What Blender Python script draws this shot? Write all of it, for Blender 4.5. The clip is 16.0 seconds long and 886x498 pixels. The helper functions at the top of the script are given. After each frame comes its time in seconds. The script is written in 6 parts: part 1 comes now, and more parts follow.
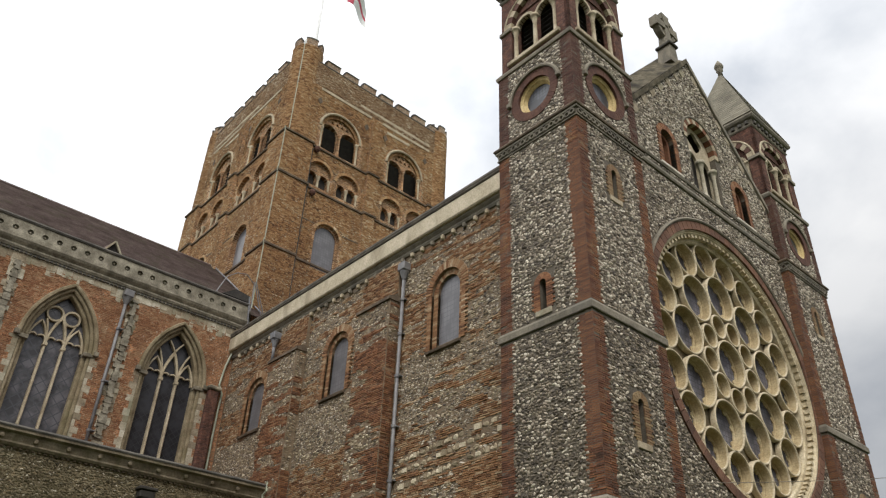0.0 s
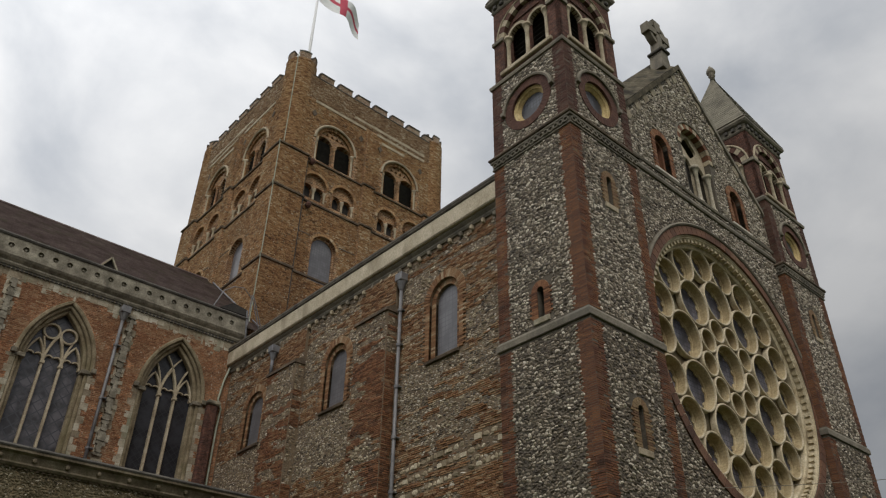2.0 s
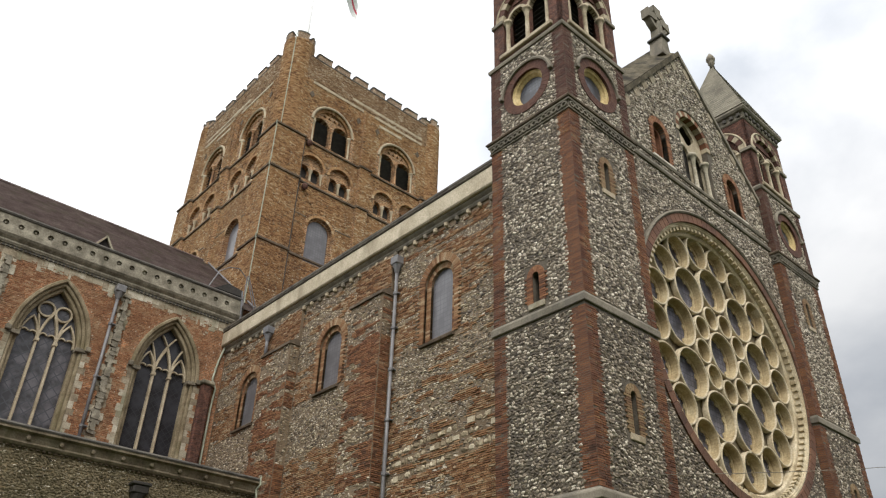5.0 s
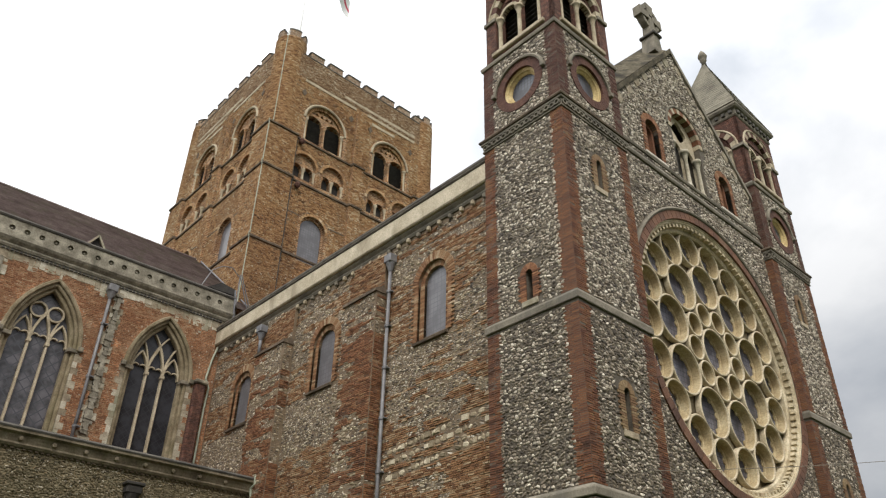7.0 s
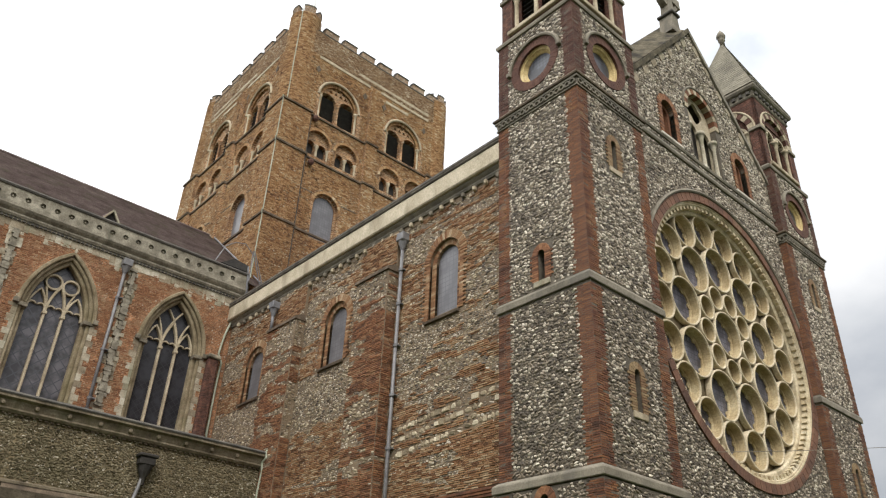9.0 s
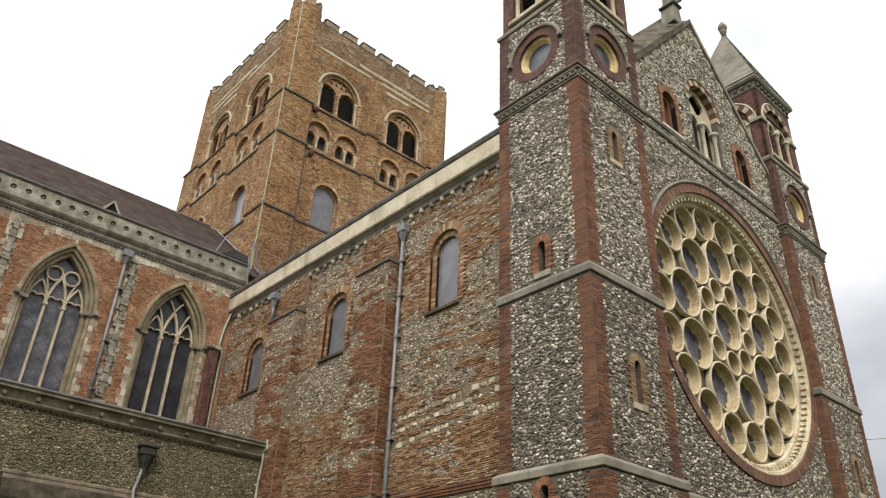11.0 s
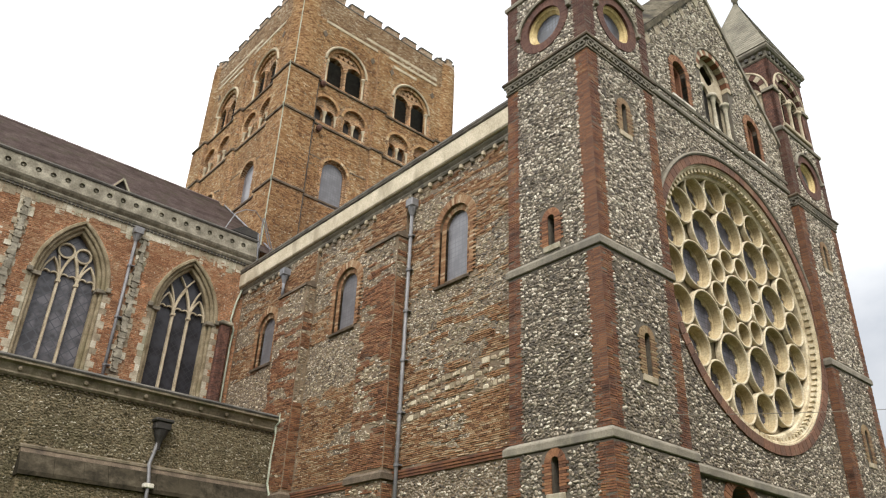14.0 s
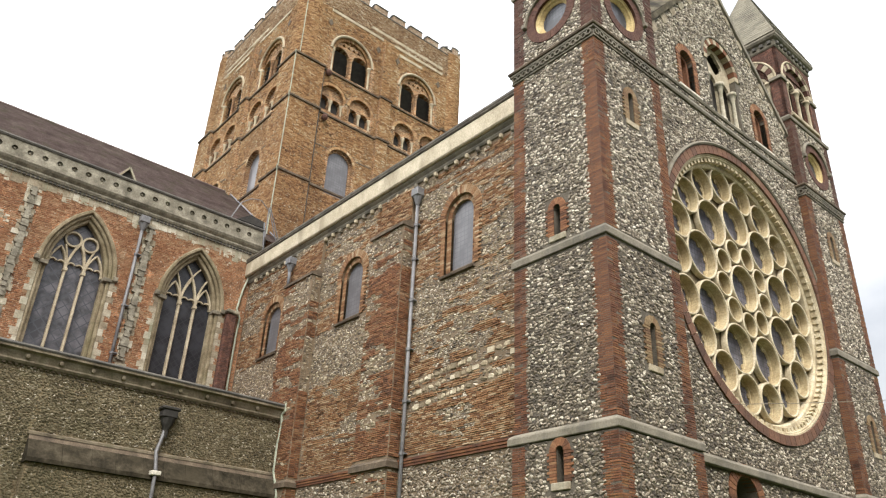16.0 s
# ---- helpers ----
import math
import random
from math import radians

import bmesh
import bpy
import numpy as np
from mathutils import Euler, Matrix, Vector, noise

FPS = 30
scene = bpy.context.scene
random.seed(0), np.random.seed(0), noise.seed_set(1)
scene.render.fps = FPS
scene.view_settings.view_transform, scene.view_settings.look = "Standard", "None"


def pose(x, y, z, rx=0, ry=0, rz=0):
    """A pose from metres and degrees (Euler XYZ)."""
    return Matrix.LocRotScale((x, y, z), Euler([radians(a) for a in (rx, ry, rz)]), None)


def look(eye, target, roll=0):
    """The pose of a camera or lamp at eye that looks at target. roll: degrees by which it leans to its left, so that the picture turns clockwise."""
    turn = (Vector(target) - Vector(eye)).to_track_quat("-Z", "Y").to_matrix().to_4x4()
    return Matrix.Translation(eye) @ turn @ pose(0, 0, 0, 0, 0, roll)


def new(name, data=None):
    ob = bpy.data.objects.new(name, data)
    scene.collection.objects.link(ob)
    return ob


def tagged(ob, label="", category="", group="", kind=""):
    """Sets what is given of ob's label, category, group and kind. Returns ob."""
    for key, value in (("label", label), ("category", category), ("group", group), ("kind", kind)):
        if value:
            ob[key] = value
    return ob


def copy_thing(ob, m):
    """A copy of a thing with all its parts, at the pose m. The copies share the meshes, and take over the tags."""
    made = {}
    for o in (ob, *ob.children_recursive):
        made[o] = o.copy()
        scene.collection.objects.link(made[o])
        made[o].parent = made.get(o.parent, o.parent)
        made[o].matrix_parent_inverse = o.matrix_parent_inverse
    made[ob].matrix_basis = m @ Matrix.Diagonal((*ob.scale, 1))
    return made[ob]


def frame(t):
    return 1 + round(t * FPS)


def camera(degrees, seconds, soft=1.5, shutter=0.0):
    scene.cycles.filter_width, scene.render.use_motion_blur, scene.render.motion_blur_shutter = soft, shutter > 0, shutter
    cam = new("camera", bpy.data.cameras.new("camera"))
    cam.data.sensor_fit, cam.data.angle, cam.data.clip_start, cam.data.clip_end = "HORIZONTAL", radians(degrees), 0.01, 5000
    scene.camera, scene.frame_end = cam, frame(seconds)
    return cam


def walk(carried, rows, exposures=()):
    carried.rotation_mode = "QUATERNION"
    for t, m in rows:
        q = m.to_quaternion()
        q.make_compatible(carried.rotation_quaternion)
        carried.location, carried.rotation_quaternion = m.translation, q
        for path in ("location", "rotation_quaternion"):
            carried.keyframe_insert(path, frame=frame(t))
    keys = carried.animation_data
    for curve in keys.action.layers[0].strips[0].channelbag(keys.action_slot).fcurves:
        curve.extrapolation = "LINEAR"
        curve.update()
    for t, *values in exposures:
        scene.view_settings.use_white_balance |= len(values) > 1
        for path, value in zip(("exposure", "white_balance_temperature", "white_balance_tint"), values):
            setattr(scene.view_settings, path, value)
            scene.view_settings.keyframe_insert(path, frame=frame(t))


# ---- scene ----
cam = camera(60.2, 16.0, soft=1.2)
# seconds, pitch, roll, yaw: the camera stands still and turns
TURNS = [
    (0, 32.40, -1.92, -41.93),
    (0.5, 33.54, -1.31, -41.58),
    (1, 33.46, -1.13, -41.43),
    (1.5, 33.41, -1.43, -41.73),
    (2, 33.12, -0.85, -41.53),
    (2.5, 33.02, -1.37, -41.92),
    (3, 32.07, -1.16, -42.18),
    (3.5, 31.66, -1.30, -42.36),
    (4, 31.84, -1.50, -42.14),
    (6.5, 31.86, -1.10, -42.56),
    (7, 31.77, -0.94, -42.54),
    (7.5, 31.66, -1.54, -42.54),
    (8, 31.37, -2.15, -42.42),
    (8.5, 30.48, -1.85, -42.08),
    (9, 30.19, -2.08, -42.15),
    (11.5, 29.32, -2.08, -42.13),
    (12, 28.92, -1.79, -41.94),
    (12.5, 28.49, -1.91, -41.84),
    (13, 28.16, -2.23, -41.65),
    (13.5, 27.86, -2.37, -41.64),
    (14, 27.58, -2.03, -41.30),
    (14.5, 27.05, -1.86, -40.99),
    (15, 26.70, -2.32, -41.16),
    (15.5, 26.56, -2.37, -41.07),
    (16, 26.78, -2.32, -40.98),
]
walk(cam, [(t, pose(0, 0, 1.6, 90 + p, r, y)) for t, p, r, y in TURNS],
     exposures=[(0, 0.9), (0.6, 0.35), (1.0, 0.15), (2.5, 0.13), (2.75, 0.55), (3.3, 1.03), (7, 1.08), (9, 1.25), (12, 1.39), (14.5, 1.58), (15, 1.6), (16, 1.74)])

# ---- light: overcast sky, a soft veiled sun from behind ----
world = bpy.data.worlds.new("sky")
scene.world = world
world.use_nodes = True
wn, wl = world.node_tree.nodes, world.node_tree.links
wn.clear()
SUN_AZ, SUN_EL = radians(-140), radians(48)
sky = wn.new("ShaderNodeTexSky")
sky.sky_type, sky.sun_disc = "NISHITA", False
sky.sun_elevation, sky.sun_rotation = SUN_EL, SUN_AZ
sky_bg = wn.new("ShaderNodeBackground")
sky_bg.inputs["Strength"].default_value = 0.08
wl.new(sky.outputs["Color"], sky_bg.inputs["Color"])
coord = wn.new("ShaderNodeTexCoord")
mapping = wn.new("ShaderNodeMapping")
mapping.inputs["Scale"].default_value = (1.0, 1.0, 1.35)
mapping.inputs["Location"].default_value = (-0.22, 0.0, 0.05)
wl.new(coord.outputs["Generated"], mapping.inputs["Vector"])
cloud = wn.new("ShaderNodeTexNoise")
cloud.inputs["Scale"].default_value, cloud.inputs["Detail"].default_value = 3.0, 8.0
cloud.inputs["Roughness"].default_value, cloud.inputs["Distortion"].default_value = 0.52, 0.25
wl.new(mapping.outputs["Vector"], cloud.inputs["Vector"])
cramp = wn.new("ShaderNodeValToRGB")
cramp.color_ramp.elements[0].position, cramp.color_ramp.elements[0].color = 0.35, (0.56, 0.59, 0.635, 1)
cramp.color_ramp.elements[1].position, cramp.color_ramp.elements[1].color = 0.62, (1.0, 1.0, 1.0, 1)
wl.new(cloud.outputs["Fac"], cramp.inputs["Fac"])
cloud_bg = wn.new("ShaderNodeBackground")
cloud_bg.inputs["Strength"].default_value = 0.96
# an overcast sky is about three times as bright overhead as at the horizon
up = wn.new("ShaderNodeSeparateXYZ")
wl.new(coord.outputs["Generated"], up.inputs[0])
lift = wn.new("ShaderNodeMapRange")
lift.inputs["From Min"].default_value, lift.inputs["From Max"].default_value = 0.0, 1.0
lift.inputs["To Min"].default_value, lift.inputs["To Max"].default_value = 0.3, 1.55
wl.new(up.outputs["Z"], lift.inputs["Value"])
shade = wn.new("ShaderNodeMix")
shade.data_type, shade.blend_type = "RGBA", "MULTIPLY"
shade.inputs["Factor"].default_value = 1.0
wl.new(cramp.outputs["Color"], shade.inputs[6])
wl.new(lift.outputs["Result"], shade.inputs[7])
# the cloud is thinner and brighter on one side of the sky
sunward = wn.new("ShaderNodeVectorMath")
sunward.operation = "DOT_PRODUCT"
sunward.inputs[1].default_value = (-1, 0, 0)
wl.new(coord.outputs["Generated"], sunward.inputs[0])
glow = wn.new("ShaderNodeMapRange")
glow.inputs["From Min"].default_value, glow.inputs["From Max"].default_value = -1.0, 1.0
glow.inputs["To Min"].default_value, glow.inputs["To Max"].default_value = 0.47, 1.57
wl.new(sunward.outputs["Value"], glow.inputs["Value"])
tint = wn.new("ShaderNodeMix")
tint.data_type, tint.blend_type = "RGBA", "MULTIPLY"
tint.inputs["Factor"].default_value = 1.0
wl.new(shade.outputs[2], tint.inputs[6])
wl.new(glow.outputs["Result"], tint.inputs[7])
wl.new(tint.outputs[2], cloud_bg.inputs["Color"])
mix = wn.new("ShaderNodeMixShader")
mix.inputs["Fac"].default_value = 0.93
wl.new(sky_bg.outputs[0], mix.inputs[1])
wl.new(cloud_bg.outputs[0], mix.inputs[2])
wout = wn.new("ShaderNodeOutputWorld")
wl.new(mix.outputs[0], wout.inputs["Surface"])

sun = new("sun", bpy.data.lights.new("sun", "SUN"))
sun.data.energy, sun.data.angle, sun.data.color = 1.12, radians(25), (1.0, 0.95, 0.87)
sun.matrix_world = look((math.sin(SUN_AZ) * math.cos(SUN_EL) * 80, math.cos(SUN_AZ) * math.cos(SUN_EL) * 80, 80 * math.sin(SUN_EL)), (0, 0, 0))

# ---- materials ----
def material(name, colours, scale=3.0, fine=40.0, rough=0.85, bump=0.3, metal=0.0, island=0.0, spec=0.3, stain=None, objrand=0.0):
    """Base colour from broad noise over a ramp of colours, mixed with grain; island/objrand spread the ramp piece by piece."""
    m = bpy.data.materials.new(name)
    m.use_nodes = True
    n, l = m.node_tree.nodes, m.node_tree.links
    b = n["Principled BSDF"]
    b.inputs["Roughness"].default_value, b.inputs["Metallic"].default_value = rough, metal
    b.inputs["Specular IOR Level"].default_value = spec
    tc = n.new("ShaderNodeTexCoord")
    big = n.new("ShaderNodeTexNoise")
    big.inputs["Scale"].default_value, big.inputs["Detail"].default_value, big.inputs["Roughness"].default_value = scale, 6, 0.65
    l.new(tc.outputs["Object"], big.inputs["Vector"])
    fac = big.outputs["Fac"]
    if island or objrand:
        if island:
            src = n.new("ShaderNodeNewGeometry").outputs["Random Per Island"]
        else:
            src = n.new("ShaderNodeObjectInfo").outputs["Random"]
        wide = n.new("ShaderNodeMapRange")
        wide.inputs["From Min"].default_value, wide.inputs["From Max"].default_value = 0.31, 0.69
        l.new(fac, wide.inputs["Value"])
        fac = wide.outputs["Result"]
        mx = n.new("ShaderNodeMix")
        mx.inputs["Factor"].default_value = island or objrand
        l.new(fac, mx.inputs["A"])
        l.new(src, mx.inputs["B"])
        fac = mx.outputs["Result"]
    ramp = n.new("ShaderNodeValToRGB")
    els = ramp.color_ramp.elements
    while len(els) < len(colours):
        els.new(0.5)
    lo, hi = (0.06, 0.94) if island or objrand else (0.34, 0.68)
    for i, c in enumerate(colours):
        els[i].position = lo + (hi - lo) * i / max(1, len(colours) - 1)
        els[i].color = (*c, 1)
    l.new(fac, ramp.inputs["Fac"])
    grain = n.new("ShaderNodeTexNoise")
    grain.inputs["Scale"].default_value, grain.inputs["Detail"].default_value = fine, 4
    l.new(tc.outputs["Object"], grain.inputs["Vector"])
    gr = n.new("ShaderNodeMapRange")
    gr.inputs["From Min"].default_value, gr.inputs["From Max"].default_value = 0.25, 0.75
    gr.inputs["To Min"].default_value, gr.inputs["To Max"].default_value = 0.72, 1.22
    l.new(grain.outputs["Fac"], gr.inputs["Value"])
    mul = n.new("ShaderNodeMix")
    mul.data_type, mul.blend_type = "RGBA", "MULTIPLY"
    mul.inputs["Factor"].default_value = 1.0
    l.new(ramp.outputs["Color"], mul.inputs[6])
    l.new(gr.outputs["Result"], mul.inputs[7])
    col = mul.outputs[2]
    if stain:
        sn = n.new("ShaderNodeTexNoise")
        sn.inputs["Scale"].default_value, sn.inputs["Detail"].default_value = stain[1], 8
        sm = n.new("ShaderNodeMapping")
        sm.inputs["Scale"].default_value = (1, 1, 0.35)
        l.new(tc.outputs["Object"], sm.inputs["Vector"])
        l.new(sm.outputs["Vector"], sn.inputs["Vector"])
        sr = n.new("ShaderNodeMapRange")
        sr.inputs["From Min"].default_value, sr.inputs["From Max"].default_value = 0.52, 0.68
        sr.inputs["To Max"].default_value = stain[2]
        l.new(sn.outputs["Fac"], sr.inputs["Value"])
        sx = n.new("ShaderNodeMix")
        sx.data_type = "RGBA"
        l.new(sr.outputs["Result"], sx.inputs["Factor"])
        l.new(col, sx.inputs[6])
        sx.inputs[7].default_value = (*stain[0], 1)
        col = sx.outputs[2]
    l.new(col, b.inputs["Base Color"])
    if bump:
        bp = n.new("ShaderNodeBump")
        bp.inputs["Strength"].default_value, bp.inputs["Distance"].default_value = bump, 0.02
        l.new(grain.outputs["Fac"], bp.inputs["Height"])
        l.new(bp.outputs["Normal"], b.inputs["Normal"])
    return m


def coursed(name, brick_a, brick_b, mortar, length, height, joint=0.012, patch=None, flints=0.0):
    """Masonry laid in courses on upright faces that look along x or y: bricks, joints, weathered patches, stray flints."""
    m = bpy.data.materials.new(name)
    m.use_nodes = True
    n, l = m.node_tree.nodes, m.node_tree.links
    b = n["Principled BSDF"]
    b.inputs["Roughness"].default_value, b.inputs["Specular IOR Level"].default_value = 0.9, 0.2
    tc = n.new("ShaderNodeTexCoord")
    sep = n.new("ShaderNodeSeparateXYZ")
    l.new(tc.outputs["Object"], sep.inputs[0])
    add = n.new("ShaderNodeMath")
    l.new(sep.outputs["X"], add.inputs[0])
    l.new(sep.outputs["Y"], add.inputs[1])
    wob = n.new("ShaderNodeTexNoise")
    wob.inputs["Scale"].default_value, wob.inputs["Detail"].default_value = 1.3, 3
    l.new(tc.outputs["Object"], wob.inputs["Vector"])
    wz = n.new("ShaderNodeMath")
    wz.operation = "MULTIPLY_ADD"
    wz.inputs[1].default_value = height * 1.6
    l.new(wob.outputs["Fac"], wz.inputs[0])
    l.new(sep.outputs["Z"], wz.inputs[2])
    com = n.new("ShaderNodeCombineXYZ")
    l.new(add.outputs[0], com.inputs["X"])
    l.new(wz.outputs[0], com.inputs["Y"])
    br = n.new("ShaderNodeTexBrick")
    br.inputs["Scale"].default_value = 1.0
    br.inputs["Brick Width"].default_value, br.inputs["Row Height"].default_value = length, height
    br.inputs["Mortar Size"].default_value, br.inputs["Mortar Smooth"].default_value = joint, 0.4
    br.inputs["Color1"].default_value, br.inputs["Color2"].default_value = (*brick_a, 1), (*brick_b, 1)
    br.inputs["Mortar"].default_value = (*mortar, 1)
    l.new(com.outputs[0], br.inputs["Vector"])
    col = br.outputs["Color"]
    tone = n.new("ShaderNodeTexNoise")
    tone.inputs["Scale"].default_value, tone.inputs["Detail"].default_value, tone.inputs["Roughness"].default_value = 1.3, 10, 0.8
    l.new(tc.outputs["Object"], tone.inputs["Vector"])
    tr = n.new("ShaderNodeMapRange")
    tr.inputs["From Min"].default_value, tr.inputs["From Max"].default_value = 0.3, 0.7
    tr.inputs["To Min"].default_value, tr.inputs["To Max"].default_value = 0.45, 1.5
    l.new(tone.outputs["Fac"], tr.inputs["Value"])
    mul = n.new("ShaderNodeMix")
    mul.data_type, mul.blend_type = "RGBA", "MULTIPLY"
    mul.inputs["Factor"].default_value = 1.0
    l.new(col, mul.inputs[6])
    l.new(tr.outputs["Result"], mul.inputs[7])
    col = mul.outputs[2]
    pit = n.new("ShaderNodeTexNoise")
    pit.inputs["Scale"].default_value, pit.inputs["Detail"].default_value, pit.inputs["Roughness"].default_value = 9.0, 6, 0.75
    l.new(tc.outputs["Object"], pit.inputs["Vector"])
    pm = n.new("ShaderNodeMapRange")
    pm.inputs["From Min"].default_value, pm.inputs["From Max"].default_value = 0.32, 0.68
    pm.inputs["To Min"].default_value, pm.inputs["To Max"].default_value = 0.5, 1.5
    l.new(pit.outputs["Fac"], pm.inputs["Value"])
    mul2 = n.new("ShaderNodeMix")
    mul2.data_type, mul2.blend_type = "RGBA", "MULTIPLY"
    mul2.inputs["Factor"].default_value = 1.0
    l.new(col, mul2.inputs[6])
    l.new(pm.outputs["Result"], mul2.inputs[7])
    col = mul2.outputs[2]
    if patch:
        pn = n.new("ShaderNodeTexNoise")
        pn.inputs["Scale"].default_value, pn.inputs["Detail"].default_value = patch[1], 5
        l.new(tc.outputs["Object"], pn.inputs["Vector"])
        pr = n.new("ShaderNodeMapRange")
        pr.inputs["From Min"].default_value, pr.inputs["From Max"].default_value = patch[2], patch[2] + 0.08
        pr.inputs["To Max"].default_value = patch[3]
        l.new(pn.outputs["Fac"], pr.inputs["Value"])
        px = n.new("ShaderNodeMix")
        px.data_type = "RGBA"
        l.new(pr.outputs["Result"], px.inputs["Factor"])
        l.new(col, px.inputs[6])
        px.inputs[7].default_value = (*patch[0], 1)
        col = px.outputs[2]
    vor = n.new("ShaderNodeTexVoronoi")
    vor.inputs["Scale"].default_value = 9.0
    l.new(tc.outputs["Object"], vor.inputs["Vector"])
    if flints:
        bw = n.new("ShaderNodeSeparateColor")
        l.new(vor.outputs["Color"], bw.inputs[0])
        fr = n.new("ShaderNodeMapRange")
        fr.inputs["From Min"].default_value, fr.inputs["From Max"].default_value = 1 - flints, 1 - flints + 0.03
        l.new(bw.outputs[0], fr.inputs["Value"])
        dr = n.new("ShaderNodeMapRange")
        dr.inputs["From Min"].default_value, dr.inputs["From Max"].default_value = 0.30, 0.42
        dr.inputs["To Min"].default_value, dr.inputs["To Max"].default_value = 1.0, 0.0
        l.new(vor.outputs["Distance"], dr.inputs["Value"])
        ff = n.new("ShaderNodeMath")
        ff.operation = "MULTIPLY"
        l.new(fr.outputs["Result"], ff.inputs[0])
        l.new(dr.outputs["Result"], ff.inputs[1])
        fx = n.new("ShaderNodeMix")
        fx.data_type = "RGBA"
        l.new(ff.outputs[0], fx.inputs["Factor"])
        l.new(col, fx.inputs[6])
        fx.inputs[7].default_value = (0.38, 0.33, 0.26, 1)
        col = fx.outputs[2]
    l.new(col, b.inputs["Base Color"])
    bp = n.new("ShaderNodeBump")
    bp.inputs["Strength"].default_value, bp.inputs["Distance"].default_value = 0.8, 0.03
    ad = n.new("ShaderNodeMath")
    ad.operation = "SUBTRACT"
    l.new(pit.outputs["Fac"], ad.inputs[0])
    l.new(br.outputs["Fac"], ad.inputs[1])
    l.new(ad.outputs[0], bp.inputs["Height"])
    l.new(bp.outputs["Normal"], b.inputs["Normal"])
    return m


def leaded(name, base, pitch, diagonal, came=(0.03, 0.03, 0.033), spread=(0.45, 1.6)):
    """Old leaded glass: dull reflective quarries with dark cames."""
    m = bpy.data.materials.new(name)
    m.use_nodes = True
    n, l = m.node_tree.nodes, m.node_tree.links
    b = n["Principled BSDF"]
    b.inputs["Roughness"].default_value, b.inputs["Specular IOR Level"].default_value = 0.3, 0.42
    tc = n.new("ShaderNodeTexCoord")
    sep = n.new("ShaderNodeSeparateXYZ")
    l.new(tc.outputs["Object"], sep.inputs[0])
    h = n.new("ShaderNodeMath")
    l.new(sep.outputs["X"], h.inputs[0])
    l.new(sep.outputs["Y"], h.inputs[1])
    lines = []
    for k in (-1, 1):
        c = n.new("ShaderNodeMath")
        c.operation = "MULTIPLY_ADD"
        c.inputs[1].default_value = k if diagonal else 0.0
        l.new(sep.outputs["Z"], c.inputs[0])
        if diagonal or k < 0:
            l.new(h.outputs[0], c.inputs[2])
        else:
            l.new(sep.outputs["Z"], c.inputs[2])
        w = n.new("ShaderNodeMath")
        w.operation = "PINGPONG"
        w.inputs[1].default_value = pitch
        l.new(c.outputs[0], w.inputs[0])
        lt = n.new("ShaderNodeMath")
        lt.operation = "LESS_THAN"
        lt.inputs[1].default_value = pitch * 0.13
        l.new(w.outputs[0], lt.inputs[0])
        lines.append(lt)
    mx = n.new("ShaderNodeMath")
    mx.operation = "MAXIMUM"
    l.new(lines[0].outputs[0], mx.inputs[0])
    l.new(lines[1].outputs[0], mx.inputs[1])
    nz = n.new("ShaderNodeTexNoise")
    nz.inputs["Scale"].default_value, nz.inputs["Detail"].default_value = 2.2, 5
    l.new(tc.outputs["Object"], nz.inputs["Vector"])
    rp = n.new("ShaderNodeValToRGB")
    rp.color_ramp.elements[0].position, rp.color_ramp.elements[0].color = 0.38, (*[c * spread[0] for c in base], 1)
    rp.color_ramp.elements[1].position, rp.color_ramp.elements[1].color = 0.62, (*[c * spread[1] for c in base], 1)
    l.new(nz.outputs["Fac"], rp.inputs["Fac"])
    cx = n.new("ShaderNodeMix")
    cx.data_type = "RGBA"
    l.new(mx.outputs[0], cx.inputs["Factor"])
    l.new(rp.outputs["Color"], cx.inputs[6])
    cx.inputs[7].default_value = (*came, 1)
    l.new(cx.outputs[2], b.inputs["Base Color"])
    bp = n.new("ShaderNodeBump")
    bp.inputs["Strength"].default_value, bp.inputs["Distance"].default_value = 0.25, 0.02
    l.new(nz.outputs["Fac"], bp.inputs["Height"])
    l.new(bp.outputs["Normal"], b.inputs["Normal"])
    return m


MORTAR = material("flint mortar", [(0.08, 0.068, 0.052), (0.136, 0.116, 0.088)], 2.0, 30, 0.95, 0.6)
FLINT = material("knapped flint", [(0.053, 0.041, 0.03), (0.10, 0.078, 0.054), (0.145, 0.115, 0.08), (0.20, 0.16, 0.114), (0.285, 0.235, 0.172), (0.53, 0.47, 0.375)], 1.5, 25, 0.6, 0.35, island=0.9, spec=0.4)
QUOIN = material("dark red quoin brick", [(0.05, 0.028, 0.02), (0.098, 0.043, 0.025), (0.15, 0.062, 0.031), (0.195, 0.088, 0.039), (0.21, 0.13, 0.06)], 1.5, 22, 0.9, 0.5, stain=((0.075, 0.034, 0.027), 0.7, 0.6), island=0.4)
QUOIN_P = material("dark red quoin brick laid singly", [(0.05, 0.028, 0.02), (0.098, 0.043, 0.025), (0.15, 0.062, 0.031), (0.195, 0.088, 0.039), (0.21, 0.13, 0.06)], 1.5, 22, 0.9, 0.5, stain=((0.075, 0.034, 0.027), 0.7, 0.6), objrand=0.4)
VOID = material("black unlit slit", [(0.008, 0.007, 0.006), (0.018, 0.015, 0.013)], 3, 30, 0.95, 0.1, spec=0.05)
SURROUND = material("orange buff slit brick", [(0.11, 0.06, 0.035), (0.17, 0.10, 0.052), (0.215, 0.145, 0.075), (0.27, 0.20, 0.115)], 1.2, 22, 0.9, 0.4, island=0.6)
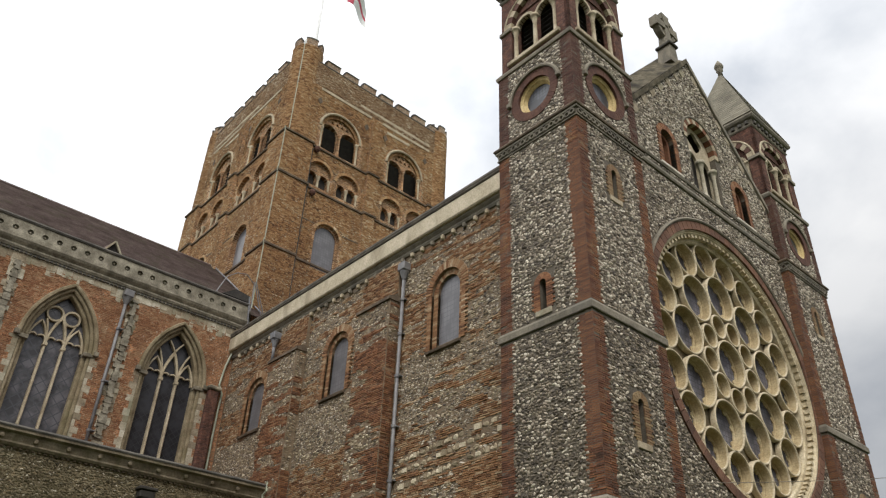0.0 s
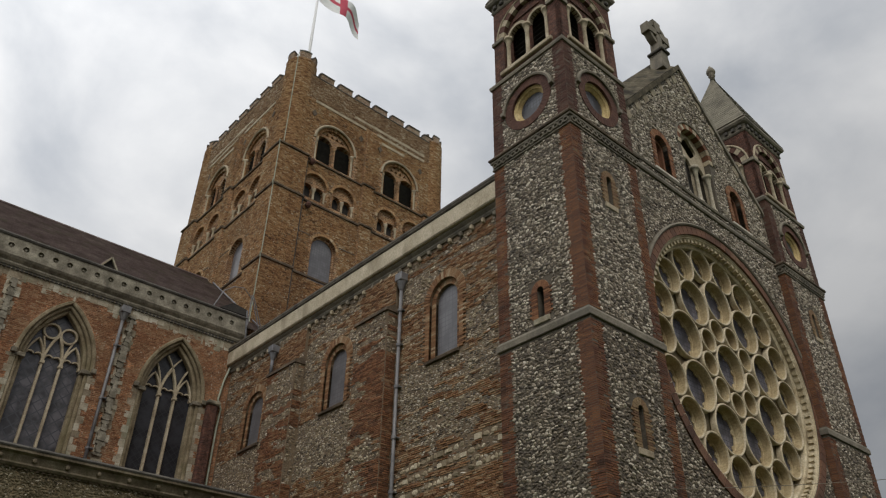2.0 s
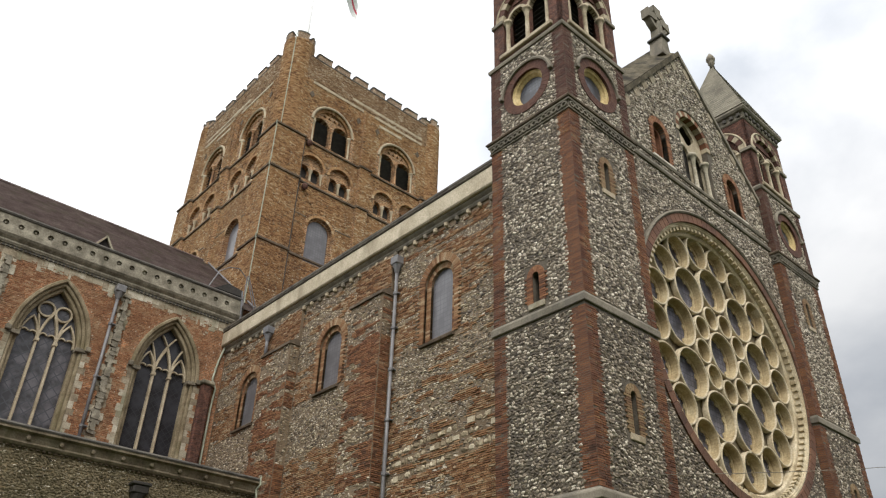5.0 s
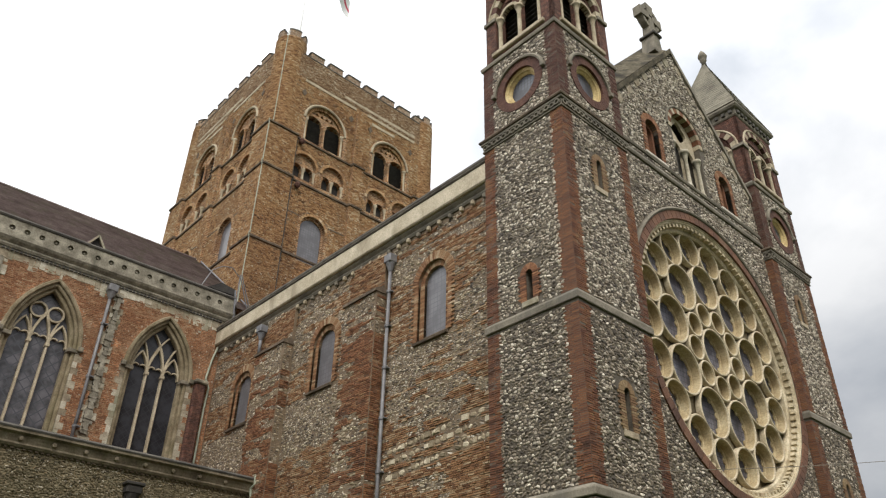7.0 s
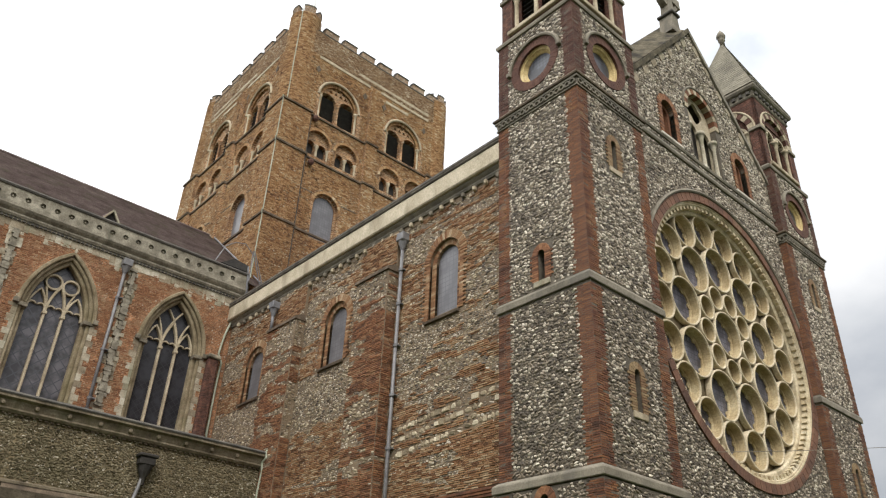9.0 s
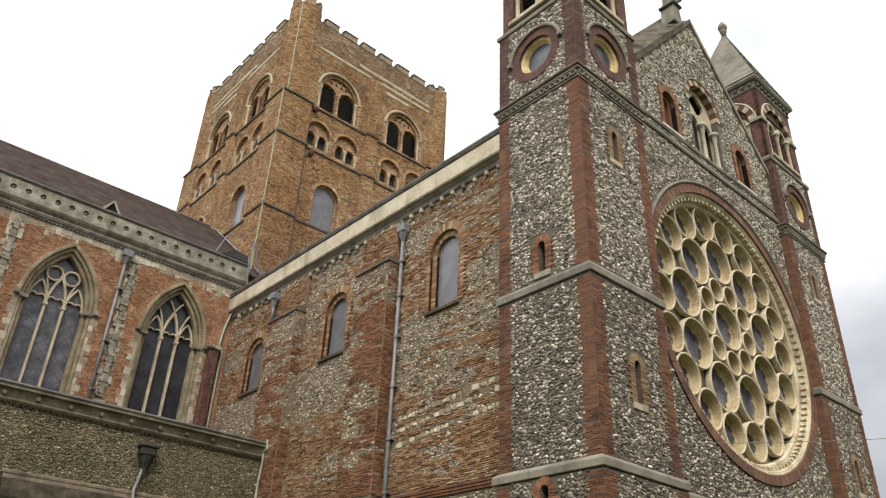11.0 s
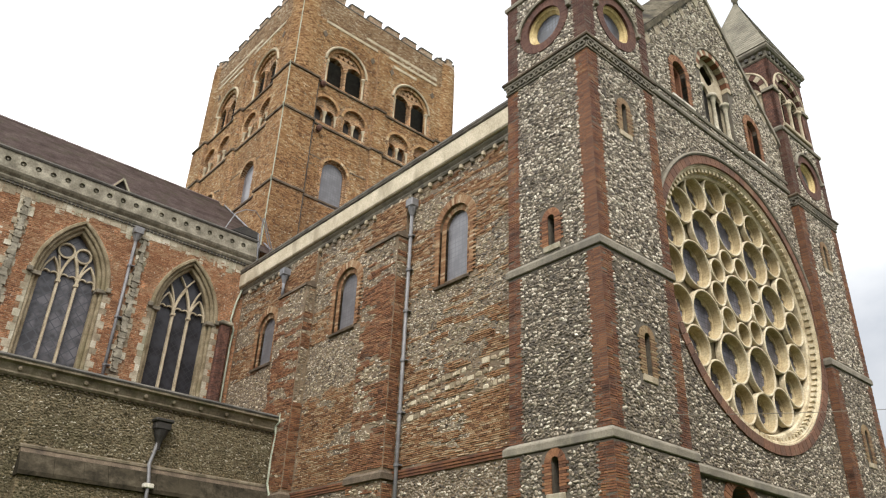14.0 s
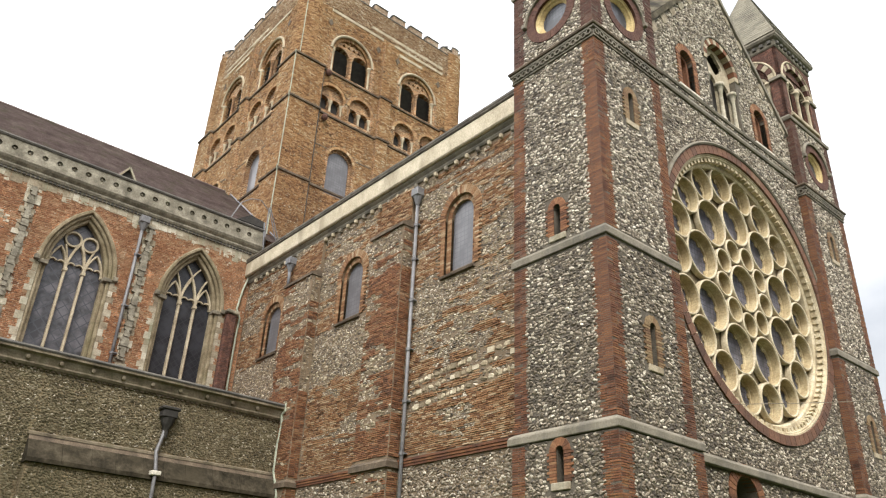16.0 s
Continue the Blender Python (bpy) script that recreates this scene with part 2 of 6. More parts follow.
BELFRY = coursed("maroon belfry brickwork", (0.125, 0.055, 0.037), (0.065, 0.035, 0.028), (0.105, 0.062, 0.046), 0.23, 0.076, 0.010)
RINGBRICK = material("brown ring brick", [(0.075, 0.042, 0.031), (0.12, 0.063, 0.042), (0.165, 0.082, 0.051), (0.175, 0.105, 0.067)], 1.4, 22, 0.9, 0.5, objrand=0.5)
LEADEDGE = material("brown weathered lead", [(0.07, 0.06, 0.05), (0.115, 0.10, 0.08), (0.16, 0.14, 0.11)], 1.8, 18, 0.8, 0.3)
TSTRING = material("brown sooty string stone", [(0.06, 0.045, 0.032), (0.11, 0.082, 0.056), (0.17, 0.13, 0.09)], 1.8, 18, 0.9, 0.4)
MAROON = material("maroon belfry brick", [(0.055, 0.029, 0.023), (0.09, 0.043, 0.031), (0.125, 0.063, 0.042)], 1.6, 20, 0.9, 0.5, island=0.4)
GOLD = material("yellow ochre splay stone", [(0.33, 0.235, 0.10), (0.46, 0.35, 0.165), (0.56, 0.45, 0.25)], 1.8, 16, 0.85, 0.25, stain=((0.26, 0.18, 0.07), 1.6, 0.5))
REDTILE = material("orange red buttress brick", [(0.08, 0.04, 0.024), (0.16, 0.07, 0.036), (0.235, 0.108, 0.051), (0.265, 0.165, 0.09)], 0.7, 20, 0.9, 0.5, island=0.65)
TILE = material("reused flat brick", [(0.085, 0.043, 0.023), (0.17, 0.082, 0.038), (0.25, 0.13, 0.061), (0.28, 0.178, 0.096), (0.40, 0.31, 0.20)], 0.6, 20, 0.9, 0.5, island=0.72)
RUBBLE = material("limestone rubble", [(0.16, 0.125, 0.08), (0.32, 0.26, 0.17), (0.52, 0.45, 0.33)], 1.0, 18, 0.9, 0.5, island=0.8)
WALLBED = material("rough lime mortar", [(0.125, 0.09, 0.058), (0.22, 0.163, 0.105)], 1.2, 25, 0.95, 0.6)
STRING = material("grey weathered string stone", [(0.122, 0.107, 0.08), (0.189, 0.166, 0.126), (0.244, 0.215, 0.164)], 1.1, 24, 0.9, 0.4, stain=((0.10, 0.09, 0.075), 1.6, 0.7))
CREAM = material("cream limestone", [(0.40, 0.34, 0.24), (0.55, 0.48, 0.36)], 1.4, 18, 0.88, 0.3, stain=((0.19, 0.155, 0.10), 1.2, 0.6))
BARREL = material("brown ochre barrel stone", [(0.30, 0.228, 0.122), (0.425, 0.335, 0.193), (0.51, 0.425, 0.268)], 1.8, 16, 0.88, 0.3, stain=((0.24, 0.175, 0.088), 1.4, 0.6))
PALEFLINT = material("pale cleft flint", [(0.212, 0.175, 0.127), (0.35, 0.297, 0.223), (0.477, 0.413, 0.318), (0.7, 0.636, 0.519)], 1.5, 25, 0.6, 0.35, island=0.9, spec=0.4)
PALEOCHRE = material("pale rose stone", [(0.45, 0.375, 0.25), (0.60, 0.52, 0.375)], 1.8, 16, 0.85, 0.25, stain=((0.30, 0.23, 0.13), 1.8, 0.5))
PALE = material("pale dressed stone", [(0.48, 0.44, 0.36), (0.64, 0.60, 0.51)], 2.0, 20, 0.85, 0.25, stain=((0.24, 0.21, 0.16), 2.2, 0.5))
MOSSY = material("mossy grey stone", [(0.075, 0.066, 0.048), (0.16, 0.137, 0.10), (0.33, 0.29, 0.21)], 2.0, 20, 0.92, 0.5, stain=((0.085, 0.075, 0.045), 1.7, 0.6))
DARKSTONE = material("sooty stone", [(0.05, 0.046, 0.04), (0.11, 0.10, 0.085)], 1.5, 20, 0.9, 0.4)
LEAD = material("grey lead", [(0.10, 0.10, 0.105), (0.19, 0.19, 0.20)], 2.0, 30, 0.6, 0.2, spec=0.5)
IRON = material("grey painted iron", [(0.10, 0.096, 0.097), (0.175, 0.17, 0.168)], 3.0, 40, 0.5, 0.15, spec=0.5)
COPPER = material("green copper", [(0.24, 0.26, 0.19), (0.40, 0.41, 0.32)], 3.0, 40, 0.7, 0.2)
BROWNSTONE = material("brown window stone", [(0.128, 0.098, 0.055), (0.212, 0.17, 0.106), (0.306, 0.255, 0.17)], 1.6, 18, 0.9, 0.35, stain=((0.12, 0.105, 0.05), 1.8, 0.6))
TRACERY = material("tan tracery stone", [(0.26, 0.21, 0.14), (0.37, 0.31, 0.215), (0.46, 0.395, 0.285)], 1.6, 18, 0.9, 0.35, stain=((0.16, 0.13, 0.08), 1.8, 0.5))
ROOF = material("brown roof tile", [(0.08, 0.057, 0.052), (0.12, 0.088, 0.080), (0.16, 0.125, 0.11)], 1.0, 14, 0.85, 0.4, stain=((0.075, 0.08, 0.04), 1.3, 0.4))
SLATE = material("lichened stone slate", [(0.105, 0.094, 0.07), (0.165, 0.149, 0.111), (0.22, 0.197, 0.147)], 1.0, 18, 0.9, 0.4, island=0.35)
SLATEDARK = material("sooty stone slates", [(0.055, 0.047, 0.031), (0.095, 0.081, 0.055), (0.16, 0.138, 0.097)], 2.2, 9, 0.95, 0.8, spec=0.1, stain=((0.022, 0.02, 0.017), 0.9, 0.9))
BLACK = material("black louvre timber", [(0.02, 0.018, 0.016), (0.045, 0.04, 0.034)], 3, 30, 0.8, 0.2)
INSIDE = material("dark unlit plaster", [(0.05, 0.045, 0.04), (0.09, 0.08, 0.07)], 2, 20, 0.95, 0.2)
TOWER = coursed("tower flat brick", (0.33, 0.166, 0.072), (0.13, 0.068, 0.036), (0.40, 0.29, 0.18), 0.42, 0.13, 0.024, patch=((0.13, 0.06, 0.03), 0.55, 0.56, 0.5), flints=0.09)
TOWER_TOP = coursed("parapet flint and brick", (0.27, 0.17, 0.10), (0.17, 0.095, 0.055), (0.30, 0.25, 0.19), 0.30, 0.10, 0.02, patch=((0.36, 0.30, 0.22), 0.9, 0.58, 0.5), flints=0.16)
CHOIR = coursed("choir red brick", (0.31, 0.13, 0.057), (0.20, 0.085, 0.043), (0.27, 0.18, 0.11), 0.23, 0.075, 0.016, patch=((0.26, 0.17, 0.10), 1.4, 0.56, 0.6), flints=0.09)
AISLE = coursed("aisle flint and brick", (0.165, 0.12, 0.066), (0.105, 0.082, 0.048), (0.17, 0.135, 0.082), 0.15, 0.09, 0.03, patch=((0.085, 0.078, 0.04), 0.9, 0.54, 0.5), flints=0.16)
LEDGE = material("purple grey ledge stone", [(0.086, 0.068, 0.046), (0.162, 0.13, 0.088), (0.238, 0.198, 0.14)], 1.8, 16, 0.92, 0.6, stain=((0.09, 0.085, 0.045), 2.2, 0.6))
PARAPET = material("lichened parapet stone", [(0.12, 0.105, 0.078), (0.21, 0.187, 0.142), (0.33, 0.30, 0.232)], 2.2, 14, 0.92, 0.5, stain=((0.08, 0.072, 0.05), 1.6, 0.6))
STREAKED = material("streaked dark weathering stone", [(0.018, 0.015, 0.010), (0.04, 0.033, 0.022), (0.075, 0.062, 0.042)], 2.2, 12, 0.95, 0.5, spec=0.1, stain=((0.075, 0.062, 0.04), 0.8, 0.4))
AFLINT = material("brown stained flint", [(0.038, 0.032, 0.022), (0.085, 0.066, 0.04), (0.145, 0.111, 0.064), (0.204, 0.17, 0.106), (0.289, 0.255, 0.187), (0.51, 0.459, 0.365)], 1.5, 25, 0.7, 0.4, island=0.9)
WORN = material("worn patched limestone", [(0.117, 0.09, 0.059), (0.243, 0.198, 0.135), (0.36, 0.32, 0.239), (0.504, 0.459, 0.369)], 2.5, 14, 0.92, 0.6, island=0.55, stain=((0.15, 0.16, 0.10), 1.6, 0.6))
GLASS = leaded("grey leaded glass", (0.095, 0.093, 0.115), 0.09, False)
# paler base and cames carry the sky reflection of these panes
PANEGREY = leaded("leaded glass with sky reflection in its grey", (0.118, 0.114, 0.12), 0.09, False, (0.09, 0.087, 0.092), (0.82, 1.2))
ROSEEDGE = material("weathered rose border stone", [(0.35, 0.275, 0.165), (0.48, 0.40, 0.26), (0.58, 0.505, 0.36)], 1.6, 16, 0.88, 0.3, stain=((0.18, 0.15, 0.095), 1.5, 0.6))
DIAMOND = leaded("diamond leaded glass", (0.062, 0.058, 0.062), 0.26, True, (0.045, 0.044, 0.05))
ROUNDGLASS = leaded("dull dark leaded glass", (0.05, 0.052, 0.062), 0.07, False)
DARKGLASS = leaded("dark leaded glass", (0.02, 0.02, 0.024), 0.16, True)
TOWERBRICK = material("brown tower brick", [(0.088, 0.045, 0.022), (0.18, 0.091, 0.040), (0.268, 0.144, 0.062), (0.33, 0.192, 0.087), (0.375, 0.25, 0.128), (0.56, 0.475, 0.33)], 0.5, 16, 0.92, 0.5, island=0.62, stain=((0.10, 0.058, 0.032), 0.35, 0.45))
PARAPETBRICK = material("pale mixed parapet brick", [(0.10, 0.058, 0.033), (0.175, 0.103, 0.055), (0.245, 0.152, 0.083), (0.30, 0.21, 0.125), (0.50, 0.44, 0.34)], 0.6, 16, 0.92, 0.5, island=0.65)
CHOIRBRICK = material("orange red choir brick", [(0.113, 0.052, 0.029), (0.165, 0.076, 0.038), (0.209, 0.1, 0.05), (0.239, 0.131, 0.068), (0.313, 0.217, 0.131)], 0.7, 18, 0.92, 0.5, island=0.6)
AISLEBRICK = material("mossy brown aisle stone", [(0.05, 0.041, 0.025), (0.09, 0.073, 0.042), (0.13, 0.105, 0.062), (0.17, 0.14, 0.086), (0.25, 0.215, 0.145)], 0.8, 18, 0.92, 0.5, island=0.6, stain=((0.065, 0.06, 0.03), 0.5, 0.5))
GRASS = material("mown grass", [(0.04, 0.065, 0.018), (0.08, 0.115, 0.035)], 1.5, 60, 0.95, 0.6)
FLAGW = material("white flag cloth", [(0.70, 0.70, 0.70), (0.80, 0.80, 0.79)], 2, 60, 0.9, 0.1)
FLAGR = material("red flag cloth", [(0.46, 0.07, 0.11), (0.55, 0.10, 0.14)], 2, 60, 0.9, 0.1)
WHITE = material("white painted pole", [(0.62, 0.62, 0.62), (0.74, 0.74, 0.73)], 2, 40, 0.5, 0.1)


# ---- builders ----
def thing(name, place, label="", category="", group="", kind=""):
    ob = new(name)
    ob.location = place
    ob.empty_display_size = 0.3
    return tagged(ob, label, category, group, kind)


def hold(ob, parent):
    if parent is not None:
        ob.parent = parent
        if parent.type == "EMPTY":
            ob.matrix_parent_inverse = Matrix.Translation(parent.location).inverted()


def part(name, bm, mat, parent=None, label="", kind="", smooth=False):
    bmesh.ops.recalc_face_normals(bm, faces=bm.faces)
    me = bpy.data.meshes.new(name)
    bm.to_mesh(me)
    bm.free()
    me.materials.append(mat)
    if smooth:
        for p in me.polygons:
            p.use_smooth = True
    ob = new(name, me)
    hold(ob, parent)
    return tagged(ob, label, kind=kind)


def front(y):
    """Local (across, up, out) of an upright face that looks towards -y."""
    return Matrix(((1, 0, 0, 0), (0, 0, -1, y), (0, 1, 0, 0), (0, 0, 0, 1)))


def side(x):
    """The same for a face that looks towards -x: across runs towards -y."""
    return Matrix(((0, 0, -1, x), (-1, 0, 0, 0), (0, 1, 0, 0), (0, 0, 0, 1)))


def box(bm, x0, x1, y0, y1, z0, z1, M=None, bevel=0.0):
    vs = [Vector((x, y, z)) for x in (x0, x1) for y in (y0, y1) for z in (z0, z1)]
    vs = [bm.verts.new(M @ v if M else v) for v in vs]
    fs = [bm.faces.new([vs[i] for i in q]) for q in ((0, 1, 3, 2), (4, 6, 7, 5), (0, 4, 5, 1), (2, 3, 7, 6), (0, 2, 6, 4), (1, 5, 7, 3))]
    if bevel:
        es = list({e for f in fs for e in f.edges})
        bmesh.ops.bevel(bm, geom=es, offset=bevel, segments=1, affect="EDGES")


def prism(bm, M, poly, w0, w1):
    a = [bm.verts.new(M @ Vector((u, v, w1))) for u, v in poly]
    b = [bm.verts.new(M @ Vector((u, v, w0))) for u, v in poly]
    bm.faces.new(a)
    bm.faces.new(b[::-1])
    for i in range(len(a)):
        j = (i + 1) % len(a)
        bm.faces.new((a[i], b[i], b[j], a[j]))


def slab(bm, M, outer, holes, w0, w1):
    """A wall of the outline outer with openings through it, from depth w0 to w1."""
    t = bmesh.new()
    es = []
    for loop in [outer] + list(holes):
        vs = [t.verts.new((u, v, w1)) for u, v in loop]
        es += [t.edges.new((vs[i], vs[(i + 1) % len(vs)])) for i in range(len(vs))]
    bmesh.ops.triangle_fill(t, use_beauty=True, use_dissolve=False, edges=es)
    r = bmesh.ops.extrude_face_region(t, geom=list(t.faces))
    for v in r["geom"]:
        if isinstance(v, bmesh.types.BMVert):
            v.co.z = w0
    t.transform(M)
    me = bpy.data.meshes.new("tmp")
    t.to_mesh(me)
    t.free()
    bm.from_mesh(me)
    bpy.data.meshes.remove(me)


def rect(u0, u1, v0, v1):
    return [(u0, v0), (u1, v0), (u1, v1), (u0, v1)]


def arc(cx, cz, r, a0, a1, n):
    return [(cx + r * math.cos(radians(a0 + (a1 - a0) * i / n)), cz + r * math.sin(radians(a0 + (a1 - a0) * i / n))) for i in range(n + 1)]


def circle(cx, cz, r, n=32):
    return arc(cx, cz, r, 0, 360, n)[:-1]


def round_arch(cx, z0, zs, h, n=14):
    return [(cx - h, z0), (cx + h, z0)] + arc(cx, zs, h, 0, 180, n)


def pointed_curve(cx, zs, h, rise, n=10):
    """From the right springing over the point to the left springing."""
    r = (h * h + rise * rise) / (2 * h)
    a = math.degrees(math.atan2(rise, r - h))
    right = arc(cx + h - r, zs, r, 0, a, n)
    return right + [(2 * cx - u, v) for u, v in right[-2::-1]]


def pointed_arch(cx, z0, zs, h, rise, n=10):
    return [(cx - h, z0), (cx + h, z0)] + pointed_curve(cx, zs, h, rise, n)


def strip(bm, M, pts, half, w0, w1, chamfer=0.0):
    """A bar of the width 2*half that follows a line on the face, with a chamfered nose."""
    n = len(pts)
    rows = []
    for i, p in enumerate(pts):
        a, b = Vector(pts[max(0, i - 1)]), Vector(pts[min(n - 1, i + 1)])
        d = (b - a).normalized()
        s = Vector((-d.y, d.x))
        p = Vector(p)
        c = chamfer
        rows.append([(*(p + s * half), w0), (*(p + s * half), w1 - c), (*(p + s * (half - c)), w1), (*(p - s * (half - c)), w1), (*(p - s * half), w1 - c), (*(p - s * half), w0)] if c else
                    [(*(p + s * half), w0), (*(p + s * half), w1), (*(p - s * half), w1), (*(p - s * half), w0)])
    vs = [[bm.verts.new(M @ Vector(q)) for q in r] for r in rows]
    k = len(vs[0])
    for i in range(n - 1):
        for j in range(k):
            bm.faces.new((vs[i][j], vs[i][(j + 1) % k], vs[i + 1][(j + 1) % k], vs[i + 1][j]))
    bm.faces.new(vs[0])
    bm.faces.new(vs[-1][::-1])


def sweep(bm, M, cx, cz, profile, a0=0, a1=360, n=48):
    """A moulding: the closed profile (radius, out) turned about a centre on the face."""
    full = abs(a1 - a0) >= 360
    rings = []
    for i in range(n if full else n + 1):
        a = radians(a0 + (a1 - a0) * i / n)
        rings.append([bm.verts.new(M @ Vector((cx + r * math.cos(a), cz + r * math.sin(a), w))) for r, w in profile])
    k = len(profile)
    for i in range(len(rings) if full else len(rings) - 1):
        p, q = rings[i], rings[(i + 1) % len(rings)]
        for j in range(k):
            bm.faces.new((p[j], p[(j + 1) % k], q[(j + 1) % k], q[j]))
    if not full:
        bm.faces.new(rings[0])
        bm.faces.new(rings[-1][::-1])


def moulding(bm, M, u0, u1, profile):
    """A straight moulding along a face, closed profile (up, out)."""
    a = [bm.verts.new(M @ Vector((u0, v, w))) for v, w in profile]
    b = [bm.verts.new(M @ Vector((u1, v, w))) for v, w in profile]
    k = len(profile)
    bm.faces.new(a)
    bm.faces.new(b[::-1])
    for j in range(k):
        bm.faces.new((a[j], b[j], b[(j + 1) % k], a[(j + 1) % k]))


def collar(bm, x0, x1, y0, y1, profile):
    """A string course that runs round a square block: closed profile (up, out)."""
    rings = [[bm.verts.new((x, y, v)) for x, y in ((x0 - w, y0 - w), (x1 + w, y0 - w), (x1 + w, y1 + w), (x0 - w, y1 + w))] for v, w in profile]
    k = len(rings)
    for i in range(k):
        p, q = rings[i], rings[(i + 1) % k]
        for j in range(4):
            bm.faces.new((p[j], p[(j + 1) % 4], q[(j + 1) % 4], q[j]))


def lathe(bm, x, y, profile, n=12):
    rings = [[bm.verts.new((x + r * math.cos(2 * math.pi * (i + 0.5) / n), y + r * math.sin(2 * math.pi * (i + 0.5) / n), z)) for i in range(n)] for r, z in profile]
    for p, q in zip(rings, rings[1:]):
        for i in range(n):
            bm.faces.new((p[i], p[(i + 1) % n], q[(i + 1) % n], q[i]))
    bm.faces.new(rings[0][::-1])
    bm.faces.new(rings[-1])


def pipe(bm, pts, r, n=8):
    rings = []
    for i, p in enumerate(pts):
        d = (Vector(pts[min(len(pts) - 1, i + 1)]) - Vector(pts[max(0, i - 1)])).normalized()
        a = d.cross(Vector((0.31, 0.87, 0.12))).normalized()
        b = d.cross(a)
        rings.append([bm.verts.new(Vector(p) + (a * math.cos(2 * math.pi * k / n) + b * math.sin(2 * math.pi * k / n)) * r) for k in range(n)])
    for p, q in zip(rings, rings[1:]):
        for k in range(n):
            bm.faces.new((p[k], p[(k + 1) % n], q[(k + 1) % n], q[k]))
    bm.faces.new(rings[0])
    bm.faces.new(rings[-1][::-1])


class Pieces:
    """Many small stones or bricks, joined into one mesh."""

    def __init__(self, seed):
        self.v, self.f, self.rnd = [], [], random.Random(seed)

    def brick(self, M, u0, u1, v0, v1, w0, w1):
        r, k = self.rnd, len(self.v)
        j = lambda: r.uniform(-0.004, 0.004)
        for u, v in ((u0, v0), (u1, v0), (u1, v1), (u0, v1)):
            self.v.append(M @ Vector((u, v, w0)))
        e = 0.006
        t = r.uniform(-0.008, 0.008)
        for u, v in ((u0 + e, v0 + e), (u1 - e, v0 + e), (u1 - e, v1 - e), (u0 + e, v1 - e)):
            self.v.append(M @ Vector((u + j(), v + j(), w1 + t + j())))
        self.f += [(k + 4, k + 5, k + 6, k + 7)] + [(k + i, k + (i + 1) % 4, k + 4 + (i + 1) % 4, k + 4 + i) for i in range(4)]

    def stone(self, M, u, v, a, b, turn, w0, h):
        r, k, n = self.rnd, len(self.v), 6
        c, s = math.cos(turn), math.sin(turn)
        ph = r.uniform(0, 1)
        ring = []
        for i in range(n):
            t = 2 * math.pi * (i + ph + r.uniform(-0.25, 0.25)) / n
            q = r.uniform(0.8, 1.12)
            ring.append((a * q * math.cos(t), b * q * math.sin(t)))
        tx, ty = r.uniform(-0.5, 0.5) * h, r.uniform(-0.5, 0.5) * h
        for q, w in ((1.0, w0), (0.93, w0 + 0.55 * h), (0.6, w0 + h)):
            for x, y in ring:
                ww = w if q == 1.0 else w + (tx * x / a + ty * y / b) * 0.6
                self.v.append(M @ Vector((u + q * (x * c - y * s), v + q * (x * s + y * c), ww)))
        for o in (0, n):
            self.f += [(k + o + i, k + o + (i + 1) % n, k + o + n + (i + 1) % n, k + o + n + i) for i in range(n)]
        self.f.append(tuple(k + 2 * n + i for i in range(n)))

    def flint_face(self, M, u0, u1, v0, v1, free, pitch=0.108, single=None, band=(0, 0), pale=None, share=lambda v: 0.0):
        r = self.rnd
        row, v = 0, v0 + pitch * 0.4
        while v < v1 - 0.02:
            u = u0 + r.uniform(0, pitch)
            while u < u1:
                a = r.uniform(0.75, 1.5) * pitch * (1.5 if r.random() < 0.08 else 1.0)
                uu, vv = u + a * 0.5, v + r.uniform(-0.3, 0.3) * pitch
                if uu < u1 - 0.03 and v0 + 0.03 < vv < v1 - 0.03 and free(uu, vv):
                    spec = (M, uu, vv, a * 0.57, pitch * r.uniform(0.32, 0.50), r.uniform(-0.6, 0.6), -0.012, r.uniform(0.022, 0.045))
                    if single is not None and len(single) < 300 and band[0] < vv < band[1]:
                        single.append(spec)
                    elif pale is not None and r.random() < share(vv):
                        pale.stone(*spec)
                    else:
                        self.stone(*spec)
                u += a * 1.06
            v += pitch * 0.7

    def courses(self, M, u0, u1, v0, v1, course, lo, hi, free, w, rise=0.02):
        """Bricks of uneven length laid in wavering courses wherever free(u, v) allows."""
        r, v, row = self.rnd, v0, 0
        while v < v1 - course * 0.6:
            u = u0 - (r.uniform(0, lo) if row else 0)
            h = course * r.uniform(0.92, 1.08)
            while u < u1 - 0.03:
                n = r.uniform(lo, hi)
                a, b = max(u, u0), min(u + n, u1)
                if b - a > 0.04 and free(a, v) and free(b, v) and free((a + b) / 2, v + h):
                    d = 0.012 * noise.noise(Vector((a * 0.7, v * 0.7, w)))
                    self.brick(M, a + 0.006, b - 0.006, v + d + 0.006, v + d + h - 0.008, w - 0.012, w + rise * r.uniform(0.4, 1.2))
                u += n
            v, row = v + h, row + 1

    def done(self, name, mat, parent, label="", kind=""):
        me = bpy.data.meshes.new(name)
        me.from_pydata(self.v, [], self.f)
        me.materials.append(mat)
        ob = new(name, me)
        hold(ob, parent)
        return tagged(ob, label, kind=kind)


FLINT_P = material("knapped flint laid singly", [(0.053, 0.041, 0.03), (0.10, 0.078, 0.054), (0.145, 0.115, 0.08), (0.20, 0.16, 0.114), (0.285, 0.235, 0.172), (0.53, 0.47, 0.375)], 1.5, 25, 0.6, 0.35, objrand=0.9, spec=0.4)
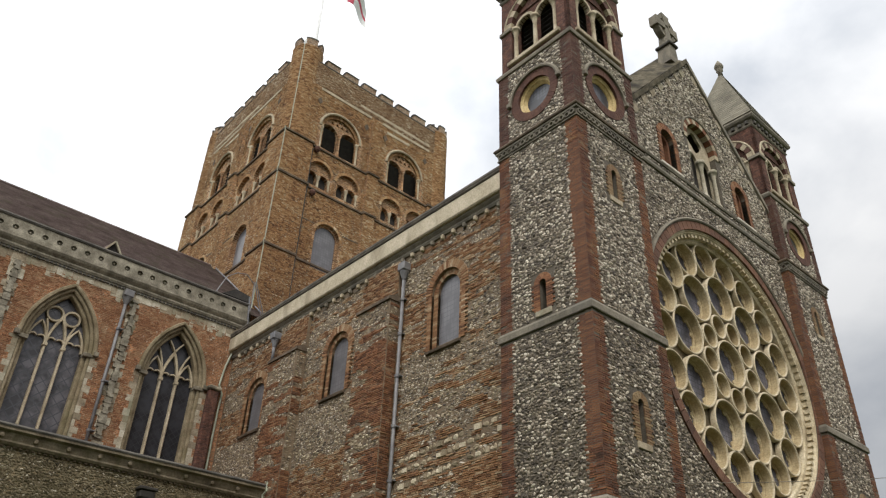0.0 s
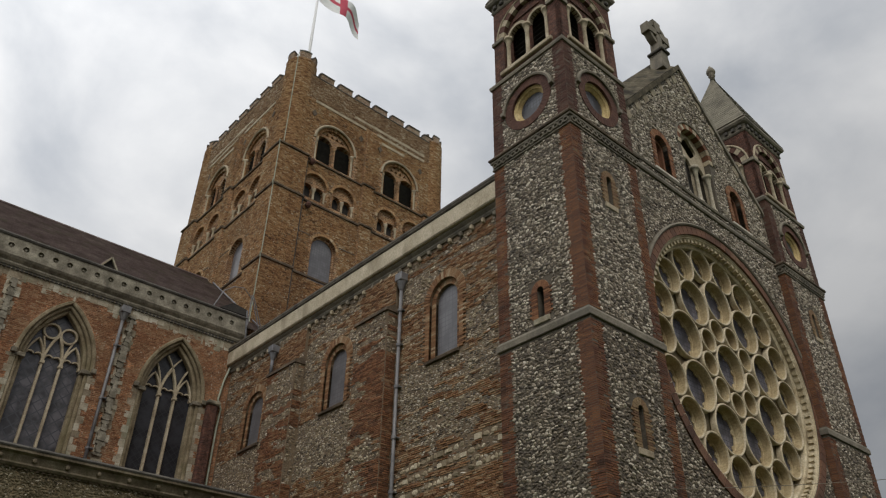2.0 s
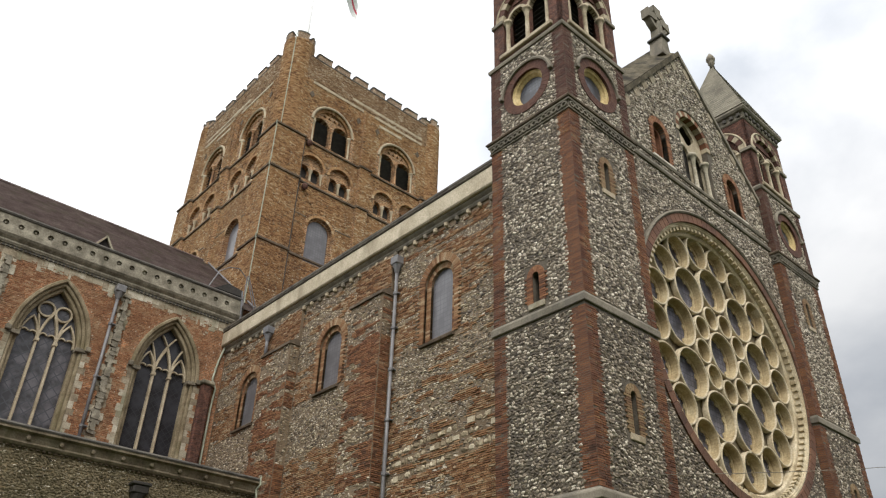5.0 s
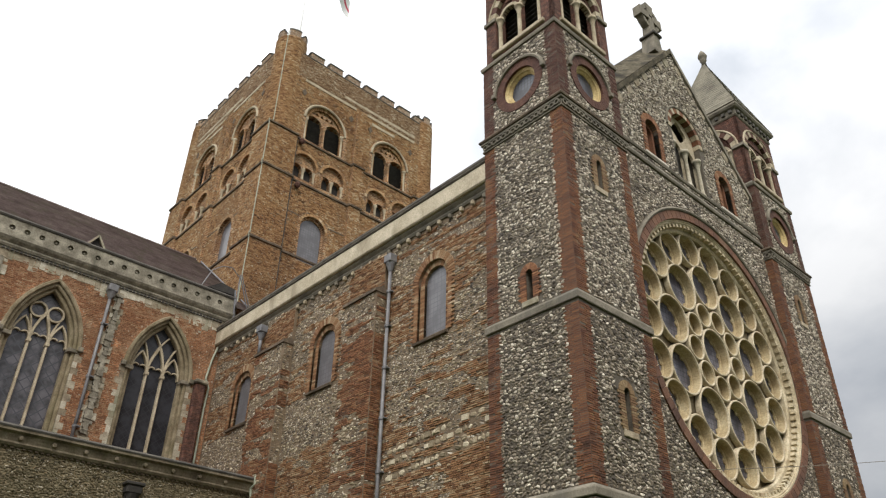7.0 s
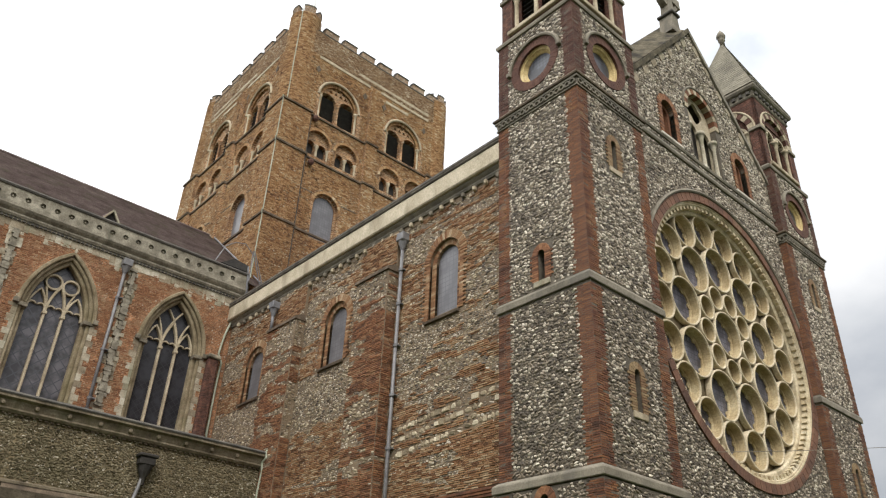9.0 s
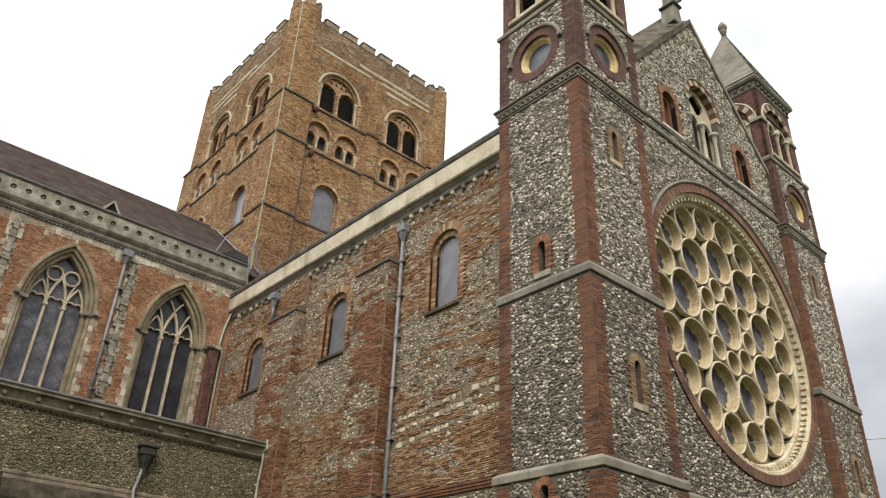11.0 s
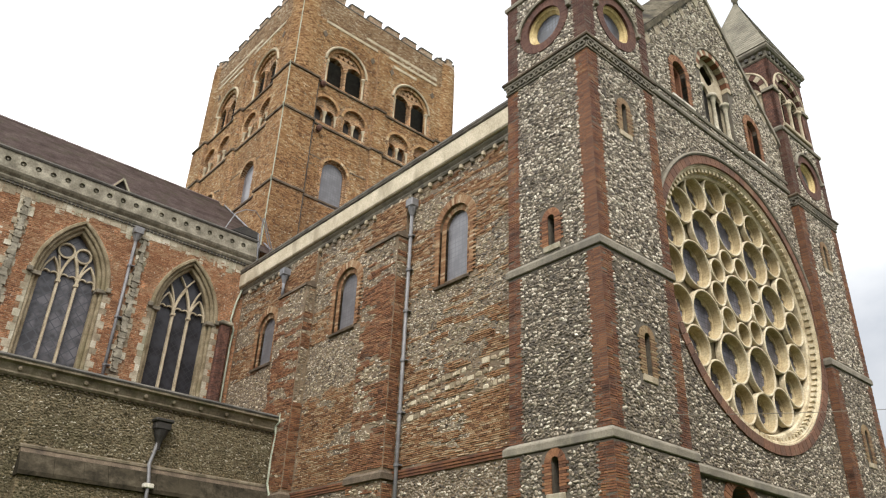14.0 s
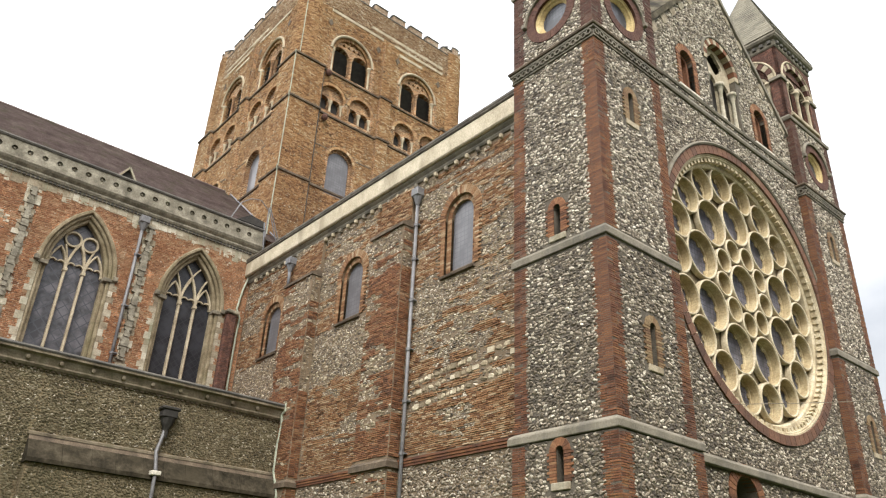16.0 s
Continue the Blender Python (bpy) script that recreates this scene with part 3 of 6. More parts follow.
TILE_P = material("reused flat brick laid singly", [(0.085, 0.043, 0.023), (0.17, 0.082, 0.038), (0.25, 0.13, 0.061), (0.28, 0.178, 0.096), (0.40, 0.31, 0.20)], 0.6, 20, 0.9, 0.5, objrand=0.72)


def lay_singly(name, specs, shapes, mat, parent):
    """Pieces as objects of their own that share a few meshes; specs: (matrix, shape number)."""
    meshes = []
    for k, (v, f) in enumerate(shapes):
        me = bpy.data.meshes.new(name)
        me.from_pydata(v, [], f)
        me.materials.append(mat)
        meshes.append(me)
    for m, k in specs:
        ob = new(name, meshes[k % len(meshes)])
        ob.parent = parent
        ob.matrix_parent_inverse = Matrix.Translation(parent.location).inverted()
        ob.matrix_basis = m


def flint_shapes(n):
    out = []
    for k in range(n):
        p = Pieces(200 + k)
        p.stone(Matrix.Identity(4), 0, 0, 1.0, 1.0, 0, 0.0, 1.0)
        out.append((p.v, p.f))
    return out


def flint_spec(s, k):
    M, u, v, a, b, turn, w0, h = s
    return (M @ Matrix.Translation((u, v, w0)) @ Matrix.Rotation(turn, 4, "Z") @ Matrix.Diagonal((a, b, h, 1)), k)

# ---- ground ----
bm = bmesh.new()
N = 24
grid = [[bm.verts.new(((i / N - 0.5) * 1600, (j / N - 0.5) * 1600, 0)) for j in range(N + 1)] for i in range(N + 1)]
for i in range(N):
    for j in range(N):
        bm.faces.new((grid[i][j], grid[i + 1][j], grid[i + 1][j + 1], grid[i][j + 1]))
tagged(part("ground", bm, GRASS), "mown grass lawn round the church", "ground", kind="structure")

# ---- unseen walls added to block low sky from the lower church ----
for nm, (xa, xb, ya, yb) in (("wall_sky_blocker", (-14.0, 50.0, -7.5, -6.9)), ("wall_sky_blocker_side", (-14.6, -14.0, -7.5, 26.0))):
    bm = bmesh.new()
    box(bm, xa, xb, ya, yb, 0, 14.5)
    box(bm, xa - 0.06, xb + 0.06, ya - 0.06, yb + 0.06, 14.5, 14.7, None, 0.03)
    tagged(part(nm, bm, AISLE), "added unseen wall that blocks low sky light", "wall", kind="structure")

# ---- plan ----
TX, TY, TW = 14.85, 11.05, 3.4        # near stair turret: corner and width
TX2 = 28.38                           # far stair turret
CX = 23.4                             # middle of the transept front
FY = 11.35                            # transept front wall
SX = 15.2                             # transept side wall
QX, QY, QW = 16.64, 35.05, 13.55      # crossing tower: near corner and width
CY = 33.3                             # choir wall
AY = 27.4                             # aisle wall


# ---- stair turret, built once ----
def roundel(parent, M, cu, cv):
    """Round window: brick ring, ochre splay, hood mould, leaded pane."""
    w = thing("round_window", parent.location)
    hold(w, parent)
    w.matrix_parent_inverse = Matrix.Translation(parent.location).inverted()
    bm = bmesh.new()
    for i in range(36):
        a = i * 10
        prism(bm, M, arc(cu, cv, 1.06, a + 0.35, a + 9.65, 1) + arc(cu, cv, 0.73, a + 9.65, a + 0.35, 1), -0.08, 0.03)
    part("brick_ring", bm, MAROON, w, "dark red brick ring")
    bm = bmesh.new()
    sweep(bm, M, cu, cv, [(0.77, -0.07), (0.71, -0.07), (0.69, -0.10), (0.63, -0.12), (0.61, -0.17), (0.55, -0.24), (0.54, -0.30), (0.77, -0.30)], n=36)
    part("splay", bm, GOLD, w, "ochre stone splay")
    bm = bmesh.new()
    sweep(bm, M, cu, cv, [(1.06, -0.01), (1.06, 0.10), (1.12, 0.12), (1.19, 0.07), (1.19, -0.01)], 8, 172, 24)
    for sgn in (-1, 1):
        box(bm, cu + sgn * 1.13 - 0.08, cu + sgn * 1.13 + 0.08, cv + 0.02, cv + 0.2, -0.01, 0.15, M, 0.02)
    part("hood_mould", bm, STRING, w, "grey stone hood mould")
    bm = bmesh.new()
    prism(bm, M, circle(cu, cv, 0.56), -0.33, -0.27)
    part("pane", bm, ROUNDGLASS, w, "leaded pane")


def slit(parent, M, cu, v0, v1, stone, w=0.13):
    """Slit light: brick jambs, stone sill, black sheet for the unlit recess."""
    bm = bmesh.new()
    for sgn in (-1, 1):
        v, k = v0, 0
        while v < v1 - w:
            o = 0.43 if k % 2 else 0.35
            a, b = sorted((cu + sgn * w, cu + sgn * o))
            box(bm, a, b, v + 0.005, v + 0.068, -0.01, 0.03, M)
            v, k = v + 0.075, k + 1
    for i in range(7):
        a = i * 180 / 7
        prism(bm, M, arc(cu, v1 - w, 0.34, a + 0.8, a + 180 / 7 - 0.8, 1) + arc(cu, v1 - w, w, a + 180 / 7 - 0.8, a + 0.8, 1), -0.01, 0.035)
    part("slit_surround", bm, SURROUND if stone is TRACERY else REDTILE, parent, "red brick slit surround", "stuff")
    # black sheet gives the slit its unlit depth by colour
    bm = bmesh.new()
    prism(bm, M, round_arch(cu, v0, v1 - w, w - 0.003, 6), -0.4, -0.3)
    part("slit_dark_sheet", bm, VOID, parent, "black sheet for the unlit slit")
    bm = bmesh.new()
    box(bm, cu - 0.31, cu + 0.31, v0 - 0.19, v0, -0.05, 0.045, M, 0.015)
    part("slit_sill", bm, stone, parent, "pale stone sill")


def slit_hole(cu, v0, v1, w=0.13):
    return round_arch(cu, v0, v1 - w, w, 6)


x0, x1, y0, y1 = TX, TX + TW, TY, TY + TW
turret = thing("stair_turret", (TX + TW / 2, TY + TW / 2, 0), "flint stair turret with red brick quoins and stone slate spire", "turret", "stair turrets of the transept front")
MF, MS = front(y0), side(x0)
F_SLITS = [(16.52, 15.85, 16.95), (16.62, 8.1, 9.3)]
S_SLITS = [(-12.72, 11.95, 12.95), (-12.78, 5.05, 5.95)]
SLITS_F, SLITS_S = F_SLITS, S_SLITS
RND = (TX + TW / 2, 20.35)
bm = bmesh.new()
slab(bm, MF, rect(x0, x1, 0, 22.3), [slit_hole(*s) for s in SLITS_F] + [circle(RND[0], RND[1], 0.78)], -0.45, 0)
slab(bm, MS, rect(-y1, -y0 - 0.45, 0, 22.3), [slit_hole(*s) for s in SLITS_S] + [circle(-(TY + TW / 2), RND[1], 0.78)], -0.45, 0)
box(bm, x1 - 0.45, x1, y0 + 0.45, y1, 0, 22.3)
box(bm, x0 + 0.45, x1 - 0.45, y1 - 0.45, y1, 0, 22.3)
box(bm, x0 + 0.45, x1 - 0.45, y0 + 0.45, y1 - 0.45, 22.0, 22.3)
box(bm, x0 + 0.45, x1 - 0.45, y0 + 0.45, y1 - 0.45, 17.5, 17.7)
part("shaft", bm, MORTAR, turret, "mortared flint shaft")
bm = bmesh.new()
slab(bm, MF, rect(x0 - 0.09, x1 + 0.09, 0, 6.12), [], 0.004, 0.09)
slab(bm, MS, rect(-y1, -y0 + 0.003, 0, 6.12), [slit_hole(*S_SLITS[1])], 0.004, 0.09)
part("plinth", bm, MORTAR, turret)
for s in SLITS_F:
    slit(turret, MF, *s, TRACERY)
for s in SLITS_S:
    slit(turret, MS if s[1] > 6 else side(x0 - 0.09), *s, WORN)
roundel(turret, MF, *RND)
roundel(turret, MS, -(TY + TW / 2), RND[1])
for name, prof, mat, lab in (
        ("string_low", [(6.15, 0.0), (6.15, 0.125), (6.17, 0.14), (6.33, 0.14), (6.37, 0.12), (6.46, 0.01), (6.46, 0.0)], STRING, "weathered stone string course"),
        ("string_middle", [(11.39, 0.0), (11.39, 0.05), (11.41, 0.065), (11.58, 0.065), (11.62, 0.05), (11.68, 0.01), (11.68, 0.0)], STRING, "weathered stone string course"),
        ("string_upper", [(18.28, 0.0), (18.28, 0.05), (18.34, 0.05), (18.36, 0.03), (18.56, 0.03), (18.58, 0.10), (18.66, 0.10), (18.74, 0.03), (18.74, 0.0)], STRING, "carved stone string course"),
        ("string_lip", [(18.68, 0.02), (18.68, 0.14), (18.73, 0.16), (18.78, 0.14), (18.86, 0.02)], TSTRING, "sooty drip moulding"),
        ("set_off", [(22.1, 0.0), (22.1, 0.06), (22.18, 0.08), (22.25, 0.08), (22.42, -0.07), (22.3, -0.07)], STRING, "sloping stone set-off")):
    bm = bmesh.new()
    collar(bm, x0, x1, y0, y1, prof)
    part(name, bm, mat, turret, lab)
# carved chain of the upper string on its dark ground
bm = bmesh.new()
for M, a, b in ((MF, x0, x1), (MS, -y1, -y0)):
    moulding(bm, M, a, b, [(18.365, 0.0), (18.365, 0.034), (18.555, 0.034), (18.555, 0.0)])
part("chain_ground", bm, TSTRING, turret, "dark sunk ground of the chain")
bm = bmesh.new()
for M, a, b in ((MF, x0, x1), (MS, -y1, -y0)):
    k = int((b - a) / 0.21)
    for i in range(k):
        u = a + 0.1 + i * (b - a) / k
        sweep(bm, M, u, 18.46, [(0.115, 0.03), (0.115, 0.085 + 0.015 * (i % 2)), (0.07, 0.085 + 0.015 * (i % 2)), (0.07, 0.03)], n=12)
part("chain_carving", bm, STRING, turret, "carved chain ornament")

# belfry stage: paired lights under a striped arch on each face
bi = 0.09
bx0, bx1, by0, by1 = x0 + bi, x1 - bi, y0 + bi, y1 - bi
bc = (bx1 - bx0) / 2


def belfry_face(M, cu, name):
    f = thing(name, turret.location)
    hold(f, turret)
    bm = bmesh.new()
    outer = round_arch(cu, 22.72, 24.62, 1.10)
    lights = [round_arch(cu - 0.50, 22.75, 24.5, 0.38, 8), round_arch(cu + 0.50, 22.75, 24.5, 0.38, 8)]
    slab(bm, M, rect(cu - bc, cu + bc, 22.3, 26.3), [outer], -0.14, 0)
    part("outer_wall", bm, BELFRY, f, "dark red brick belfry wall")
    bm = bmesh.new()
    slab(bm, M, rect(cu - 1.12, cu + 1.12, 22.6, 25.8), lights, -0.30, -0.144)
    part("tympanum", bm, BELFRY, f, "red brick tympanum")
    for d in (-0.5, 0.5):
        bm = bmesh.new()
        sweep(bm, M, cu + d, 24.5, [(0.375, -0.3), (0.375, -0.09), (0.50, -0.09), (0.50, -0.3)], 0, 180, 14)
        part("light_arch", bm, TRACERY, f, "pale stone arch of a light")
    bm = bmesh.new()
    prism(bm, M, arc(cu, 24.9, 0.74, 22, 158, 10), -0.15, -0.10)
    part("brick_infill", bm, BELFRY, f, "red brick infill of the arch")
    for i in range(13):
        a = i * 180 / 13
        bm = bmesh.new()
        prism(bm, M, arc(cu, 24.62, 1.36, a + 0.5, a + 180 / 13 - 0.5, 2) + arc(cu, 24.62, 1.08, a + 180 / 13 - 0.5, a + 0.5, 2), -0.13, 0.03)
        part("voussoir", bm, TRACERY if i % 2 == 0 else MAROON, f)
    bm = bmesh.new()
    sweep(bm, M, cu, 24.62, [(1.365, -0.02), (1.365, 0.05), (1.40, 0.07), (1.46, 0.04), (1.46, -0.02)], 0, 180, 22)
    part("hood_mould", bm, TRACERY, f, "tan stone hood mould")
    for du in (-0.96, 0, 0.96):
        c = M @ Vector((cu + du, 0, -0.11))
        bm = bmesh.new()
        lathe(bm, c.x, c.y, [(0.13, 22.74), (0.13, 22.84), (0.085, 22.9), (0.08, 24.1), (0.10, 24.15), (0.09, 24.19), (0.15, 24.4), (0.17, 24.41), (0.17, 24.52)], 10)
        part("colonnette", bm, TRACERY, f, "stone colonnette with carved capital", smooth=True)
    bm = bmesh.new()
    box(bm, cu - 1.25, cu + 1.25, 22.56, 22.74, -0.14, 0.12, M, 0.02)
    part("sill", bm, TRACERY, f, "pale stone sill")
    for sg in (-1, 1):
        bm = bmesh.new()
        a, b = sorted((cu + sg * 1.10, cu + sg * (bc + 0.07)))
        box(bm, a, b, 24.44, 24.62, -0.1, 0.08, M, 0.02)
        part("impost", bm, STRING, f, "stone impost band")
    bm = bmesh.new()
    for i in range(9):
        v = 22.8 + i * 0.24
        box(bm, cu - 0.95, cu + 0.95, v, v + 0.025, -0.75, -0.46, M @ Matrix.Translation((0, 0, 0)))
    part("louvres", bm, BLACK, f, "black louvres")


belfry_face(front(by0), x0 + TW / 2, "belfry_face")
belfry_face(side(bx0), -(y0 + TW / 2), "belfry_face")
bm = bmesh.new()
box(bm, bx1 - 0.3, bx1, by0 + 0.31, by1, 22.3, 26.3)
box(bm, bx0 + 0.31, bx1 - 0.3, by1 - 0.3, by1, 22.3, 26.3)
part("belfry_back", bm, BELFRY, turret)
bm = bmesh.new()
collar(bm, bx0, bx1, by0, by1, [(26.3, -0.3), (26.3, 0.02), (26.36, 0.06), (26.42, 0.06), (26.42, 0.04), (26.66, 0.06), (26.72, 0.18), (26.82, 0.24), (26.92, 0.24), (26.98, 0.15), (26.98, -0.3)])
part("cornice", bm, STRING, turret, "moulded stone cornice")
bm = bmesh.new()
for M, a, b in ((front(by0), bx0, bx1), (side(bx0), -by1, -by0), ):
    k = 9
    for i in range(k):
        u = a + (i + 0.5) * (b - a) / k
        box(bm, u - 0.09, u + 0.09, 26.44, 26.65, 0.03, 0.15, M, 0.03)
part("corbels", bm, DARKSTONE, turret, "row of stone corbels", kind="stuff")
# spire of stone slates in courses
sp = Pieces(5)
px, py, hb = (bx0 + bx1) / 2, (by0 + by1) / 2, (bx1 - bx0) / 2 + 0.22
APEX = 32.05
rows_n = 30
bm = bmesh.new()
base = [bm.verts.new((px + a * hb, py + b * hb, 26.98)) for a, b in ((-1, -1), (1, -1), (1, 1), (-1, 1))]
tip = bm.verts.new((px, py, APEX))
for i in range(4):
    bm.faces.new((base[i], base[(i + 1) % 4], tip))
bm.faces.new(base[::-1])
part("spire", bm, SLATE, turret, "lichened stone slate spire")
for q in range(4):
    rot = Matrix.Translation((px, py, 0)) @ Matrix.Rotation(q * math.pi / 2, 4, "Z")
    for r in range(rows_n):
        fa, fb = r / rows_n, (r + 1.25) / rows_n
        za, zb = 26.98 + fa * (APEX - 26.98), min(APEX, 26.98 + fb * (APEX - 26.98))
        ha, hb2 = hb * (1 - fa), hb * max(0, 1 - fb)
        n = max(1, int(2 * ha / 0.28))
        for i in range(n):
            k = len(sp.v)
            e = 0.008
            off = 0.016 + sp.rnd.uniform(0, 0.008)
            for f0, hh, zz, oo in ((i / n, ha, za, off), ((i + 1) / n, ha, za, off), ((i + 1) / n, hb2, zb, 0.012), (i / n, hb2, zb, 0.012)):
                sp.v.append(rot @ Vector(((2 * f0 - 1) * (hh - e), -hh - oo, zz + oo * 0.4)))
            for f0, hh, zz in ((i / n, ha, za), ((i + 1) / n, ha, za)):
                sp.v.append(rot @ Vector(((2 * f0 - 1) * (hh - e), -hh, zz)))
            sp.f += [(k, k + 1, k + 2, k + 3), (k + 4, k + 5, k + 1, k)]
sp.done("slate_coursing", SLATE, turret, "courses of stone slates", "stuff")
bm = bmesh.new()
lathe(bm, px, py, [(0.14, APEX - 0.25), (0.12, APEX + 0.05), (0.19, APEX + 0.12), (0.13, APEX + 0.2), (0.21, APEX + 0.3), (0.25, APEX + 0.42), (0.19, APEX + 0.6), (0.09, APEX + 0.78), (0.02, APEX + 0.9)], 12)
part("finial", bm, STRING, turret, "stone bud finial", smooth=True)

# flints and quoins of the shaft
STAGES = ((0.0, 6.12, 0.09), (6.46, 11.36, 0.0), (11.70, 18.28, 0.0), (18.80, 22.1, 0.0))


def clear_of(slits, rounds):
    def free(u, v):
        for cu, v0, v1 in slits:
            if abs(u - cu) < 0.45 and v0 - 0.25 < v < v1 + 0.26:
                return False
        for cu, cv, r in rounds:
            d = math.hypot(u - cu, v - cv)
            if d < r or (v > cv and d < r + 0.13):
                return False
        return True
    return free


fl, pf = Pieces(11), Pieces(14)
# pale flints by height: whiter stone above, fewer below to imitate weaker light
pale_share = lambda v: 0.0 if v < 6.3 else 0.10 if v < 11.5 else 0.36 if v < 18.5 else 0.5
qb = Pieces(12)
qm = Pieces(13)
near, singles = [], []
for za, zb, o in STAGES:
    for M0, a, b, slits, rc, near_at_a in ((front(y0 - o), x0 - o, x1 + o, SLITS_F, RND[0], True), (side(x0 - o), -y1, -y0 + o, SLITS_S, -(TY + TW / 2), False)):
        fr = clear_of(slits, [(rc, RND[1], 1.08)])
        fl.flint_face(M0, a + 0.42, b - 0.42, za, zb, fr, single=None if near_at_a else singles, band=(7.0, 9.5), pale=pf, share=pale_share)
        v, k = za + 0.005, 0
        while v < zb - 0.06:
            for lo in (True, False):
                tooth = (0.46 if k % 2 else 0.54) + fl.rnd.uniform(-0.02, 0.02)
                cut = 0.23 if k % 2 else 0.31
                edge = a if lo else b
                sg = 1 if lo else -1
                corner = (lo == near_at_a)
                for p0, p1 in ((0, cut), (cut + 0.008, tooth)):
                    u0_, u1_ = sorted((edge + sg * p0, edge + sg * p1))
                    spot = (M0, (u0_ + u1_) / 2, v + 0.03, u1_ - u0_)
                    if corner and not near_at_a and 7.6 <= v <= 11.3 + 6.0 and len(near) < 300:
                        near.append((spot, M0))
                    else:
                        (qm if v > 18.7 else qb).brick(M0, u0_, u1_, v + 0.002, v + 0.060, -0.01, 0.008)
            v, k = v + 0.062, k + 1
fl.done("flint_facing", FLINT, turret, "knapped grey and white flints", "stuff")
pf.done("pale_flint_facing", PALEFLINT, turret, "pale cleft flints", "stuff")
qb.done("quoin_brickwork", QUOIN, turret, "dark red brick quoins", "stuff")
qm.done("upper_quoin_brickwork", MAROON, turret, "maroon brick quoins", "stuff")

# quoin bricks of the near corner, one by one
brick_mesh = {}
for (M0, u, v, w), _ in near:
    key = round(w, 1)
    if key not in brick_mesh:
        pc = Pieces(3)
        pc.brick(Matrix.Identity(4), -0.5, 0.5, -0.028, 0.030, -0.01, 0.008)
        me = bpy.data.meshes.new("brick")
        me.from_pydata(pc.v, [], pc.f)
        me.materials.append(QUOIN_P)
        brick_mesh[key] = me
    ob = new("brick", brick_mesh[key])
    ob.matrix_world = M0 @ Matrix.Translation((u, v, 0)) @ Matrix.Diagonal((w, 1, 1, 1))
    m = ob.matrix_world.copy()
    ob.parent = turret
    ob.matrix_parent_inverse = Matrix.Translation(turret.location).inverted()
    ob.matrix_basis = m
lay_singly("flint", [flint_spec(s, k) for k, s in enumerate(singles)], flint_shapes(10), FLINT_P, turret)
turret_2 = copy_thing(turret, pose(TX2 + TW / 2, TY + TW / 2, 0))

# ---- transept front wall with its gable ----
wall_f = thing("wall_transept_front", (CX, FY, 0), "flint gabled transept front with brick and stone dressings", "wall", kind="structure")
M = front(FY)
RC = (CX, 12.6)
fx0, fx1 = TX + TW, TX2
GZ, GS = 26.88, 1.12
gl = lambda u: GZ - GS * abs(u - CX)
ARCH1 = [(CX - 2.62, 19.55, 21.0, 0.42), (CX + 2.62, 19.55, 21.0, 0.42)]
DOOR = (21.0, 4.0, 5.35, 0.62)
bm = bmesh.new()
holes = [circle(RC[0], RC[1], 4.97, 64)] + [round_arch(*a) for a in ARCH1] + [round_arch(CX, 19.55, 22.2, 1.02), round_arch(*DOOR)]
slab(bm, M, [(fx0, 0), (fx1, 0), (fx1, gl(fx1)), (CX, GZ), (fx0, gl(fx0))], holes, -0.9, 0)
part("wall", bm, MORTAR, wall_f, "mortared flint wall")
bm = bmesh.new()
for a in ARCH1:
    slab(bm, M, rect(a[0] - a[3], a[0] + a[3], a[1], a[2] + a[3]), [round_arch(a[0], a[1] + 0.02, a[2] - 0.04, 0.31)], -0.416, -0.2)
part("brick_back", bm, REDTILE, wall_f, "red brick inner order")
bm = bmesh.new()
for a in ARCH1:
    prism(bm, M, rect(a[0] - a[3], a[0] + a[3], a[1] - 0.1, a[2] + a[3] + 0.1), -0.52, -0.42)
part("blind_back", bm, MAROON, wall_f, "dark brick back of the blind arch")
# dark panel stands in for the unlit inside of the arch
bm = bmesh.new()
prism(bm, M, rect(DOOR[0] - 0.8, DOOR[0] + 0.8, 3.9, 6.1), -0.88, -0.6)
part("opening_back", bm, INSIDE, wall_f)


def brick_arch(bm, M, cu, vs, r0, r1, n, w0, w1, v0=None, tooth=0.07):
    for i in range(n):
        a = i * 180 / n
        prism(bm, M, arc(cu, vs, r1, a + 0.8, a + 180 / n - 0.8, 1) + arc(cu, vs, r0, a + 180 / n - 0.8, a + 0.8, 1), w0, w1)
    if v0 is not None:
        for sg in (-1, 1):
            v, k = v0, 0
            while v < vs - 0.03:
                a, b = sorted((cu + sg * r0, cu + sg * (r1 - (0.0 if k % 2 else tooth))))
                box(bm, a, b, v, v + 0.066, w0, w1, M)
                v, k = v + 0.076, k + 1


bm = bmesh.new()
for a in ARCH1:
    brick_arch(bm, M, a[0], a[2], a[3], a[3] + 0.27, 13, -0.3, 0.03, a[1])
brick_arch(bm, M, DOOR[0], DOOR[2], DOOR[3], DOOR[3] + 0.34, 15, -0.3, 0.04, DOOR[1])
part("arch_bricks", bm, REDTILE, wall_f, "orange red brick arches")
# middle light of the gable: two openings, an oculus, a striped arch
bm = bmesh.new()
mid_holes = [round_arch(CX - 0.47, 19.6, 21.4, 0.42, 8), round_arch(CX + 0.47, 19.6, 21.4, 0.42, 8), [(CX + 0.47 * (1 + 0.13 * math.cos(4 * radians(a))) * math.cos(radians(a)), 22.5 + 0.47 * (1 + 0.13 * math.cos(4 * radians(a))) * math.sin(radians(a))) for a in range(0, 360, 12)]]
slab(bm, M, round_arch(CX, 19.55, 22.2, 1.02), mid_holes, -0.36, -0.25)
part("gable_tracery", bm, TRACERY, wall_f, "cream stone plate tracery")
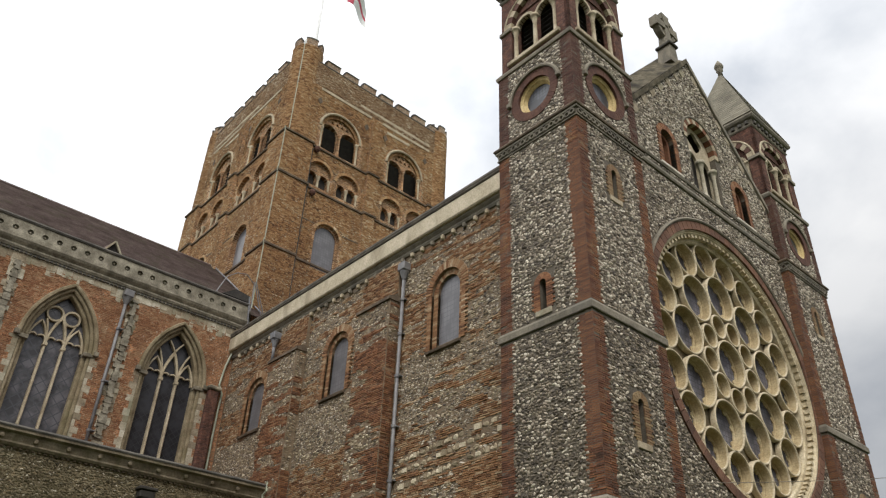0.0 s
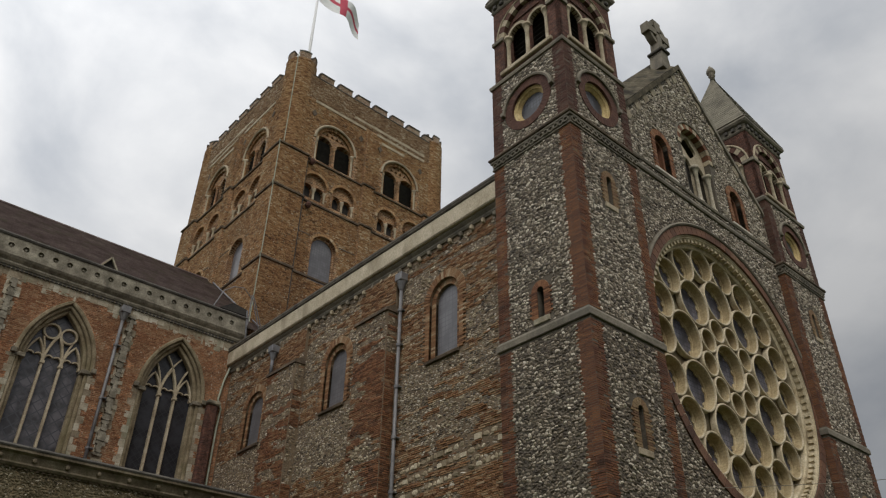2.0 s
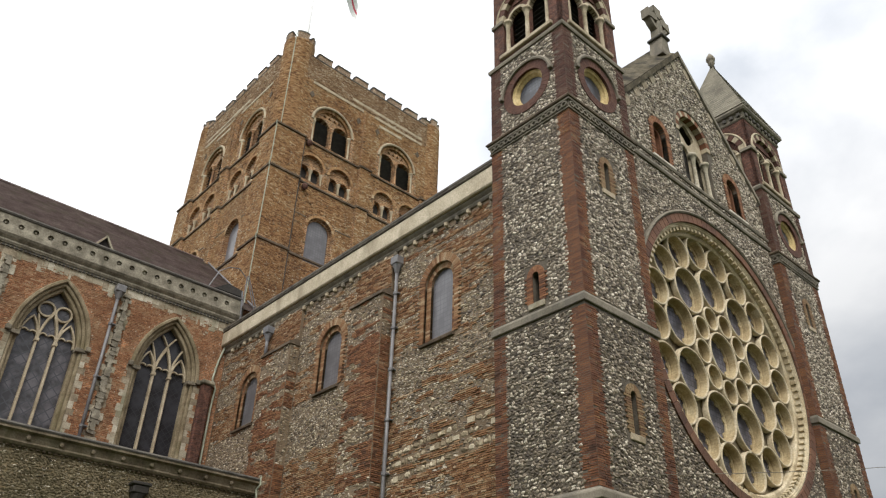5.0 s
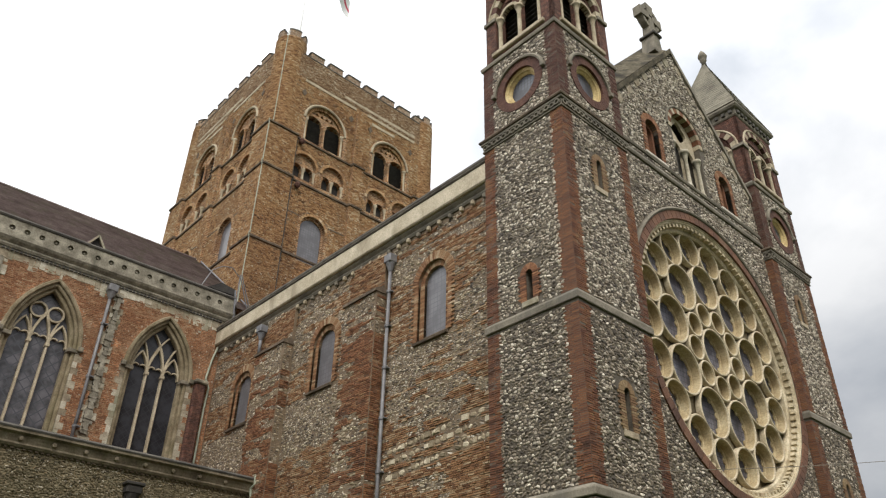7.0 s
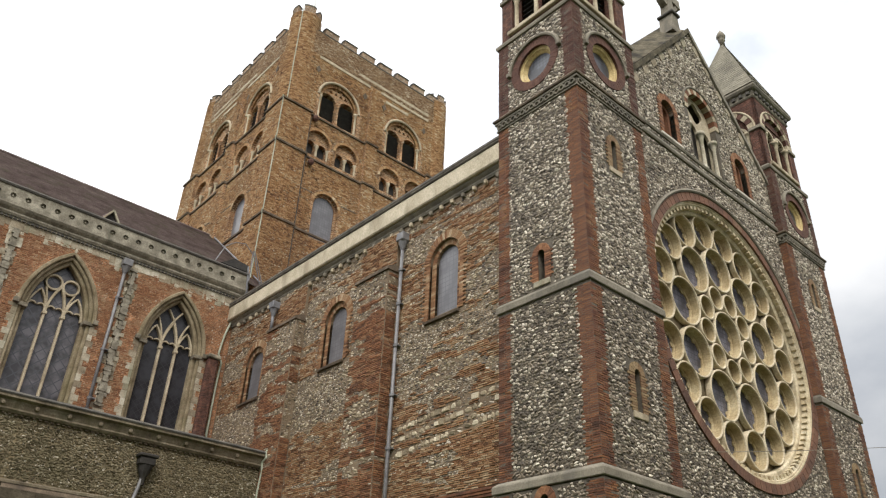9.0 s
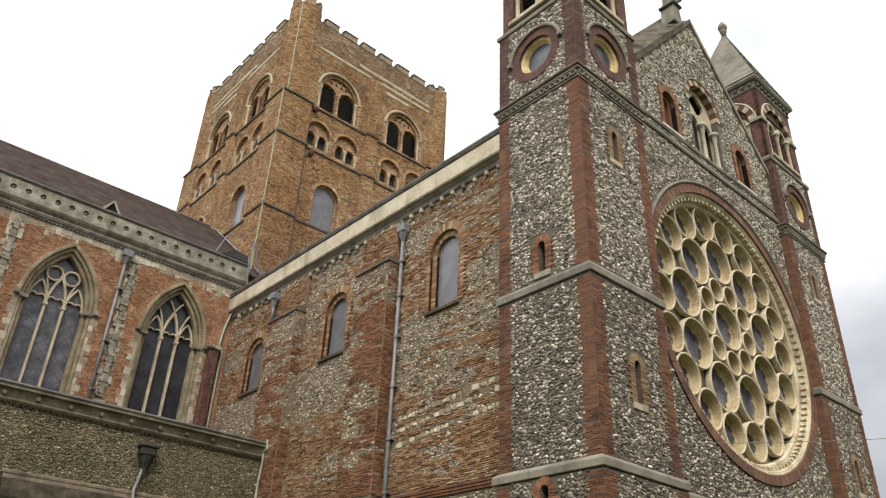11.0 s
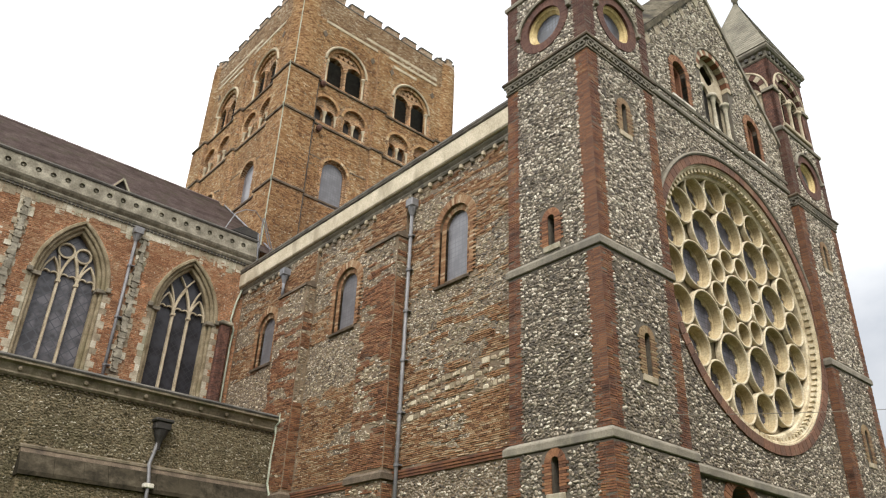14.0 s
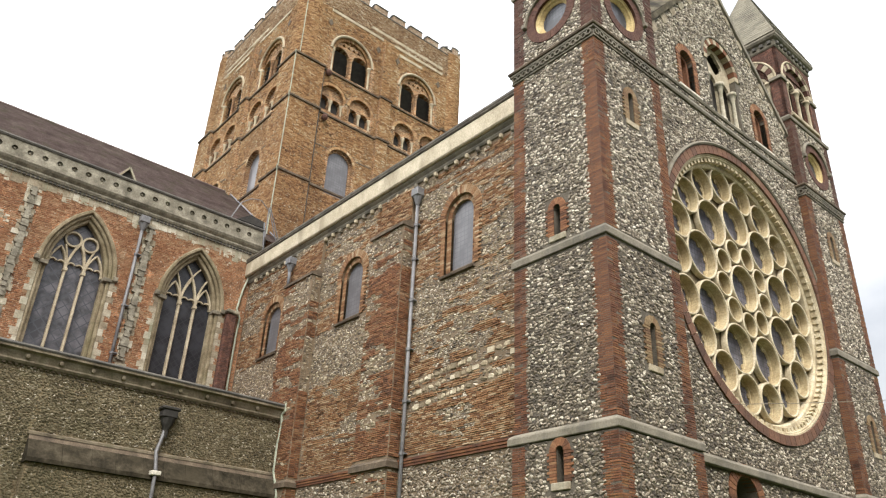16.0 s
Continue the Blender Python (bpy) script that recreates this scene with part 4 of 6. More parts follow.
for i in range(15):
    a = -8 + i * 196 / 15
    bm = bmesh.new()
    prism(bm, M, arc(CX, 22.2, 1.27, a + 0.6, a + 196 / 15 - 0.6, 2) + arc(CX, 22.2, 1.01, a + 196 / 15 - 0.6, a + 0.6, 2), -0.25, 0.035)
    part("voussoir", bm, TRACERY if i % 2 == 0 else QUOIN, wall_f)
bm = bmesh.new()
sweep(bm, M, CX, 22.2, [(1.275, -0.02), (1.275, 0.06), (1.32, 0.08), (1.385, 0.04), (1.385, -0.02)], -4, 184, 24)
part("gable_hood", bm, STRING, wall_f, "grey stone hood mould")
for du in (-0.92, 0, 0.92):
    bm = bmesh.new()
    lathe(bm, CX + du, FY + 0.16, [(0.13, 19.6), (0.13, 19.72), (0.085, 19.8), (0.08, 21.0), (0.10, 21.05), (0.095, 21.1), (0.16, 21.32), (0.18, 21.33), (0.18, 21.46)], 12)
    part("colonnette", bm, WORN, wall_f, "stone colonnette with carved capital", smooth=True)
# dark panel behind the gable light, coloured as unlit space
bm = bmesh.new()
prism(bm, M, rect(CX - 1.1, CX + 1.1, 19.5, 23.3), -0.95, -0.8)
part("dark_back", bm, INSIDE, wall_f)
# strings
bm = bmesh.new()
moulding(bm, M, fx0, fx1, [(18.88, -0.02), (18.88, 0.07), (18.95, 0.10), (19.02, 0.09), (19.16, 0.02), (19.16, -0.02)])
moulding(bm, M, fx0, fx1, [(19.36, -0.02), (19.36, 0.05), (19.44, 0.08), (19.54, 0.03), (19.54, -0.02)])
part("gable_string", bm, STRING, wall_f, "weathered stone string courses")
bm = bmesh.new()
moulding(bm, M, fx0, fx1, [(6.0, -0.02), (6.0, 0.12), (6.02, 0.14), (6.19, 0.14), (6.3, 0.03), (6.3, -0.02)])
part("low_string", bm, STRING, wall_f, "weathered stone string course")
for a in ARCH1:
    bm = bmesh.new()
    box(bm, a[0] - 0.72, a[0] + 0.72, 19.47, 19.58, -0.3, 0.09, M, 0.015)
    part("sill", bm, PALE, wall_f, "pale stone sill")
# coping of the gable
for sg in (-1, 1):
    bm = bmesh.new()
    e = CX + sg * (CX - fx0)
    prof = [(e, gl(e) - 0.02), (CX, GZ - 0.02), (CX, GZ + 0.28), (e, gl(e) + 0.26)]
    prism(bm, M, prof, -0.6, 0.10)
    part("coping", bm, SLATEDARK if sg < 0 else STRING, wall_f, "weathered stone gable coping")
# stone-slated slopes that rise behind the coping
for sg in (-1, 1):
    bm = bmesh.new()
    e = CX + sg * (CX - fx0)
    q = [(CX, FY + 0.1, GZ + 0.3), (e, FY + 0.1, gl(e) + 0.3), (e, FY + 1.2, gl(e) + 1.3), (CX, FY + 1.2, GZ + 1.3), (CX, FY + 1.2, GZ - 0.6), (e, FY + 1.2, gl(e) - 0.6)]
    q = [bm.verts.new(p) for p in q]
    for fs in ((0, 1, 2, 3), (3, 2, 5, 4), (0, 4, 5, 1), (1, 5, 2), (0, 3, 4)):
        bm.faces.new([q[i] for i in fs])
    part("gable_slope", bm, SLATEDARK, wall_f, "dark lichened stone slope")
r = random.Random(27)
for sg in (-1, 1):
    for i in range(7):
        u = CX + sg * (0.5 + i * 0.68 + r.uniform(-0.1, 0.1))
        n, o = r.uniform(0.2, 0.32), r.uniform(0.22, 0.46)
        bm = bmesh.new()
        prism(bm, M, [(u, gl(u)), (u + sg * n, gl(u + sg * n)), (u + sg * n - sg * o * 0.62, gl(u + sg * n) - o * 0.7), (u - sg * o * 0.58, gl(u) - o * 0.74)], -0.05, 0.035)
        part("raking_stone", bm, WORN, wall_f, "pale stone tied into the gable edge")

# hood and brick rings of the great window
rose = thing("rose_window", (CX, FY, 12.6), "round window with deep ochre stone tracery in circles", "window")
bm = bmesh.new()
sweep(bm, M, *RC, [(5.30, -0.02), (5.30, 0.09), (5.35, 0.13), (5.42, 0.09), (5.42, -0.02)], 6, 174, 60)
part("hood_mould", bm, STRING, rose, "grey stone hood mould")
for i in range(96):
    bm = bmesh.new()
    a = i * 3.75
    prism(bm, M, arc(*RC, 5.29, a + 0.12, a + 3.63, 1) + arc(*RC, 4.97, a + 3.63, a + 0.12, 1), -0.30, 0.06)
    part("ring_brick", bm, RINGBRICK, rose)
bm = bmesh.new()
sweep(bm, M, *RC, [(4.98, -0.02), (4.92, -0.02), (4.90, -0.05), (4.86, -0.05), (4.80, -0.12), (4.74, -0.30), (4.98, -0.30)], n=96)
part("outer_moulding", bm, ROSEEDGE, rose, "ochre stone moulding")
bm = bmesh.new()
for i in range(108):
    a = i * 360 / 108
    prism(bm, M, arc(*RC, 4.83, a + 0.8, a + 2.5, 1) + arc(*RC, 4.70, a + 2.5, a + 0.8, 1), -0.26, -0.08)
part("dentils", bm, ROSEEDGE, rose, "ring of carved dentils")
bm = bmesh.new()
sweep(bm, M, *RC, [(4.97, -0.29), (4.62, -0.29), (4.57, -0.33), (4.57, -1.1), (4.97, -1.1)], n=96)
part("inner_moulding", bm, ROSEEDGE, rose)
# tracery: every circle is a deep ring of stone
WT = -0.34
TC = (CX, 12.68)
CIRCLES = [(*TC, 0.855)]
CIRCLES += [(TC[0] + 1.345 * math.cos(radians(30 + 40 * i)), TC[1] + 1.345 * math.sin(radians(30 + 40 * i)), 0.445) for i in range(9)]
CIRCLES += [(TC[0] + 2.56 * math.cos(radians(10 + 40 * i)), TC[1] + 2.56 * math.sin(radians(10 + 40 * i)), 0.86) for i in range(9)]
CIRCLES += [(TC[0] + 3.93 * math.cos(radians(20 * i)), TC[1] + 3.93 * math.sin(radians(20 * i)), 0.67) for i in range(18)]
bm = bmesh.new()
slab(bm, M, circle(*RC, 4.80, 72), [circle(c[0], c[1], c[2] - 0.045, 28) for c in CIRCLES], WT - 0.5, WT - 0.25)
part("tracery_plate", bm, BROWNSTONE, rose, "brown stone plate between the circles")
for cu, cv, r in CIRCLES:
    bm = bmesh.new()
    sweep(bm, M, cu, cv, [(r + 0.01, WT - 0.2), (r + 0.01, WT - 0.02), (r - 0.008, WT), (r - 0.045, WT), (r - 0.056, WT - 0.03), (r - 0.056, WT - 0.2)], n=36)
    part("ring_rim", bm, PALEOCHRE, rose, "pale stone rim of a circle")
    bm = bmesh.new()
    sweep(bm, M, cu, cv, [(r - 0.045, WT - 0.05), (r - 0.060, WT - 0.055), (r - 0.072, WT - 0.31), (r - 0.125, WT - 0.335), (r - 0.125, WT - 0.43), (r - 0.06, WT - 0.43)], n=36)
    part("ring_barrel", bm, BARREL, rose, "deep ochre stone barrel of a circle")
    bm = bmesh.new()
    prism(bm, M, circle(cu, cv, r - 0.10, 28), WT - 0.42, WT - 0.385)
    part("pane", bm, GLASS, rose, "leaded pane")
    if r > 0.5:
        bm = bmesh.new()
        m = 8
        for i in range(m):
            a = i * 360 / m + 12
            sweep(bm, M, cu + (r - 0.10) * math.cos(radians(a)), cv + (r - 0.10) * math.sin(radians(a)), [(0.12, WT - 0.39), (0.12, WT - 0.345), (0.001, WT - 0.345), (0.001, WT - 0.39)], n=10)
        part("cusps", bm, BARREL, rose, "small stone cusps round the pane")

# flints of the front
fl = Pieces(21)


def free_front(u, v):
    d = math.hypot(u - RC[0], v - RC[1])
    if d < 5.32 or (v > RC[1] and d < 5.45):
        return False
    if v > gl(u) - 0.12 or 18.82 < v < 19.22 or 19.34 < v < 19.6 or 5.93 < v < 6.32:
        return False
    for a in ARCH1:
        if abs(u - a[0]) < a[3] + 0.28 and a[1] - 0.2 < v < a[2]:
            return False
        if math.hypot(u - a[0], v - a[2]) < a[3] + 0.3:
            return False
    if abs(u - CX) < 1.1 and 19.3 < v < 22.2 or math.hypot(u - CX, v - 22.2) < 1.4:
        return False
    if abs(u - DOOR[0]) < DOOR[3] + 0.36 and v < DOOR[2] or math.hypot(u - DOOR[0], v - DOOR[2]) < DOOR[3] + 0.38:
        return False
    return True


pf = Pieces(22)
fl.flint_face(M, fx0 + 0.02, fx1 - 0.02, 3.0, 27.0, free_front, pale=pf, share=pale_share)
pf.done("pale_flint_facing", PALEFLINT, wall_f, "pale cleft flints", "stuff")
fl.done("flint_facing", FLINT, wall_f, "knapped grey and white flints", "stuff")

# ---- gable cross ----
XC = CX - 0.34
cross = thing("gable_cross", (XC, FY + 0.55, 27.5), "weathered stone wheel cross on the gable peak", "cross")
cb = bmesh.new()
cm = front(FY + 0.55)
prism(cb, cm, [(XC - 0.34, 26.9), (XC + 0.34, 26.9), (XC + 0.22, 27.95), (XC - 0.22, 27.95)], -0.34, 0.30)
part("base_block", cb, STRING, cross, "tapered stone block")
cb = bmesh.new()
box(cb, XC - 0.33, XC + 0.33, 27.95, 28.09, -0.4, 0.4, cm, 0.03)
part("base_cap", cb, DARKSTONE, cross)
for a in (0, 90, 180, 270):
    t = Matrix.Translation((XC, 29.25, 0)) @ Matrix.Rotation(radians(a), 4, "Z")
    ln = 1.18 if a == 270 else 0.82
    cb = bmesh.new()
    prism(cb, cm @ t, [(0.12, -0.16), (ln, -0.28), (ln, 0.28), (0.12, 0.16)], -0.2, 0.2)
    part("arm", cb, STRING, cross, "splayed stone arm")
cb = bmesh.new()
box(cb, XC - 0.17, XC + 0.17, 29.07, 29.43, -0.16, 0.16, cm)
part("hub", cb, STRING, cross)
cb = bmesh.new()
sweep(cb, cm, XC, 29.25, [(0.73, -0.16), (0.73, 0.16), (0.52, 0.16), (0.52, -0.16)], n=32)
part("wheel", cb, STRING, cross, "stone ring joining the arms")

# ---- transept side wall ----
wall_s = thing("wall_transept_side", (SX, 24, 0), "old flint and reused brick wall with limestone patches", "wall", kind="structure")
M = side(SX)
sy0, sy1 = TY + TW, 36.0
WINS = [(17.36, 14.64), (23.82, 14.38), (30.2, 14.25)]      # middle, springing
bm = bmesh.new()
slab(bm, M, rect(-sy1, -sy0, 0, 17.4), [round_arch(-w, 12.5, z, 0.78) for w, z in WINS], -0.10, 0)
slab(bm, M, rect(-sy1, -sy0, 0, 17.4), [round_arch(-w, 12.62, z, 0.56) for w, z in WINS], -1.1, -0.104)
part("wall", bm, WALLBED, wall_s, "rough mortared wall")
for i, (w, wz) in enumerate(WINS):
    win = thing("window_%d" % (i + 1), (SX, w, 12.6), "round-arched leaded window with brick arch and sloping sill", "window", "windows of the transept side", kind="structure")
    bm = bmesh.new()
    brick_arch(bm, M, -w, wz, 0.78, 1.08, 25, -0.09, 0.045, 12.5, 0.12)
    part("brick_arch", bm, TILE, win, "brick arch and jambs")
    bm = bmesh.new()
    brick_arch(bm, M, -w, wz, 0.56, 0.777, 19, -0.2, -0.08, 12.55, 0.0)
    part("inner_order", bm, TILE, win, "brick inner order")
    bm = bmesh.new()
    prism(bm, M, round_arch(-w, 12.55, wz, 0.557), -0.26, -0.20)
    part("pane", bm, PANEGREY, win, "grey leaded glass")
    bm = bmesh.new()
    moulding(bm, M, -w - 0.92, -w + 0.78, [(12.36, -0.02), (12.36, 0.1), (12.44, 0.12), (12.62, -0.2), (12.5, -0.2)])
    part("sill", bm, TSTRING, win, "dark sloping sill")

BUTS = [(20.0, 21.95), (26.25, 28.5)]
BX = SX - 0.45
for a, b in BUTS:
    bm = bmesh.new()
    box(bm, BX, SX - 0.002, a, b, 0, 15.05)
    box(bm, SX - 0.14, SX - 0.002, a - 0.06, b, 15.3, 16.85)
    part("buttress", bm, WALLBED, wall_s, "flat brick buttress")
    bm = bmesh.new()
    prism(bm, front(a - 0.05), [(BX - 0.08, 15.05), (SX, 15.05), (SX, 15.42), (BX - 0.08, 15.17)], -(b - a) - 0.12, 0)
    part("buttress_cap", bm, TSTRING, wall_s, "dark sloping cap")
    bm = bmesh.new()
    collar(bm, BX, SX + 0.3, a, b, [(6.28, 0.0), (6.28, 0.09), (6.46, 0.09), (6.56, 0.0)])
    part("buttress_string", bm, TSTRING, wall_s, "stone string course")
bm = bmesh.new()
for k in range(3):
    moulding(bm, M, -sy1, -sy0, [(6.3 + k * 0.085, -0.01), (6.3 + k * 0.085, 0.05 + 0.02 * k), (6.37 + k * 0.085, 0.05 + 0.02 * k), (6.37 + k * 0.085, -0.01)])
part("brick_string", bm, QUOIN, wall_s, "projecting brick courses")

# masonry of the side wall: thin bricks, flints and limestone, course by course
tl, ft, rb, bt = Pieces(31), Pieces(32), Pieces(33), Pieces(35)
rnd = random.Random(34)
tiles = []


# areas of the old wall: from y, to y, from z, to z, more brick (+) or more flint (-)
AREAS = ((14, 19.7, 10.2, 12.4, -0.30), (14, 19.7, 6.5, 8.7, 0.34), (21.9, 26.3, 6.5, 8.4, 0.16), (14, 19.7, 15.0, 17.0, -0.12), (21.9, 26.3, 10.1, 12.4, -0.7), (21.9, 26.3, 8.4, 10.1, 0.25),
         (28.4, 33.5, 10.2, 12.2, -0.5), (19.9, 22.0, 10.3, 12.1, 0.9), (19.9, 22.0, 13.4, 15.1, -0.5), (19.9, 22.0, 9.3, 10.3, -0.45), (19.9, 22.0, 6.5, 9.3, 0.12),
         (26.2, 28.5, 12.6, 15.1, -0.25), (26.2, 28.5, 9.5, 11.5, 0.15))


def masonry(M, a, b, z0, z1, free, bias=0.0, tl=tl):
    z = z0
    while z < z1 - 0.05:
        h = rnd.uniform(0.056, 0.078)
        u = a + rnd.uniform(0, 0.05)
        while u < b - 0.03:
            p = M @ Vector((u, z, 0))
            n1 = 0.6 * noise.noise(Vector((p.x * 0.26 + p.y * 0.26, 3.1, p.z * 0.8))) + 0.66 * noise.noise(Vector((p.y * 0.62, 8.2, p.z * 4.2))) + 0.3 * noise.noise(Vector((p.y * 2.1, 51.0, p.z * 5.0))) + bias
            n2 = noise.noise(Vector((p.y * 0.35, 17.0, p.z * 0.8))) + 0.5 * noise.noise(Vector((p.y * 1.3, 27.0, p.z * 2.6)))
            wav = 0.5 * noise.noise(Vector((p.y * 0.9, 66.0, p.z * 0.9)))
            n1 += 0.07 + sum(q for ya, yb, za, zb, q in AREAS if ya < p.y < yb and za < p.z + wav < zb)
            tilt = noise.noise(Vector((p.y * 0.5, 40.0, p.z * 0.5))) * 0.035
            zz = z + tilt
            if n1 > 0.04:
                ln = rnd.uniform(0.12, 0.32)
                ln = min(ln, b - u)
                if free(u + ln / 2, zz) and free(u, zz) and free(u + ln, zz):
                    if len(tiles) < 300 and p.y < 19.4 and 7.0 < zz < 10.4:
                        tiles.append((M @ Matrix.Translation((u + ln / 2 - 0.007, zz + h / 2, 0)) @ Matrix.Diagonal((ln - 0.014, h - 0.014, 1, 1)), len(tiles)))
                    else:
                        tl.brick(M, u, u + ln - 0.014, zz + 0.006, zz + h - 0.008, -0.02, rnd.uniform(0.008, 0.036))
            elif n2 > 0.16 and rnd.random() < 0.85:
                ln = rnd.uniform(0.14, 0.34)
                ln = min(ln, b - u)
                if rnd.random() < 0.4 and free(u + ln / 2, zz):
                    ft.stone(M, u + ln / 2, zz + h * 0.5, ln * 0.5, h * rnd.uniform(0.5, 0.75), rnd.uniform(-0.3, 0.3), -0.02, rnd.uniform(0.02, 0.04))
                elif rnd.random() < 0.62 and free(u + ln / 2, zz + h) and free(u, zz) and free(u + ln, zz + 0.14):
                    rb.stone(M, u + ln / 2, zz + h * 0.7, ln * 0.5, rnd.uniform(0.038, 0.062), rnd.uniform(-0.2, 0.2), -0.02, rnd.uniform(0.03, 0.05))
            else:
                ln = rnd.uniform(0.09, 0.24)
                if free(u + ln / 2, zz) and rnd.random() < 0.94 and u + ln < b:
                    (rb if rnd.random() < 0.35 else ft).stone(M, u + ln / 2, zz + h * 0.5, ln * 0.52, h * rnd.uniform(0.45, 0.72), rnd.uniform(-0.3, 0.3), -0.02, rnd.uniform(0.02, 0.045))
            u += ln
        z += h


BLOCK_ROWS = (8.2, 8.68, 9.02)


def free_side(u, v):
    y = -u
    for w, wz in WINS:
        if abs(y - w) < 1.02 and 12.3 < v < wz or math.hypot(y - w, v - wz) < 1.04:
            return False
    for a, b in BUTS:
        if a - 0.03 < y < b and v < 15.4:
            return False
    for r0 in BLOCK_ROWS:
        if y < 19.5 and -0.05 < v - r0 - 0.09 * (18 - y) < 0.17:
            return False
    return not 6.26 < v < 6.58


masonry(M, -33.2, -sy0 - 0.02, 6.58, 16.8, free_side)
ft.flint_face(M, -30, -sy0, 2.5, 6.28, free_side)
ft.flint_face(side(SX + 0.022), -33.2, -sy0, 6.6, 16.8, free_side)
for a, b in BUTS:
    masonry(side(BX), -b, -a, 3.0, 15.05, lambda u, v: not 6.2 < v < 6.6, 0.10, bt)
    masonry(front(a), BX, SX, 3.0, 15.05, lambda u, v: not 6.2 < v < 6.6, 0.30, bt)
    masonry(side(SX - 0.14), -b, -a + 0.06, 15.42, 16.8, lambda u, v: True, 0.3)
bt.done("buttress_bricks", REDTILE, wall_s, "orange red buttress bricks", "stuff")
tl.done("flat_bricks", TILE, wall_s, "thin reused red and buff bricks", "stuff")
shapes = []
for k in range(6):
    pc = Pieces(300 + k)
    pc.v = [Vector((x + pc.rnd.uniform(-0.01, 0.01), y + pc.rnd.uniform(-0.06, 0.06), z)) for z, e in ((-0.02, 0), (0.015 + 0.004 * k, 0.03)) for x, y in ((-0.5 + e, -0.5 + e), (0.5 - e, -0.5 + e), (0.5 - e, 0.5 - e), (-0.5 + e, 0.5 - e))]
    pc.f = [(4, 5, 6, 7)] + [(i, (i + 1) % 4, 4 + (i + 1) % 4, 4 + i) for i in range(4)]
    shapes.append((pc.v, pc.f))
lay_singly("flat_brick", tiles, shapes, TILE_P, wall_s)
# courses of squared limestone near the turret
for r0 in BLOCK_ROWS:
    u = -19.45
    while u < -sy0 - 0.3:
        ln = rnd.uniform(0.12, 0.34)
        dz = 0.09 * (18 + u) + 0.04 * noise.noise(Vector((u * 0.8, r0, 5)))
        if rnd.random() < 0.5:
            rb.stone(M, u + ln / 2, r0 + dz + 0.09, ln * 0.52, rnd.uniform(0.09, 0.115), rnd.uniform(-0.12, 0.12), -0.02, rnd.uniform(0.04, 0.06))
        elif rnd.random() < 0.75:
            rb.brick(M, u, u + ln - 0.02, r0 + dz + rnd.uniform(-0.01, 0.02), r0 + dz + rnd.uniform(0.15, 0.21), -0.02, rnd.uniform(0.02, 0.05))
        else:
            for q in (0.04, 0.11):
                ft.stone(M, u + ln / 2, r0 + dz + q, ln * 0.5, 0.035, rnd.uniform(-0.3, 0.3), -0.02, 0.03)
        u += ln
ft.done("wall_flints", FLINT, wall_s, "grey flints", "stuff")
rb.done("rubble_stones", RUBBLE, wall_s, "cream limestone rubble", "stuff")

# eaves: corbels, cream band, lead edge
EX = SX - 0.32
cornice = thing("eaves_cornice", (SX, 24, 17), "cream stone eaves band on corbels with lead edge", "cornice", kind="structure")
bm = bmesh.new()
moulding(bm, M, -33.4, -sy0, [(16.92, -0.02), (16.92, 0.06), (17.0, 0.10), (17.06, 0.09), (17.14, 0.17), (17.216, 0.20), (17.216, -0.02)])
part("under_moulding", bm, STRING, cornice, "grey stone moulding under the band")
bm = bmesh.new()
moulding(bm, M, -33.4, -sy0, [(17.22, -0.3), (17.22, 0.28), (17.27, 0.32), (17.90, 0.33), (17.94, 0.31), (17.94, -0.3)])
part("band", bm, CREAM, cornice, "cream stone band")
bm = bmesh.new()
moulding(bm, M, -33.4, -sy0, [(17.944, -0.3), (17.944, 0.34), (17.99, 0.38), (18.04, 0.35), (18.09, 0.38), (18.17, 0.38), (18.21, 0.34), (18.21, -0.3)])
part("lead_edge", bm, LEADEDGE, cornice, "lead covered edge")
for i in range(32):
    u = -sy0 - 0.3 - i * 0.57
    bm = bmesh.new()
    box(bm, u - 0.07, u + 0.07, 16.70, 16.915, 0.0, 0.17, M, 0.04)
    part("corbel", bm, TRACERY if i % 3 else STRING, cornice, "small carved corbel")

# ---- roofs and the closed rear of the transept ----
def roof(name, pts, depth_pts, label):
    bm = bmesh.new()
    vs = [bm.verts.new(p) for p in pts]
    ws = [bm.verts.new(p) for p in depth_pts]
    bm.faces.new(vs)
    bm.faces.new(ws[::-1])
    n = len(vs)
    for i in range(n):
        bm.faces.new((vs[i], ws[i], ws[(i + 1) % n], vs[(i + 1) % n]))
    return tagged(part(name, bm, ROOF), label, "roof", kind="structure")


RZ, RE = 25.2, 18.0
roof("roof_transept", [(SX + 0.2, FY + 1.1, RE), (SX + 0.2, QY, RE), (CX, QY, RZ), (CX, FY + 1.1, RZ)],
     [(SX + 0.2, FY + 1.1, RE - 0.2), (SX + 0.2, QY, RE - 0.2), (CX, QY, RZ - 0.2), (CX, FY + 1.1, RZ - 0.2)], "transept tile roof")
FX1 = 2 * CX - SX
roof("roof_transept_far", [(CX, FY + 1.1, RZ), (CX, QY, RZ), (FX1, QY, RE), (FX1, FY + 1.1, RE)],
     [(CX, FY + 1.1, RZ - 0.2), (CX, QY, RZ - 0.2), (FX1, QY, RE - 0.2), (FX1, FY + 1.1, RE - 0.2)], "transept tile roof")
bm = bmesh.new()
box(bm, FX1 - 1.0, FX1, TY + TW, 36, 0, 17.5)
tagged(part("wall_transept_far", bm, AISLE), "plain flint wall", "wall", kind="structure")

